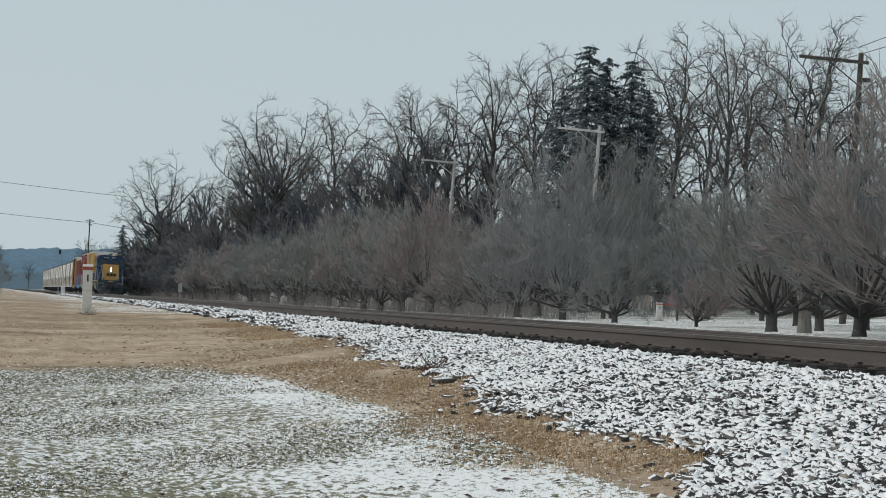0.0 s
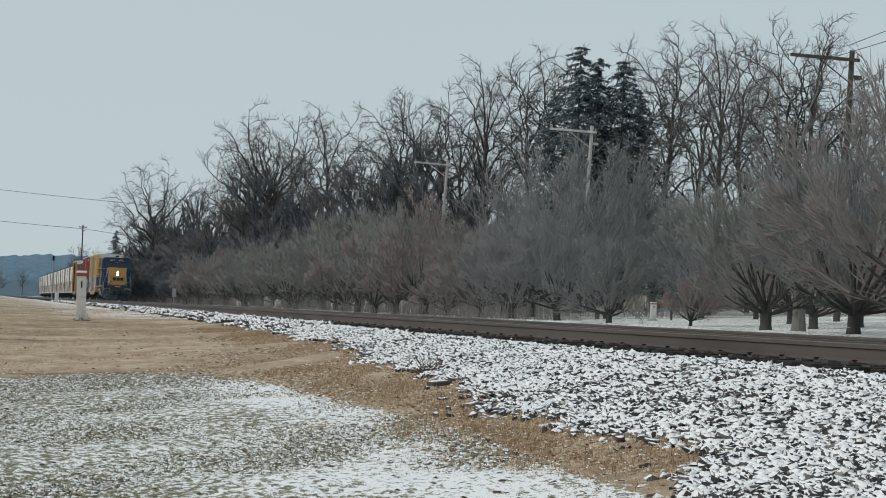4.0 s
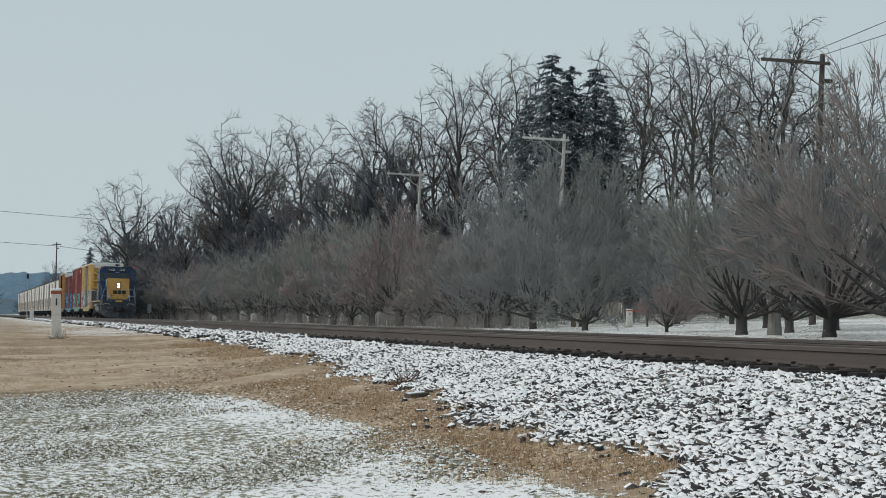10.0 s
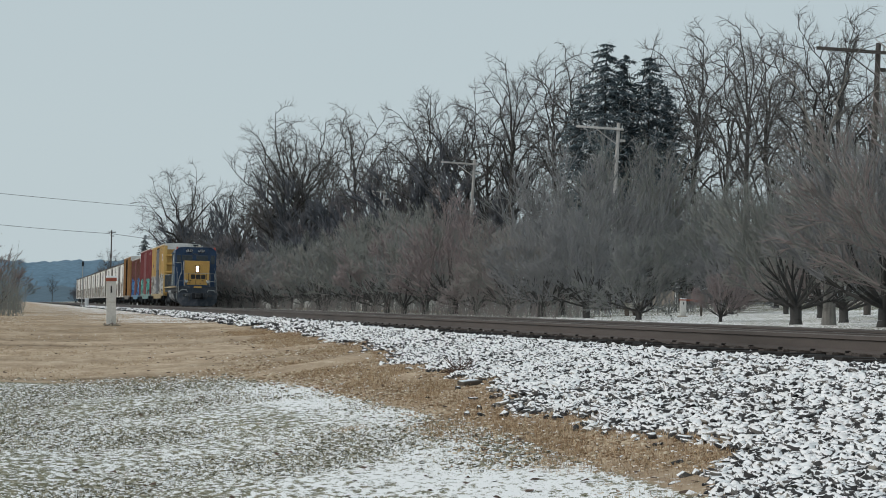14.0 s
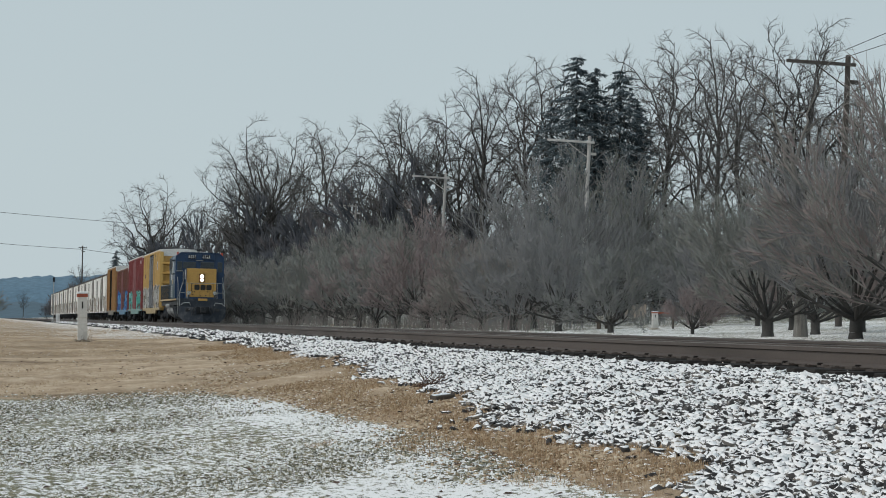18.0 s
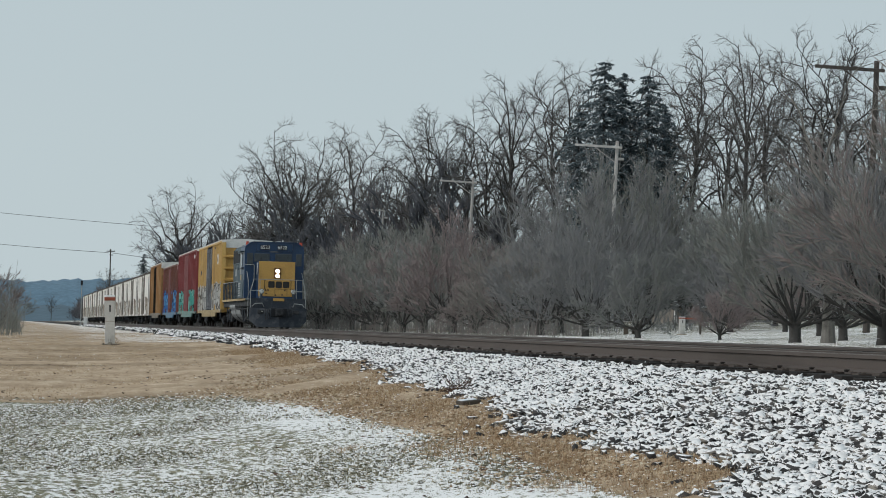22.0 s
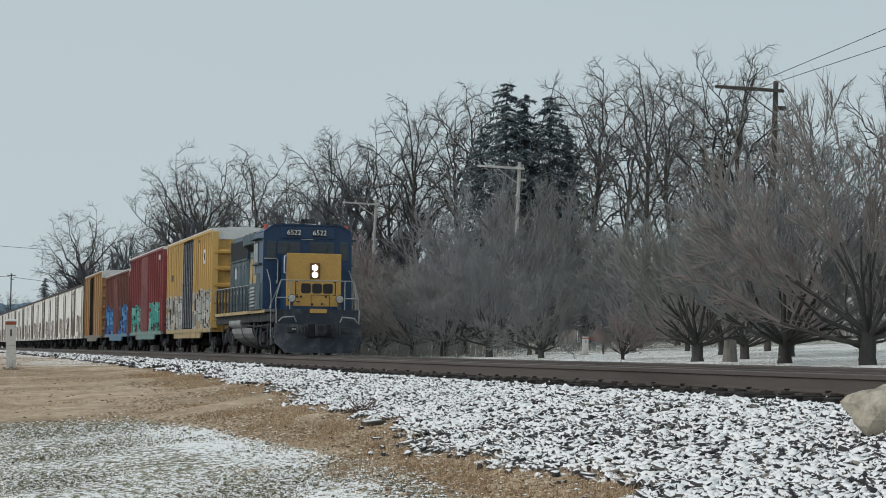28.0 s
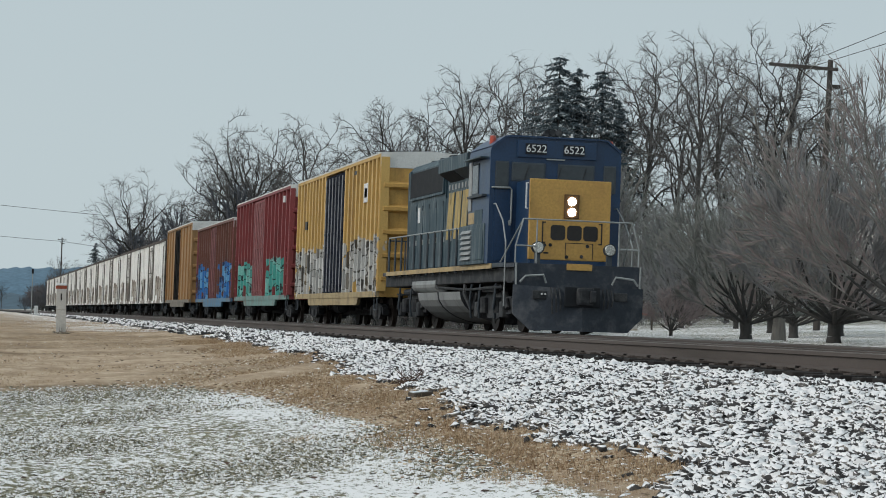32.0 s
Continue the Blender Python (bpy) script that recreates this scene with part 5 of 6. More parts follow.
def tree_thing(name, label, segs, twig_mat, group, bark=None, thick=0.026):
    """A tree from its segments: level 0 and 1 are the trunk, from 90 up bare twig ends."""
    bark = bark or M_BARK
    t = thing(name, label, "tree", group)
    part("trunk", limb_mesh("trunk", [s for s in segs if s[4] <= 1], bark, 6), bark, t)
    part("crown", twig_mesh("crown", [s for s in segs if 1 < s[4] < 90], [s for s in segs if s[4] >= 90], twig_mat, bark, thick), twig_mat, t)
    return t


def hedge_tree(seed, depth=6, twigs=3, rmin=0.008, limbs=11, side=0):
    """A low, rounded ornamental tree: short trunk, many limbs that rise in a vase, dense fine twigs."""
    rng = np.random.default_rng(seed)
    segs = []
    th = rng.uniform(0.45, 0.72)
    segs.append((np.array([0, 0, -0.15]), np.array([0, 0, 0.15]), 0.24, 0.175, 0))
    segs.append((np.array([0, 0, 0.15]), np.array([0.02, 0.0, th]), 0.175, 0.18, 0))
    for k in range(limbs):
        az = 2 * math.pi * (k * 0.618 + rng.uniform(-0.06, 0.06))
        pol = math.radians(8 + 76 * ((k + 0.5) / limbs) ** 0.8)
        d = np.array([math.cos(az) * math.sin(pol), math.sin(az) * math.sin(pol), math.cos(pol)])
        fork(rng, segs, np.array([0.0, 0, th * rng.uniform(0.62, 1.0)]), d, 1.10 * (1.08 - 0.20 * math.sin(pol)) * rng.uniform(0.80, 1.15), 0.058, 1, depth, 23, 0.82, 0.085, rmin, twigs, 0.66, 0.07)
    shoots = []
    for a, b, r0, r1, lv in segs:
        if 2 <= lv <= 5:
            for _ in range(side):
                e = (b - a) / np.linalg.norm(b - a) * 0.8 + rng.normal(0, 0.5, 3) + np.array([0, 0, 0.25])
                p = a + (b - a) * rng.uniform(0, 1)
                shoots.append((p, p + e / np.linalg.norm(e) * rng.uniform(0.25, 0.75), rmin * 0.9, 0.0, 90))
    return segs + shoots


def tall_tree(seed, bole, wide, low, limbs=11, boughs=9, sprays=6, stout=0.34, steep=0.75):
    """A tall bare tree of 20 m: curved main limbs reach for the skin of a domed crown, bear boughs, and these bear sprays of twigs."""
    rng = np.random.default_rng(seed)
    h, half = 20.0, 20.0 * wide
    heart = np.array([0, 0, h * (low + 0.38 * (1 - low))])
    segs = []

    def unit(v):
        return v / (np.linalg.norm(v) + 1e-9)

    def run(p0, d0, p1, n, r0, r1, wiggle, level):
        """A bent limb of n pieces from p0, leaving along d0, to p1; returns its points and ways."""
        size = np.linalg.norm(p1 - p0)
        mid = p0 + d0 * size * 0.5
        pts = [p0 * (1 - t) ** 2 + mid * 2 * t * (1 - t) + p1 * t * t + rng.normal(0, wiggle * size, 3) * (0 < t < 1) for t in np.linspace(0, 1, n + 1)]
        for k in range(n):
            ra, rb = r0 + (r1 - r0) * (k / n) ** 0.8, r0 + (r1 - r0) * ((k + 1) / n) ** 0.8
            segs.append((pts[k], pts[k + 1], ra, rb, level))
        return pts

    def along(pts, t):
        x = t * (len(pts) - 1)
        k = min(int(x), len(pts) - 2)
        return pts[k] + (pts[k + 1] - pts[k]) * (x - k), unit(pts[k + 1] - pts[k])

    def aside(d, lo, hi, rise):
        side = rng.normal(0, 1, 3)
        side = unit(side - d * (side @ d))
        ang = math.radians(rng.uniform(lo, hi))
        return unit(d * math.cos(ang) + side * math.sin(ang) + np.array([0, 0, rise]))

    top = h * (bole + 0.45 * (1 - bole))
    stem = run(np.array([0, 0, -0.3]), np.array([0, 0, 1.0]), np.array([rng.normal(0, 0.5), rng.normal(0, 0.5), top]), 8, stout, stout * 0.42, 0.008, 0)
    turn = rng.uniform(0, 6.28)
    for i in range(limbs):
        u = (i + rng.uniform(0.2, 0.8)) / limbs
        ct = 1 - 1.35 * u
        st = math.sqrt(max(0, 1 - ct * ct))
        az = turn + i * 2.39996 + rng.uniform(-0.25, 0.25)
        lump = 1 + 0.12 * math.sin(3 * az + seed) + rng.uniform(-0.12, 0.06)
        tip = heart + np.array([half * st * math.cos(az) * lump, half * st * math.sin(az) * lump, ct * ((h - heart[2]) * rng.uniform(0.84, 0.97) if ct > 0 else heart[2] - h * low)])
        root, _ = along(stem, min(1.0, max(0.0, (h * (bole + 0.45 * (1 - bole) * (1 - u * 1.15)) + 0.3) / (top + 0.3))))
        out = unit(np.array([math.cos(az), math.sin(az), 0]))
        size = np.linalg.norm(tip - root)
        limb = run(root, unit(out * (1 - steep * (1 - 0.5 * u)) + np.array([0, 0, steep])), tip, 7, stout * rng.uniform(0.36, 0.5), 0.022, 0.022, 2)
        for j in range(boughs):
            t = 0.22 + 0.78 * (j + rng.uniform(0.1, 0.9)) / boughs
            p, d = along(limb, min(t, 1.0))
            ln = size * rng.uniform(0.24, 0.42) * (1.0 - 0.30 * t)
            e = aside(d, 32, 78, 0.06)
            bough = run(p, unit(e + 0.4 * d), p + e * ln, 4, 0.056 * (1.25 - 0.6 * t), 0.014, 0.035, 3)
            for k in range(sprays):
                t2 = 0.2 + 0.8 * (k + rng.uniform(0.1, 0.9)) / sprays
                q, g = along(bough, min(t2, 1.0))
                f = aside(g, 25, 70, 0.10)
                spray = run(q, unit(f + 0.4 * g), q + f * max(0.5, ln * rng.uniform(0.28, 0.5)), 2, 0.018, 0.010, 0.04, 4)
                for m in range(5):
                    w, z = along(spray, 0.15 + 0.85 * m / 4)
                    o = aside(z, 10, 55, 0.12)
                    segs.append((w, w + o * rng.uniform(0.3, 0.8), 0.0105, 0.0, 90))
            for m in range(4):
                w, z = along(bough, 0.2 + 0.8 * m / 3)
                o = aside(z, 15, 60, 0.12)
                segs.append((w, w + o * rng.uniform(0.35, 0.9), 0.014, 0.0, 90))
    k = h / float(np.percentile([g[1][2] for g in segs], 99.2))
    return [(a * k, b * k, r0, r1, lv) for a, b, r0, r1, lv in segs]


def spruce(name, label, h, seed):
    """A spruce: straight trunk, drooping whorled branches carrying many needle sprays."""
    rng = np.random.default_rng(seed)
    t = thing(name, label, "tree", "spruces")
    part("trunk", limb_mesh("trunk", [(np.array([0, 0, -0.3]), np.array([0, 0, h * 0.98]), h * 0.012, 0.02, 0)], M_BARK, 7), M_BARK, t)
    wood, needles = [], []
    z = h * 0.1
    while z < h * 0.985:
        k = 1 - z / h
        R = h * 0.20 * (k ** 0.6) * rng.uniform(0.75, 1.15) + 0.15
        for j in range(int(rng.integers(4, 7))):
            az = rng.uniform(0, 6.283)
            ax = np.array([math.cos(az), math.sin(az), 0])
            L = R * rng.uniform(0.5, 1.3)
            p = np.array([0, 0, z + rng.uniform(-0.2, 0.2)])
            m = 5
            for q in range(m):
                drop = -0.12 - 0.30 * (q / m) + (0.25 if q == m - 1 else 0)
                e = p + (ax + np.array([0, 0, drop])) * L / m
                wood.append((p, e, 0.03 * k + 0.008, 0.02 * k + 0.006, 2))
                for _ in range(5):
                    s = rng.normal(0, 1, 3) * np.array([0.5, 0.5, 0.18]) + ax * 0.35 + np.array([0, 0, -0.35])
                    ln = (0.30 + 0.5 * k) * rng.uniform(0.5, 1.2)
                    b = p + (e - p) * rng.uniform(0, 1)
                    needles.append((b, b + s / np.linalg.norm(s) * ln, 0.07 * rng.uniform(0.6, 1.3), 0.012, 3))
                p = e
        z += h * 0.016 * rng.uniform(0.8, 1.3) + 0.05
    part("branch_work", limb_mesh("branch_work", wood, M_BARK, 3), M_BARK, t)
    part("foliage", limb_mesh("foliage", needles, M_NEEDLE, 3), M_NEEDLE, t, "dark blue-green needles")
    return t


def stand(ob, x, y, turn=0.0, size=1.0, lean=0.0):
    return pose(x, y, float(height(x, y)), lean, 0, turn) @ Matrix.Scale(size, 4)


def plant_trees():
    rng = np.random.default_rng(11)
    # the row of rounded trees behind the track
    label = "bare rounded ornamental tree with dense grey-brown twigs"
    row = "row of trees behind the track"
    near = [tree_thing("ornamental_tree", label, hedge_tree(s, 6, 3, 0.010, 15, 2), M_TWIG_RED, row) for s in (21, 22, 23, 24)]
    far = [tree_thing("ornamental_tree", label, hedge_tree(s, 6, 3, 0.013, 8), M_TWIG_RED, row) for s in (31, 32, 33)]
    remote = [tree_thing("ornamental_tree", label, hedge_tree(s, 5, 4, 0.022, 8), M_TWIG_HAZE, row) for s in (34, 35)]
    used = set()

    def put(kinds, k, m):
        ob = kinds[k % len(kinds)]
        if ob.name in used:
            return copy_thing(ob, m)
        used.add(ob.name)
        ob.matrix_basis = m
        return ob

    spots = [(20.4, y, k) for y, k in ROW]
    y = ROW[-1][0] + 4.5
    while y < 400:
        spots.append((20.4 + rng.uniform(-0.8, 0.8), y, rng.uniform(0.88, 1.08)))
        y += rng.uniform(4.6, 6.0)
    spots += [(24.6, 104, 1.2), (26.0, 116, 1.0)]
    y = 124.0
    while y < 390:
        spots.append((26 + rng.uniform(-1.5, 1.5), y, rng.uniform(1.15, 1.4)))
        y += rng.uniform(6, 9)
    y = 170.0
    while y < 390:
        spots.append((31 + rng.uniform(-2, 2), y, rng.uniform(1.5, 1.85)))
        y += rng.uniform(8, 13)
    spots += [(31.2, 133, 1.25), (34.2, 130, 1.6), (37.0, 134, 1.75), (40.2, 137, 1.5), (43.5, 142, 1.5), (47, 140, 1.4), (30, 88, 0.6), (27.2, 76, 1.0), (29, 92, 1.15), (26.5, 68, 0.95), (33, 104, 1.3), (24.5, 57.5, 0.85), (37, 110, 1.2), (30.5, 118.5, 1.5), (24.5, 50.5, 0.95)]
    for i, (x, y, k) in enumerate(spots):
        put(near if y < 112 or k > 1.1 and y < 140 else far if y < 230 else remote, i, stand(None, x, y, rng.uniform(0, 360), k))
    put(near, 1, stand(None, 22.5, 72.5, 40, 0.36))
    put(near, 2, stand(None, 24.5, 66.5, 140, 0.9))
    # tall bare trees beyond: x, y, size, kind
    label = "tall bare broadleaf tree with a wide crown of twigs"
    kinds = ((41, 0.26, 0.34, 0.30, 17, 8, 7, 0.46, 0.5), (42, 0.38, 0.24, 0.40, 12, 7, 6, 0.28, 0.85), (43, 0.30, 0.24, 0.32, 13, 7, 6, 0.30, 0.8), (44, 0.24, 0.22, 0.26, 12, 7, 6, 0.26, 0.9), (45, 0.14, 0.32, 0.10, 13, 7, 5, 0.26, 0.7))
    tall = [tree_thing("bare_tree", label, tall_tree(*a), M_TWIG, "tall bare trees", M_BARKDARK, 0.02) for a in kinds]
    for x, y, top, k in TALL:
        put(tall, k, stand(None, x, y, rng.uniform(0, 360), (top - float(height(x, y))) / 19.85))
    # a grey-barked shade tree just behind the row
    shade = tree_thing("shade_tree", "grey-barked shade tree with a flared base and bare limbs", tall_tree(46, 0.26, 0.30, 0.30, 9, 8, 6, 0.40, 0.8), M_TWIG, "tall bare trees", M_GREYBARK, 0.02)
    part("root_flare", Shape().rod((0, 0, -0.3), (0, 0, 1.5), 0.56, 0.40, 12), M_GREYBARK, shade)
    shade.matrix_basis = stand(None, 21.9, 60.6, 30, 0.40)
    y = 180.0
    i = 0
    while y < 352:
        m = stand(None, np.interp(y, (180, 250, 352), (38.5, 32.5, 24)) + rng.uniform(-1.5, 1.5), y, rng.uniform(0, 360), rng.uniform(0.52, 0.66))
        put(tall, 4 if i % 3 else 2, m)
        x = np.interp(y, (180, 250, 352), (37, 31, 22.5)) + rng.uniform(-1.5, 1.5)
        put(remote, i, stand(None, x, y + 3, rng.uniform(0, 360), rng.uniform(2.1, 2.7)))
        y += rng.uniform(5, 8)
        i += 1
    # reddish brush on the near side, far along the track
    for i in range(18):
        x, y = rng.uniform(-9, 0.2), rng.uniform(96, 150)
        x -= 0.012 * (150 - y)
        put(far, i, stand(None, x, y, rng.uniform(0, 360), rng.uniform(0.55, 0.85)))
    for i in range(12):
        put(remote, i, stand(None, rng.uniform(18, 40), rng.uniform(430, 800), rng.uniform(0, 360), rng.uniform(0.8, 1.1)))
    for i in range(22):
        y = rng.uniform(640, 1100)
        put(remote, i, stand(None, y * rng.uniform(0.019 + 8 / y, 0.037), y, rng.uniform(0, 360), rng.uniform(1.3, 2.2)))
    # spruces
    sp = spruce("spruce", "tall dark blue-green spruce among bare trees", 19.6, 61)
    sp.matrix_basis = stand(None, 40.0, 157, 0, 0.945)
    copy_thing(sp, stand(None, 41.7, 158.4, 80, 0.965))
    copy_thing(sp, stand(None, 43.3, 157.5, 200, 0.95))
    copy_thing(sp, stand(None, 45.0, 159, 290, 0.84))
    copy_thing(sp, stand(None, 38.7, 159, 30, 0.82))
    copy_thing(sp, stand(None, 17.2, 325, 120, 0.56))


ROW = ((47.6, 1.08), (52.6, 1.0), (59.0, 0.88), (74.9, 0.6), (82.1, 0.72), (89.5, 0.88), (95.4, 0.95), (102.7, 0.92), (108.2, 0.95))
TALL = ((22.6, 330, 19.7, 0), (28.4, 251, 18.6, 0), (31.3, 259, 20.6, 0), (27.2, 268, 14.5, 4), (29.2, 249, 13.5, 4), (24.0, 322, 13.0, 4), (20.8, 345, 15.2, 4), (25.2, 320, 16.0, 2), (29.8, 254, 21.9, 0), (24.5, 262, 18.3, 4), (28.4, 266, 19.8, 2), (33.5, 250, 19.0, 3), (33.5, 232, 20.5, 1),
        (34.8, 225, 19.4, 3), (35.3, 215, 19.6, 2), (35.5, 205, 19.6, 1), (36.4, 200, 19.6, 3), (36.8, 192, 18.7, 0), (37.0, 240, 16.8, 4), (37.9, 212, 17.0, 2), (36.7, 182, 19.0, 3), (37.5, 176, 19.6, 1),
        (41.6, 186, 18.0, 2), (41.5, 178, 20.0, 1), (41.6, 170, 20.4, 1), (44.0, 172, 22.3, 2), (44.9, 168, 22.2, 3), (46.1, 165, 21.7, 2), (49.1, 166, 21.6, 1), (48.1, 168, 20.0, 3), (48.7, 158, 20.6, 3),
        (46.6, 145, 19.2, 1), (46.0, 138, 19.8, 3), (51.7, 150, 19.8, 2), (44.7, 128, 18.2, 3), (47.1, 130, 18.4, 1), (52.5, 140, 17.9, 3), (48.8, 126, 18.3, 2), (54.2, 135, 17.2, 3), (58.9, 140, 17.6, 4), (66.4, 150, 20.3, 1), (65.5, 140, 19.0, 3),
        (30, 285, 13.5, 4), (27, 310, 12.5, 4), (23.5, 335, 12, 4), (25, 300, 13, 4), (28, 272, 14, 4), (31, 262, 13.5, 4), (32.5, 248, 13, 4), (35, 236, 12.5, 4), (37, 222, 12, 4), (38.5, 208, 12, 4), (40, 196, 12, 4), (42, 184, 12.5, 4), (45, 174, 12.5, 4), (48, 166, 12.5, 4), (52, 160, 12, 4), (56, 154, 11, 4), (21, 352, 10.5, 4), (26, 360, 10.5, 4),
        (-6, 118, 6.6, 0), (-3.5, 135, 5.8, 2), (-2.2, 150, 5.4, 3), (-9, 110, 6.6, 4), (20, 520, 12, 1), (26, 560, 12, 0), (18, 610, 10, 4), (10, 700, 10, 2))
plant_trees()


def thicket(name, count, box, lo, hi, seed, r=0.016, mat=None):
    """Uncounted saplings and brush that close the view under the trees."""
    rng = np.random.default_rng(seed)
    x0, x1, y0, y1 = box
    segs = []
    for _ in range(count):
        x, y = rng.uniform(x0, x1), y0 + (y1 - y0) * rng.uniform() ** 1.3
        p = np.array([x, y, float(height(x, y)) - 0.05])
        h = rng.uniform(lo, hi)
        d = np.array([rng.normal(0, 0.22), rng.normal(0, 0.22), 1.0])
        for k in range(2):
            q = p + d * h / 2
            segs.append((p, q, r * (1 - 0.35 * k), r * (0.65 - 0.35 * k), 2))
            for _ in range(2):
                e = d + rng.normal(0, 0.5, 3)
                b = p + (q - p) * rng.uniform(0.2, 1)
                segs.append((b, b + e * h * rng.uniform(0.12, 0.3), r * 0.6, r * 0.3, 3))
            p = q
            d = d + rng.normal(0, 0.2, 3)
    tagged(new(name, limb_mesh(name, segs, mat or M_TWIG, 3)), "grey tangle of bare saplings and brush", "brush", kind="stuff")


thicket("brush", 1900, (21, 33, 100, 390), 0.6, 2.6, 91, 0.016, M_TWIG_RED)
thicket("brush", 2600, (17.9, 21.8, 84, 330), 0.3, 1.15, 95, 0.012, M_TWIG_RED)
thicket("brush", 500, (43, 50, 106, 120), 0.3, 1.0, 94, 0.014)
thicket("brush", 2400, (46, 95, 150, 420), 2.0, 6.0, 92, 0.03)
thicket("brush", 1500, (-12, 0.2, 92, 150), 0.5, 1.9, 93, 0.014, M_TWIG_RED)


# ---- poles and wires ----
def utility_pole(x, y, top, lean, mat, arm=2.4, two_sided=False, label="weathered wooden utility pole with a crossarm"):
    p = thing("utility_pole", label, "utility pole", "pole line behind the trees", at=pose(x, y, float(height(x, y)), 0, lean, 0))
    h = top - float(height(x, y))
    part("pole", Shape().rod((0, 0, -0.4), (0, 0, h), 0.135, 0.095, 10), mat, p)
    x0, x1 = (-arm, 0.25) if not two_sided else (-arm / 2, arm / 2)
    part("crossarm", Shape().box(x0, x1, -0.19, -0.10, h - 0.42, h - 0.30, 0.01), mat, p)
    part("brace", Shape().rod((x0 * 0.55, -0.14, h - 0.40), (0, -0.1, h - 1.25), 0.025, 0.025, 5), mat, p)
    for k in range(4):
        xx = x0 + 0.12 + (x1 - x0 - 0.2) * k / 3
        part("insulator", Shape().rod((xx, -0.14, h - 0.30), (xx, -0.14, h - 0.14), 0.05, 0.03, 6), M_GLASSKNOB, p)
    part("bracket", Shape().box(0.1, 0.42, -0.05, 0.05, h - 1.05, h - 0.9, 0.02), mat, p)
    return p


def wire(a, b, sag, r=0.02, label="thin dark overhead wire"):
    a, b = Vector(a), Vector(b)
    pts = []
    for k in range(17):
        u = k / 16
        q = a.lerp(b, u)
        q.z -= sag * 4 * u * (1 - u)
        pts.append(q)
    s = Shape()
    s.pipe(pts, r, 4)
    tagged(new("overhead_wire", s.mesh("overhead_wire", M_WIRE)), label, "wire", "overhead wires")


POLES = [(30.35, 80, 10.3, 1.4, M_POLEDARK), (31.8, 123, 10.7, 1.8, M_POLEWOOD), (30.7, 158.4, 10.8, 2.0, M_POLEWOOD), (32.3, 210, 11.3, 3.0, M_POLEWOOD)]
for x, y, z, lean, mat in POLES:
    utility_pole(x, y, z, lean, mat)
for (xa, ya, za, *_), (xb, yb, zb, *_) in zip(POLES, POLES[1:]):
    wire((xa - 1.9, ya, za - 0.15), (xb - 1.9, yb, zb - 0.15), 0.5, 0.008)
    wire((xa - 0.4, ya, za - 0.15), (xb - 0.4, yb, zb - 0.15), 0.6, 0.008)
wire((30.5, 80, 10.5), (33, 34, 13.6), 0.08, 0.014)
wire((30.0, 80, 10.05), (33, 34, 11.8), 0.08, 0.014)
utility_pole(14.9, 386, 12.2, 0, M_POLEDARK, 1.4, True, "tall utility pole beside the far track")
wire((14.6, 386, 11.6), (-70, 372, 20.5), 1.6, 0.045)
wire((14.9, 386, 11.6), (60, 392, 10), 0.9, 0.045)
wire((-60, 300, 19.4), (45, 300, 11.6), 1.4, 0.035)


# ---- markers, stones, house ----
def marker_post(x, y, h, w, lean, label):
    p = thing("marker_post", label, "marker post", at=pose(x, y, float(height(x, y)), 0, lean, 0))
    part("post", Shape().prism([(-w / 2, -0.2), (w / 2, -0.2), (w / 2 * 0.96, h * 0.9), (-w / 2 * 0.96, h * 0.9)], "y", -w * 0.42, w * 0.42), M_CONCRETE, p)
    part("red_band", Shape().box(-w * 0.56, w * 0.56, -w * 0.46, w * 0.46, h * 0.89, h * 0.955, 0.01), M_REDCAP, p, "rusty red band")
    part("snow_cap", Shape().box(-w * 0.54, w * 0.54, -w * 0.45, w * 0.45, h * 0.955, h, 0.02), M_SNOW, p, "snow cap")
    part("joint", Shape().box(-w * 0.505, w * 0.505, -w * 0.43, w * 0.43, h * 0.47, h * 0.48), M_STONE, p)
    part("painted_bar", Shape().box(-w * 0.08, w * 0.08, -w * 0.44, -w * 0.40, h * 0.66, h * 0.80), M_LETTER, p)
    part("base", Shape().box(-w * 0.8, w * 0.8, -w * 0.7, w * 0.7, -0.15, 0.05, 0.02), M_STONE, p)
    return p


marker_post(2.72, 68.7, 1.47, 0.28, -1.5, "white concrete marker post with a red band on dry grass")
gate = marker_post(25.7, 87.8, 0.72, 0.22, 0, "white post with a red top and rail on the snowy lawn")
part("rail", Shape().box(0.1, 0.78, -0.04, 0.04, 0.62, 0.69, 0.01), M_REDCAP, gate, "red painted rail")
part("rail_post", Shape().box(0.72, 0.78, -0.05, 0.05, -0.2, 0.64, 0.01), M_PLANK, gate)


def lump(name, label, x, y, sx, sy, sz, mat, seed, category, sink=0.15):
    bm = bmesh.new()
    bmesh.ops.create_icosphere(bm, subdivisions=3, radius=1)
    for v in bm.verts:
        k = 1 + 0.28 * noise.noise(v.co * 1.3 + Vector((seed, 0, 0))) + 0.08 * noise.noise(v.co * 4 + Vector((0, seed, 0)))
        v.co = Vector((v.co.x * sx * k, v.co.y * sy * k, (v.co.z * k + 1 - sink) * sz))
    me = bpy.data.meshes.new(name)
    bm.to_mesh(me)
    bm.free()
    me.materials.append(mat)
    ob = tagged(new(name, me), label, category)
    ob.matrix_basis = stand(None, x, y)
    return ob


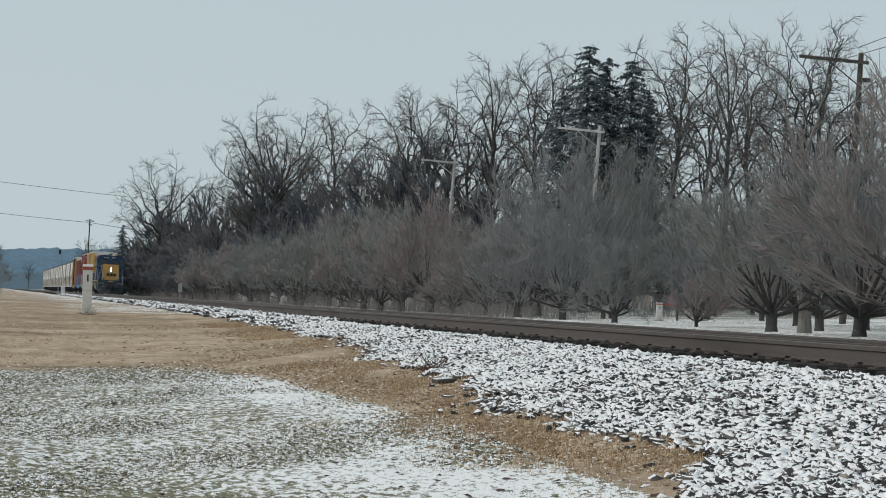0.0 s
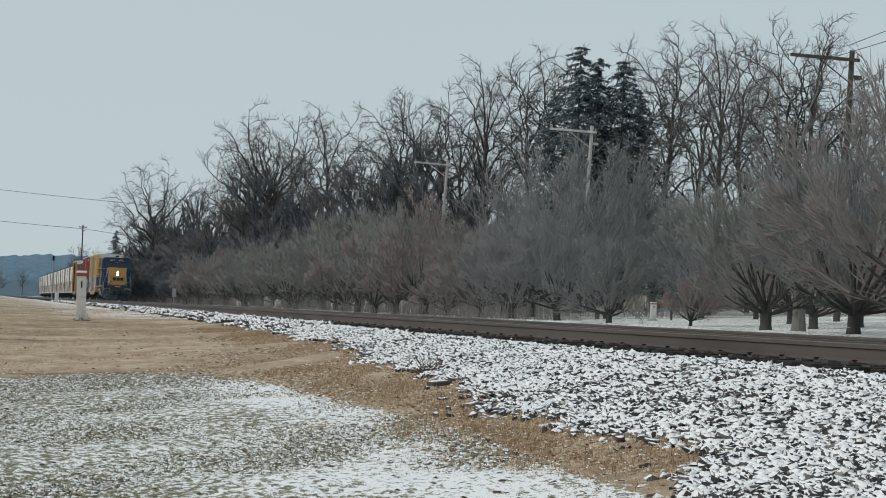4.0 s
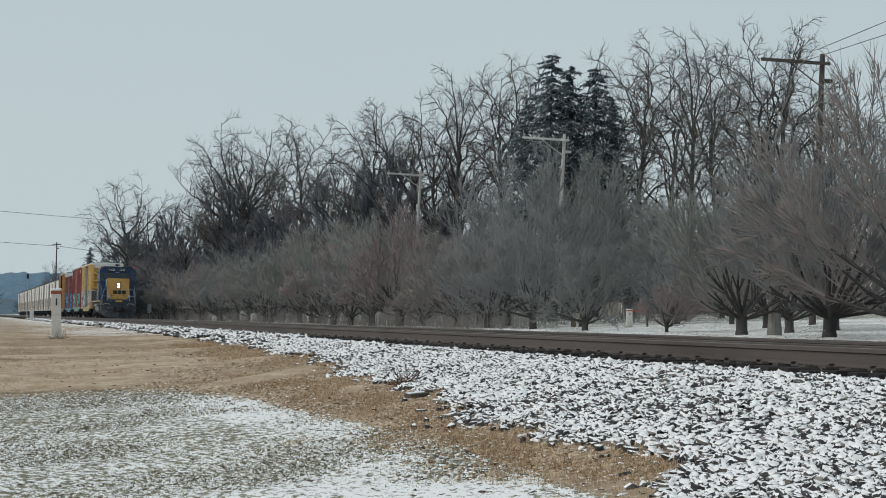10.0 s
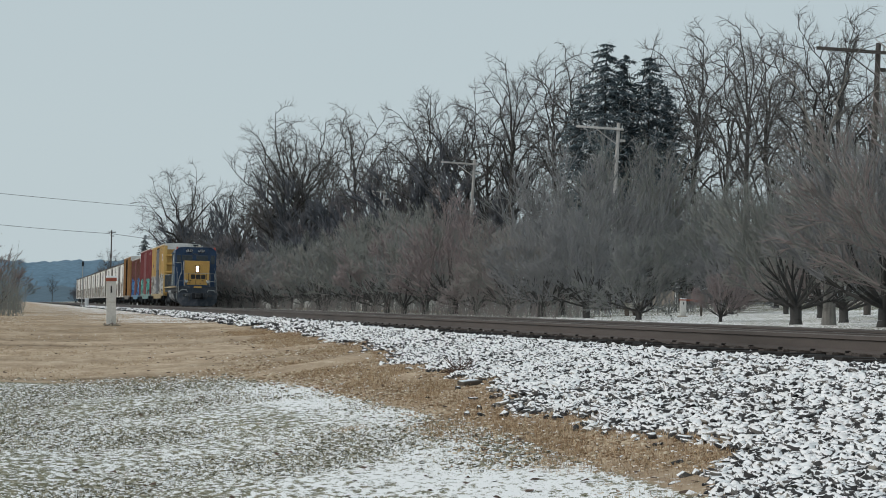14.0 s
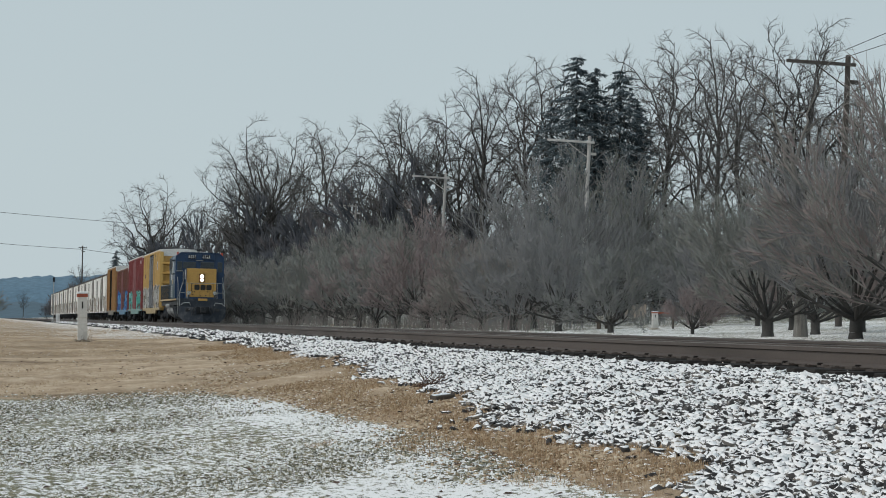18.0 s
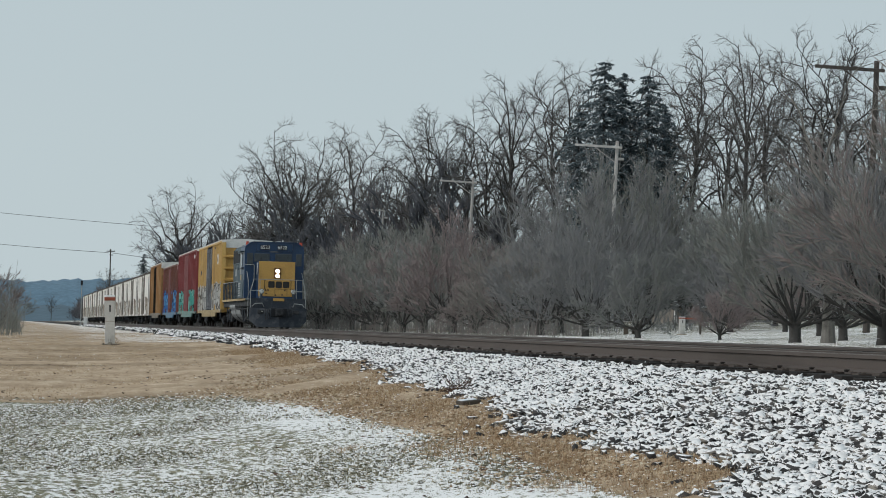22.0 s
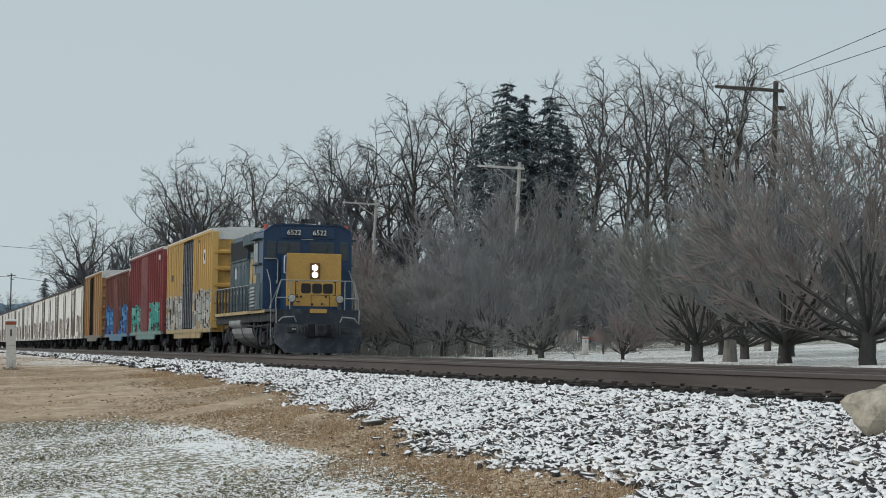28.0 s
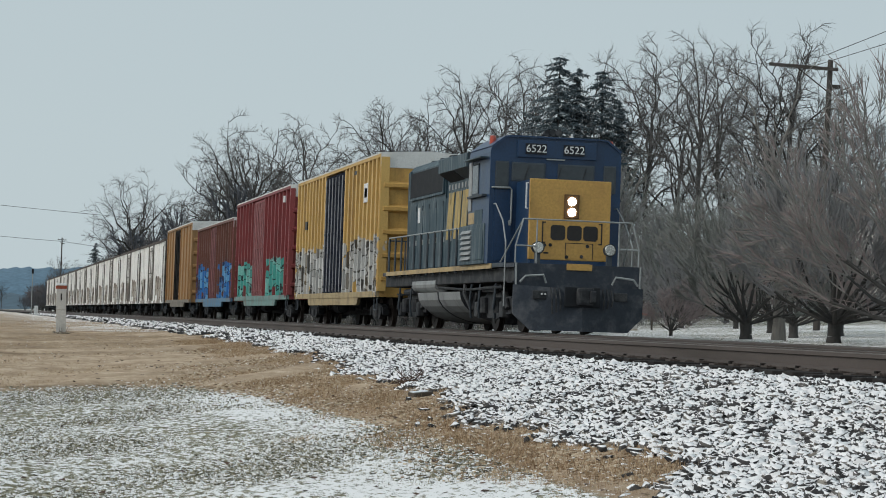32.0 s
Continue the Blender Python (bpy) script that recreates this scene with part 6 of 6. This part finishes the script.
lump("boulder", "rough tan limestone boulder lying on the ballast", 6.54, 14.8, 0.32, 0.28, 0.185, M_STONE, 3.1, "boulder")
plank = thing("rail_board", "dark weathered board lying at the ballast edge", "board", at=pose(4.86, 24.7, float(height(4.86, 24.7)) + 0.03, 4, -6, 20))
part("board", Shape().box(-0.12, 0.12, -0.07, 0.07, -0.02, 0.025, 0.01), M_PLANK, plank)
part("snow_dust", Shape().box(-0.11, 0.09, -0.03, 0.06, 0.0255, 0.032, 0.003), M_SNOW, plank, "thin snow")


def headstone(x, y, w, h, turn):
    s = thing("headstone", "pale stone marker standing on the lawn", "headstone", "stones under the trees", at=stand(None, x, y, turn))
    arc = [(w / 2 * math.cos(a), h - w / 2 + w / 2 * math.sin(a)) for a in np.linspace(0, math.pi, 9)]
    part("slab", Shape().prism([(w / 2, -0.1)] + arc + [(-w / 2, -0.1)], "y", -0.12, 0.12), M_CONCRETE, s)
    part("plinth", Shape().box(-w * 0.65, w * 0.65, -0.2, 0.2, -0.1, 0.12, 0.02), M_STONE, s)


STONES = [(20.0, 168, 0.45, 0.8, 10), (20.4, 165, 0.5, 0.6, -12), (19.2, 180, 0.35, 0.55, 5), (22.4, 142, 0.7, 0.6, 15), (23.4, 120, 0.3, 0.5, 0),
          (21.5, 205, 0.6, 0.7, 5), (21.5, 196, 0.9, 0.55, -4), (21.6, 143.5, 0.95, 0.75, 8), (21.4, 147.5, 0.7, 0.45, 0), (21.5, 136, 0.55, 0.6, -6), (21.8, 133, 0.6, 0.7, 12),
          (21.5, 127, 0.5, 0.55, 3), (21.6, 121, 0.75, 0.72, -5), (21.9, 119, 0.4, 0.7, 7), (21.5, 113, 0.32, 0.5, 0), (22.0, 151, 0.4, 0.6, 20)]
for a in STONES:
    headstone(*a)


def house(x, y, turn, w, d, h, wall_mat, label):
    """A low gabled house: walls, eaves, corner boards, framed windows with bars, a door and a chimney."""
    b = thing("house", label, "house", "houses", at=stand(None, x, y, turn))
    part("wall", Shape().box(-w / 2, w / 2, -d / 2, d / 2, -0.5, h), wall_mat, b)
    for sx in (-1, 1):
        part("gable", Shape().prism([(-d / 2, h), (d / 2, h), (0, h + d * 0.36)], "x", *sorted((sx * (w / 2 - 0.15), sx * w / 2))), wall_mat, b)
        part("corner_board", Shape().box(*sorted((sx * (w / 2 + 0.02), sx * (w / 2 - 0.14))), -d / 2 - 0.03, -d / 2 + 0.10, -0.3, h), M_WHITE, b)
    for sy in (-1, 1):
        part("roof", Shape().prism([(sy * (d / 2 + 0.45), h - 0.33 * 0.9), (0, h + d * 0.36), (0, h + d * 0.36 + 0.16), (sy * (d / 2 + 0.45), h - 0.33 * 0.9 + 0.16)], "x", -w / 2 - 0.4, w / 2 + 0.4), M_SHINGLE, b, "shingle roof with thin snow")
        part("fascia", Shape().box(-w / 2 - 0.4, w / 2 + 0.4, *sorted((sy * (d / 2 + 0.45), sy * (d / 2 + 0.49))), h - 0.33, h - 0.12), M_WHITE, b)
    part("chimney", Shape().box(w * 0.2, w * 0.2 + 0.6, 0.2, 0.8, h + d * 0.2, h + d * 0.36 + 0.8, 0.02), M_BRICK, b)
    part("door", Shape().box(-0.45, 0.45, -d / 2 - 0.05, -d / 2 + 0.02, 0, 2.05, 0.01), M_PLANK, b)
    for k in (0, 1, 3, 4):
        xx = -w / 2 + w * (k + 0.5) / 5
        win = part("window", Shape().box(xx - 0.58, xx + 0.58, -d / 2 - 0.06, -d / 2 + 0.02, 0.85, 2.25, 0.01), M_WHITE, b, "white window frame")
        part("pane", Shape().box(xx - 0.46, xx + 0.46, -d / 2 - 0.066, -d / 2 - 0.055, 0.97, 2.13), M_WINDOW, win)
        part("window_bar", Shape().box(xx - 0.03, xx + 0.03, -d / 2 - 0.085, -d / 2 - 0.06, 0.97, 2.13).box(xx - 0.46, xx + 0.46, -d / 2 - 0.083, -d / 2 - 0.062, 1.52, 1.58), M_WHITE, win)
    return b


house(44.5, 146, 8, 7, 5, 2.6, M_BRICK, "brick house with white window frames behind bare trees")
house(50.3, 151, -14, 8, 6.5, 2.7, M_SIDING, "pale sided house with a snowy roof behind bare trees")
house(53.0, 123, 18, 9, 7, 2.9, M_SIDING, "pale sided house with white windows behind bare trees")


def signal_mast(x, y, h):
    """A slim wayside signal: a mast with a small head and a pale case at its foot."""
    m = thing("signal_mast", "slim grey railway signal mast beside the far track", "railway signal", at=stand(None, x, y))
    part("mast", Shape().rod((0, 0, -0.3), (0, 0, h), 0.05, 0.04, 8), M_RAILING, m)
    hd = part("signal_head", Shape().box(-0.11, 0.11, -0.10, 0.04, h - 0.45, h + 0.05, 0.03), M_GRILLE, m, "black signal head")
    part("hood", Shape().rod((0, -0.10, h - 0.2), (0, -0.28, h - 0.2), 0.08, 0.085, 12), M_GRILLE, hd)
    part("equipment_case", Shape().box(0.3, 0.7, -0.2, 0.2, -0.1, 0.9, 0.03), M_WHITE, m, "pale steel case")
    return m


signal_mast(6.6, 246, 4.7)
bench = thing("garden_bench", "small dark bench on the snowy lawn", "bench", at=stand(None, 25.4, 94.5, 25))
part("seat", Shape().box(-0.32, 0.32, -0.14, 0.14, 0.26, 0.31, 0.01), M_PLANK, bench)
for bx in (-0.22, 0.22):
    part("leg", Shape().box(bx - 0.03, bx + 0.03, -0.12, 0.12, -0.05, 0.26), M_PLANK, bench)
sign = thing("track_sign", "small grey sign on a post beside the far rail", "sign", at=stand(None, 16.9, 215))
part("post", Shape().rod((0, 0, -0.2), (0, 0, 1.6), 0.04), M_RAILING, sign)
part("plate", Shape().box(-0.18, 0.18, -0.05, -0.02, 1.1, 1.9, 0.01), M_RAILING, sign)


# ---- the far hills ----
def hills():
    rng = np.random.default_rng(5)
    # the haze of distance is put into these blue base colours
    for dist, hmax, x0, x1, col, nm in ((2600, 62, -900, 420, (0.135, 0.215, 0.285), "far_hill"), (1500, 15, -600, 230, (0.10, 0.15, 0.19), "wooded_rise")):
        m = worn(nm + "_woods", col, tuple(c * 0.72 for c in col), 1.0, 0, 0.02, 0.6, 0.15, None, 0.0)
        xs = np.arange(x0, x1, 5.0)
        prof = np.zeros_like(xs)
        for wl, am in ((900, 0.05), (330, 0.03), (90, 0.015), (31, 0.01), (13, 0.008)):
            prof += am * np.sin(xs / wl * 6.283 + rng.uniform(0, 6.28))
        prof = hmax * (0.84 + prof) + rng.normal(0, 0.6, len(xs))
        V, T = [], []
        for j, (back, k) in enumerate(((0, 0.0), (60, 0.6), (160, 1.0), (400, 0.9))):
            V += [(x, dist + back, -1 + p * k) for x, p in zip(xs, prof)]
        n = len(xs)
        for j in range(3):
            for i in range(n - 1):
                a = j * n + i
                T += [(a, a + 1, a + n + 1), (a, a + n + 1, a + n)]
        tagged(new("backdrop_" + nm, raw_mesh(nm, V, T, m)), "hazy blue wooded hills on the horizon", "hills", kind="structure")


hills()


# ---- ballast, grass, ties: small pieces last ----
def pebbles(name, label, count, box, size, seed, keep, shape=(1.35, 1.0, 0.75), tilt=0.7, mat=None, category="ballast", rise=0.5):
    """Angular stones strewn over the ground where keep() allows."""
    rng = np.random.default_rng(seed)
    x0, x1, y0, y1 = box
    # density falls off with distance, stone size grows
    y = y0 + (y1 - y0) * rng.uniform(0, 1, count) ** 1.6
    x = rng.uniform(x0, x1, count)
    ok = keep(x, y, rng)
    x, y = x[ok], y[ok]
    n = len(x)
    z = height(x, y)
    base = np.array([(a, b, c) for c in (-0.75, 0.75) for b in (-0.75, 0.75) for a in (-0.75, 0.75)])
    faces = np.array([(0, 1, 5), (0, 5, 4), (1, 3, 7), (1, 7, 5), (3, 2, 6), (3, 6, 7), (2, 0, 4), (2, 4, 6), (4, 5, 7), (4, 7, 6)])
    sc = rng.uniform(0.5, 1.4, (n, 1, 3)) * (size * (1 + np.clip(y - 30, 0, 80) * 0.006))[:, None, None] * np.array(shape)
    V = base[None] * sc
    V += rng.normal(0, 0.20, V.shape) * sc
    # random turns about three axes
    for i, j, spread in ((1, 2, tilt), (0, 2, tilt), (0, 1, 3.1)):
        a = rng.uniform(-spread, spread, n)
        c, q = np.cos(a)[:, None], np.sin(a)[:, None]
        u, w = V[:, :, i] * c - V[:, :, j] * q, V[:, :, i] * q + V[:, :, j] * c
        V[:, :, i], V[:, :, j] = u, w
    P = V + np.stack([x, y, z + size * 0.2 + rng.uniform(-rise - 0.1, rise, n) * size], -1)[:, None, :]
    tris = (np.arange(n)[:, None, None] * 8 + faces[None]).reshape(-1, 3)
    tagged(new(name, raw_mesh(name, P.reshape(-1, 3), tris, mat or M_BALLAST)), label, category, kind="stuff")


def on_bank(x, y, rng):
    return (x > toe_line(y) + rng.normal(0.02, 0.10, len(x))) & (x < NEAR_X - 1.12)


pebbles("ballast_stones", "crushed grey stone ballast powdered with snow", 112000, (3.4, 7.6, 10, 54), 0.033, 7, on_bank, (1.55, 1.05, 0.62), 0.5, rise=0.75)
pebbles("ballast_stones", "crushed grey stone ballast powdered with snow", 17000, (5.6, 7.7, 50, 240), 0.052, 8, on_bank, (1.5, 1.0, 0.7), mat=M_BALLASTFAR, rise=0.9)
pebbles("strayed_stones", "stray ballast stones lying in the dead grass", 3000, (3.0, 6.6, 11, 52), 0.032, 18, lambda x, y, rng: (x > toe_line(y) - 0.55 * rng.uniform(0, 1, len(x)) ** 2) & (x < toe_line(y)), (1.5, 1.05, 0.6), 0.5)
pebbles("ballast_stones", "crushed stone between the ties", 14000, (7.25, 9.2, 10, 90), 0.042, 9, lambda x, y, rng: np.abs((y - 12) / 0.495 - np.round((y - 12) / 0.495)) > 0.27)


def blades(name, label, count, box, h, w, seed, keep, mat, lean=0.5, far_pow=1.5, clump=0.0):
    rng = np.random.default_rng(seed)
    x0, x1, y0, y1 = box
    y = y0 + (y1 - y0) * rng.uniform(0, 1, count) ** far_pow
    x = rng.uniform(x0, x1, count)
    if clump:
        k = max(1, count // 40)
        cx, cy = rng.uniform(x0, x1, k), y0 + (y1 - y0) * rng.uniform(0, 1, k) ** far_pow
        i = rng.integers(0, k, count)
        x, y = cx[i] + rng.normal(0, clump, count), cy[i] + rng.normal(0, clump, count)
    ok = keep(x, y, rng)
    x, y = x[ok], y[ok]
    n = len(x)
    z = height(x, y) - 0.01
    hh = h * rng.uniform(0.45, 1.25, n)
    a = rng.uniform(0, 6.283, n)
    tilt = np.abs(rng.normal(0, lean, n))
    ww = w * rng.uniform(0.6, 1.3, n) * (1 + np.clip(y - 25, 0, 60) * 0.012)
    dx, dy = np.cos(a), np.sin(a)
    b = rng.uniform(0, 6.283, n)
    A = np.stack([x + dx * ww, y + dy * ww, z], -1)
    B = np.stack([x - dx * ww, y - dy * ww, z], -1)
    C = np.stack([x + np.cos(b) * hh * np.sin(tilt), y + np.sin(b) * hh * np.sin(tilt), z + hh * np.cos(tilt)], -1)
    V = np.stack([A, B, C], 1).reshape(-1, 3)
    ob = tagged(new(name, raw_mesh(name, V, np.arange(n * 3).reshape(-1, 3), mat)), label, "grass", kind="stuff")
    return ob


def edge_of(x):
    return np.interp(x, *LAWN_EDGE)


def on_lawn(x, y, rng):
    toe = np.interp(y, *TOE)
    return (y < edge_of(x) + rng.normal(0.5, 0.8, len(x))) & (x < toe - 0.7)


def on_fringe(x, y, rng):
    """An uneven strip along the foot of the ballast, broken by bare patches and spilling over the stones."""
    patch = np.sin(x * 2.1 + 0.7 * y) * np.sin(y * 0.9 + 1.3) + 0.6 * np.sin(x * 4.3 - y * 1.7)
    return (x > toe_line(y) - 1.15 - 0.35 * patch) & (x < toe_line(y) + 0.10 + 0.16 * patch) & (patch > -0.85 + rng.normal(0, 0.25, len(x)))


def thin_snow(x, y, rng):
    """The lawn, but for most of the drift that lies near its far corner."""
    drift = np.exp(-((x - 3.35) / 0.72) ** 2 - ((y - 28.5) / 3.2) ** 2)
    return on_lawn(x, y, rng) & (rng.uniform(0, 1, len(x)) > 0.85 * drift)


def on_dry(x, y, rng):
    toe = np.interp(y, *TOE)
    strip = (x > toe - 1.0 + rng.normal(0, 0.25, len(x))) & (x < toe_line(y) + rng.normal(0, 0.12, len(x)))
    field = (y > edge_of(x) + rng.normal(0, 1.2, len(x))) & (x < toe_line(y) + rng.normal(0, 0.12, len(x)))
    return strip | field


pebbles("lawn_clumps", "clumps of grey-green turf caught with snow", 48000, (-2.6, 5, 11.5, 34.5), 0.0115, 21, thin_snow, (1.8, 1.2, 0.55), 0.3, M_TURF, "grass")
pebbles("dead_grass_clumps", "clumps of matted tan dead grass", 60000, (0.5, 7, 11, 48), 0.012, 22, lambda x, y, rng: on_dry(x, y, rng) & (x > toe_line(y) - 1.6 - 2.0 * rng.uniform(0, 1, len(x)) ** 2), (1.9, 1.3, 0.55), 0.35, M_STRAW, "grass")
blades("lawn_grass", "short green-grey lawn grass dusted with snow", 170000, (-2.5, 5, 11.5, 35), 0.036, 0.0045, 12, thin_snow, M_LAWN, 1.0, 1.3)
blades("dry_grass", "brown dead grass along the ballast", 110000, (-3, 7, 11, 110), 0.03, 0.006, 13, on_dry, M_DRY, 1.1, 1.5)
blades("dry_grass_tufts", "tan tufts of long dead grass", 260000, (2.4, 6.6, 10.5, 60), 0.055, 0.0034, 14, on_fringe, M_TUFT, 0.9, 1.4, 0.10)
blades("matted_grass", "matted pale stems of dead grass", 160000, (1.6, 6.6, 10.5, 60), 0.055, 0.0034, 15, on_fringe, M_DRY, 1.25, 1.4, 0.2)


def weed(x, y, n, h, seed):
    rng = np.random.default_rng(seed)
    segs = []
    for _ in range(n):
        d = np.array([rng.normal(0, 0.9), rng.normal(0, 0.6), 0.55])
        d /= np.linalg.norm(d)
        p = np.array([rng.normal(0, 0.12), rng.normal(0, 0.12), 0])
        for k in range(3):
            q = p + d * h / 3
            segs.append((p, q, 0.005, 0.0035, 2))
            p = q
            d = d + rng.normal(0, 0.25, 3) + np.array([0, 0, -0.12])
            d /= np.linalg.norm(d)
    ob = tagged(new("dead_weed", limb_mesh("dead_weed", segs, M_WEED, 3)), "dark dead weed lying on the ballast", "weed", kind="stuff")
    ob.matrix_basis = stand(None, x, y)


weed(5.25, 27.4, 38, 0.26, 5)
weed(2.72, 68.4, 24, 0.22, 6)


def leaves():
    rng = np.random.default_rng(44)
    n = 500
    y = 12 + 45 * rng.uniform(0, 1, n) ** 1.4
    x = rng.uniform(-1.5, 5.0, n)
    z = height(x, y) + 0.02
    a = rng.uniform(0, 6.28, n)
    r = rng.uniform(0.02, 0.04, n)
    V = [np.stack([x + r * np.cos(a + b), y + r * np.sin(a + b), z + rng.uniform(0, 0.025, n)], -1) for b in (0, 1.7, 3.2, 4.6)]
    V = np.stack(V, 1).reshape(-1, 3)
    k = np.arange(n)[:, None] * 4
    tagged(new("fallen_leaves", raw_mesh("fallen_leaves", V, np.concatenate([k + [[0, 1, 2]], k + [[0, 2, 3]]]), M_WEED)), "brown fallen leaves on the grass", "leaves", kind="stuff")


leaves()


def ties():
    rng = np.random.default_rng(3)
    me = Shape().box(-1.30, 1.30, -0.115, 0.115, -0.40, -0.195, 0.012).mesh("tie", M_TIE)
    plate = Shape().box(-GAUGE - 0.18, -GAUGE + 0.18, -0.09, 0.09, -0.194, -0.176).box(-GAUGE - 0.13, -GAUGE - 0.09, -0.06, -0.03, -0.178, -0.168).box(-GAUGE - 0.13, -GAUGE - 0.09, 0.03, 0.06, -0.178, -0.168).mesh("tie_plate", M_RAIL)
    clip = Shape().box(-GAUGE - 0.10, -GAUGE - 0.05, -0.02, 0.02, -0.19, -0.15, 0.006).box(-GAUGE - 0.10, -GAUGE + 0.08, -0.02, 0.02, -0.195, -0.18).mesh("rail_anchor", M_TIE)
    for k in range(280):
        y = 12 + 0.495 * k
        t = part("tie", me, M_TIE, track)
        t.matrix_basis = pose(rng.normal(0, 0.03), y + rng.normal(0, 0.01), rng.normal(0, 0.006), 0, 0, rng.normal(0, 0.5))
        if k < 150:
            part("tie_plate", plate, M_RAIL, t)
        if k % 2 == 0 and k < 260:
            c = part("rail_anchor", clip, M_TIE, track)
            c.matrix_basis = pose(0, y + 0.17, 0)
    rest = Shape()
    for k in range(280, 700):
        y = 12 + 0.495 * k
        rest.box(-1.3, 1.3, y - 0.115, y + 0.115, -0.40, -0.195)
    part("far_ties", rest, M_TIE, track)["kind"] = "stuff"
    rest = Shape()
    for k in range(700):
        y = 12 + 0.495 * k
        rest.box(-1.3, 1.3, y - 0.115, y + 0.115, -0.40, -0.195)
    part("ties", rest, M_TIE, main_track)["kind"] = "stuff"


ties()
motions()
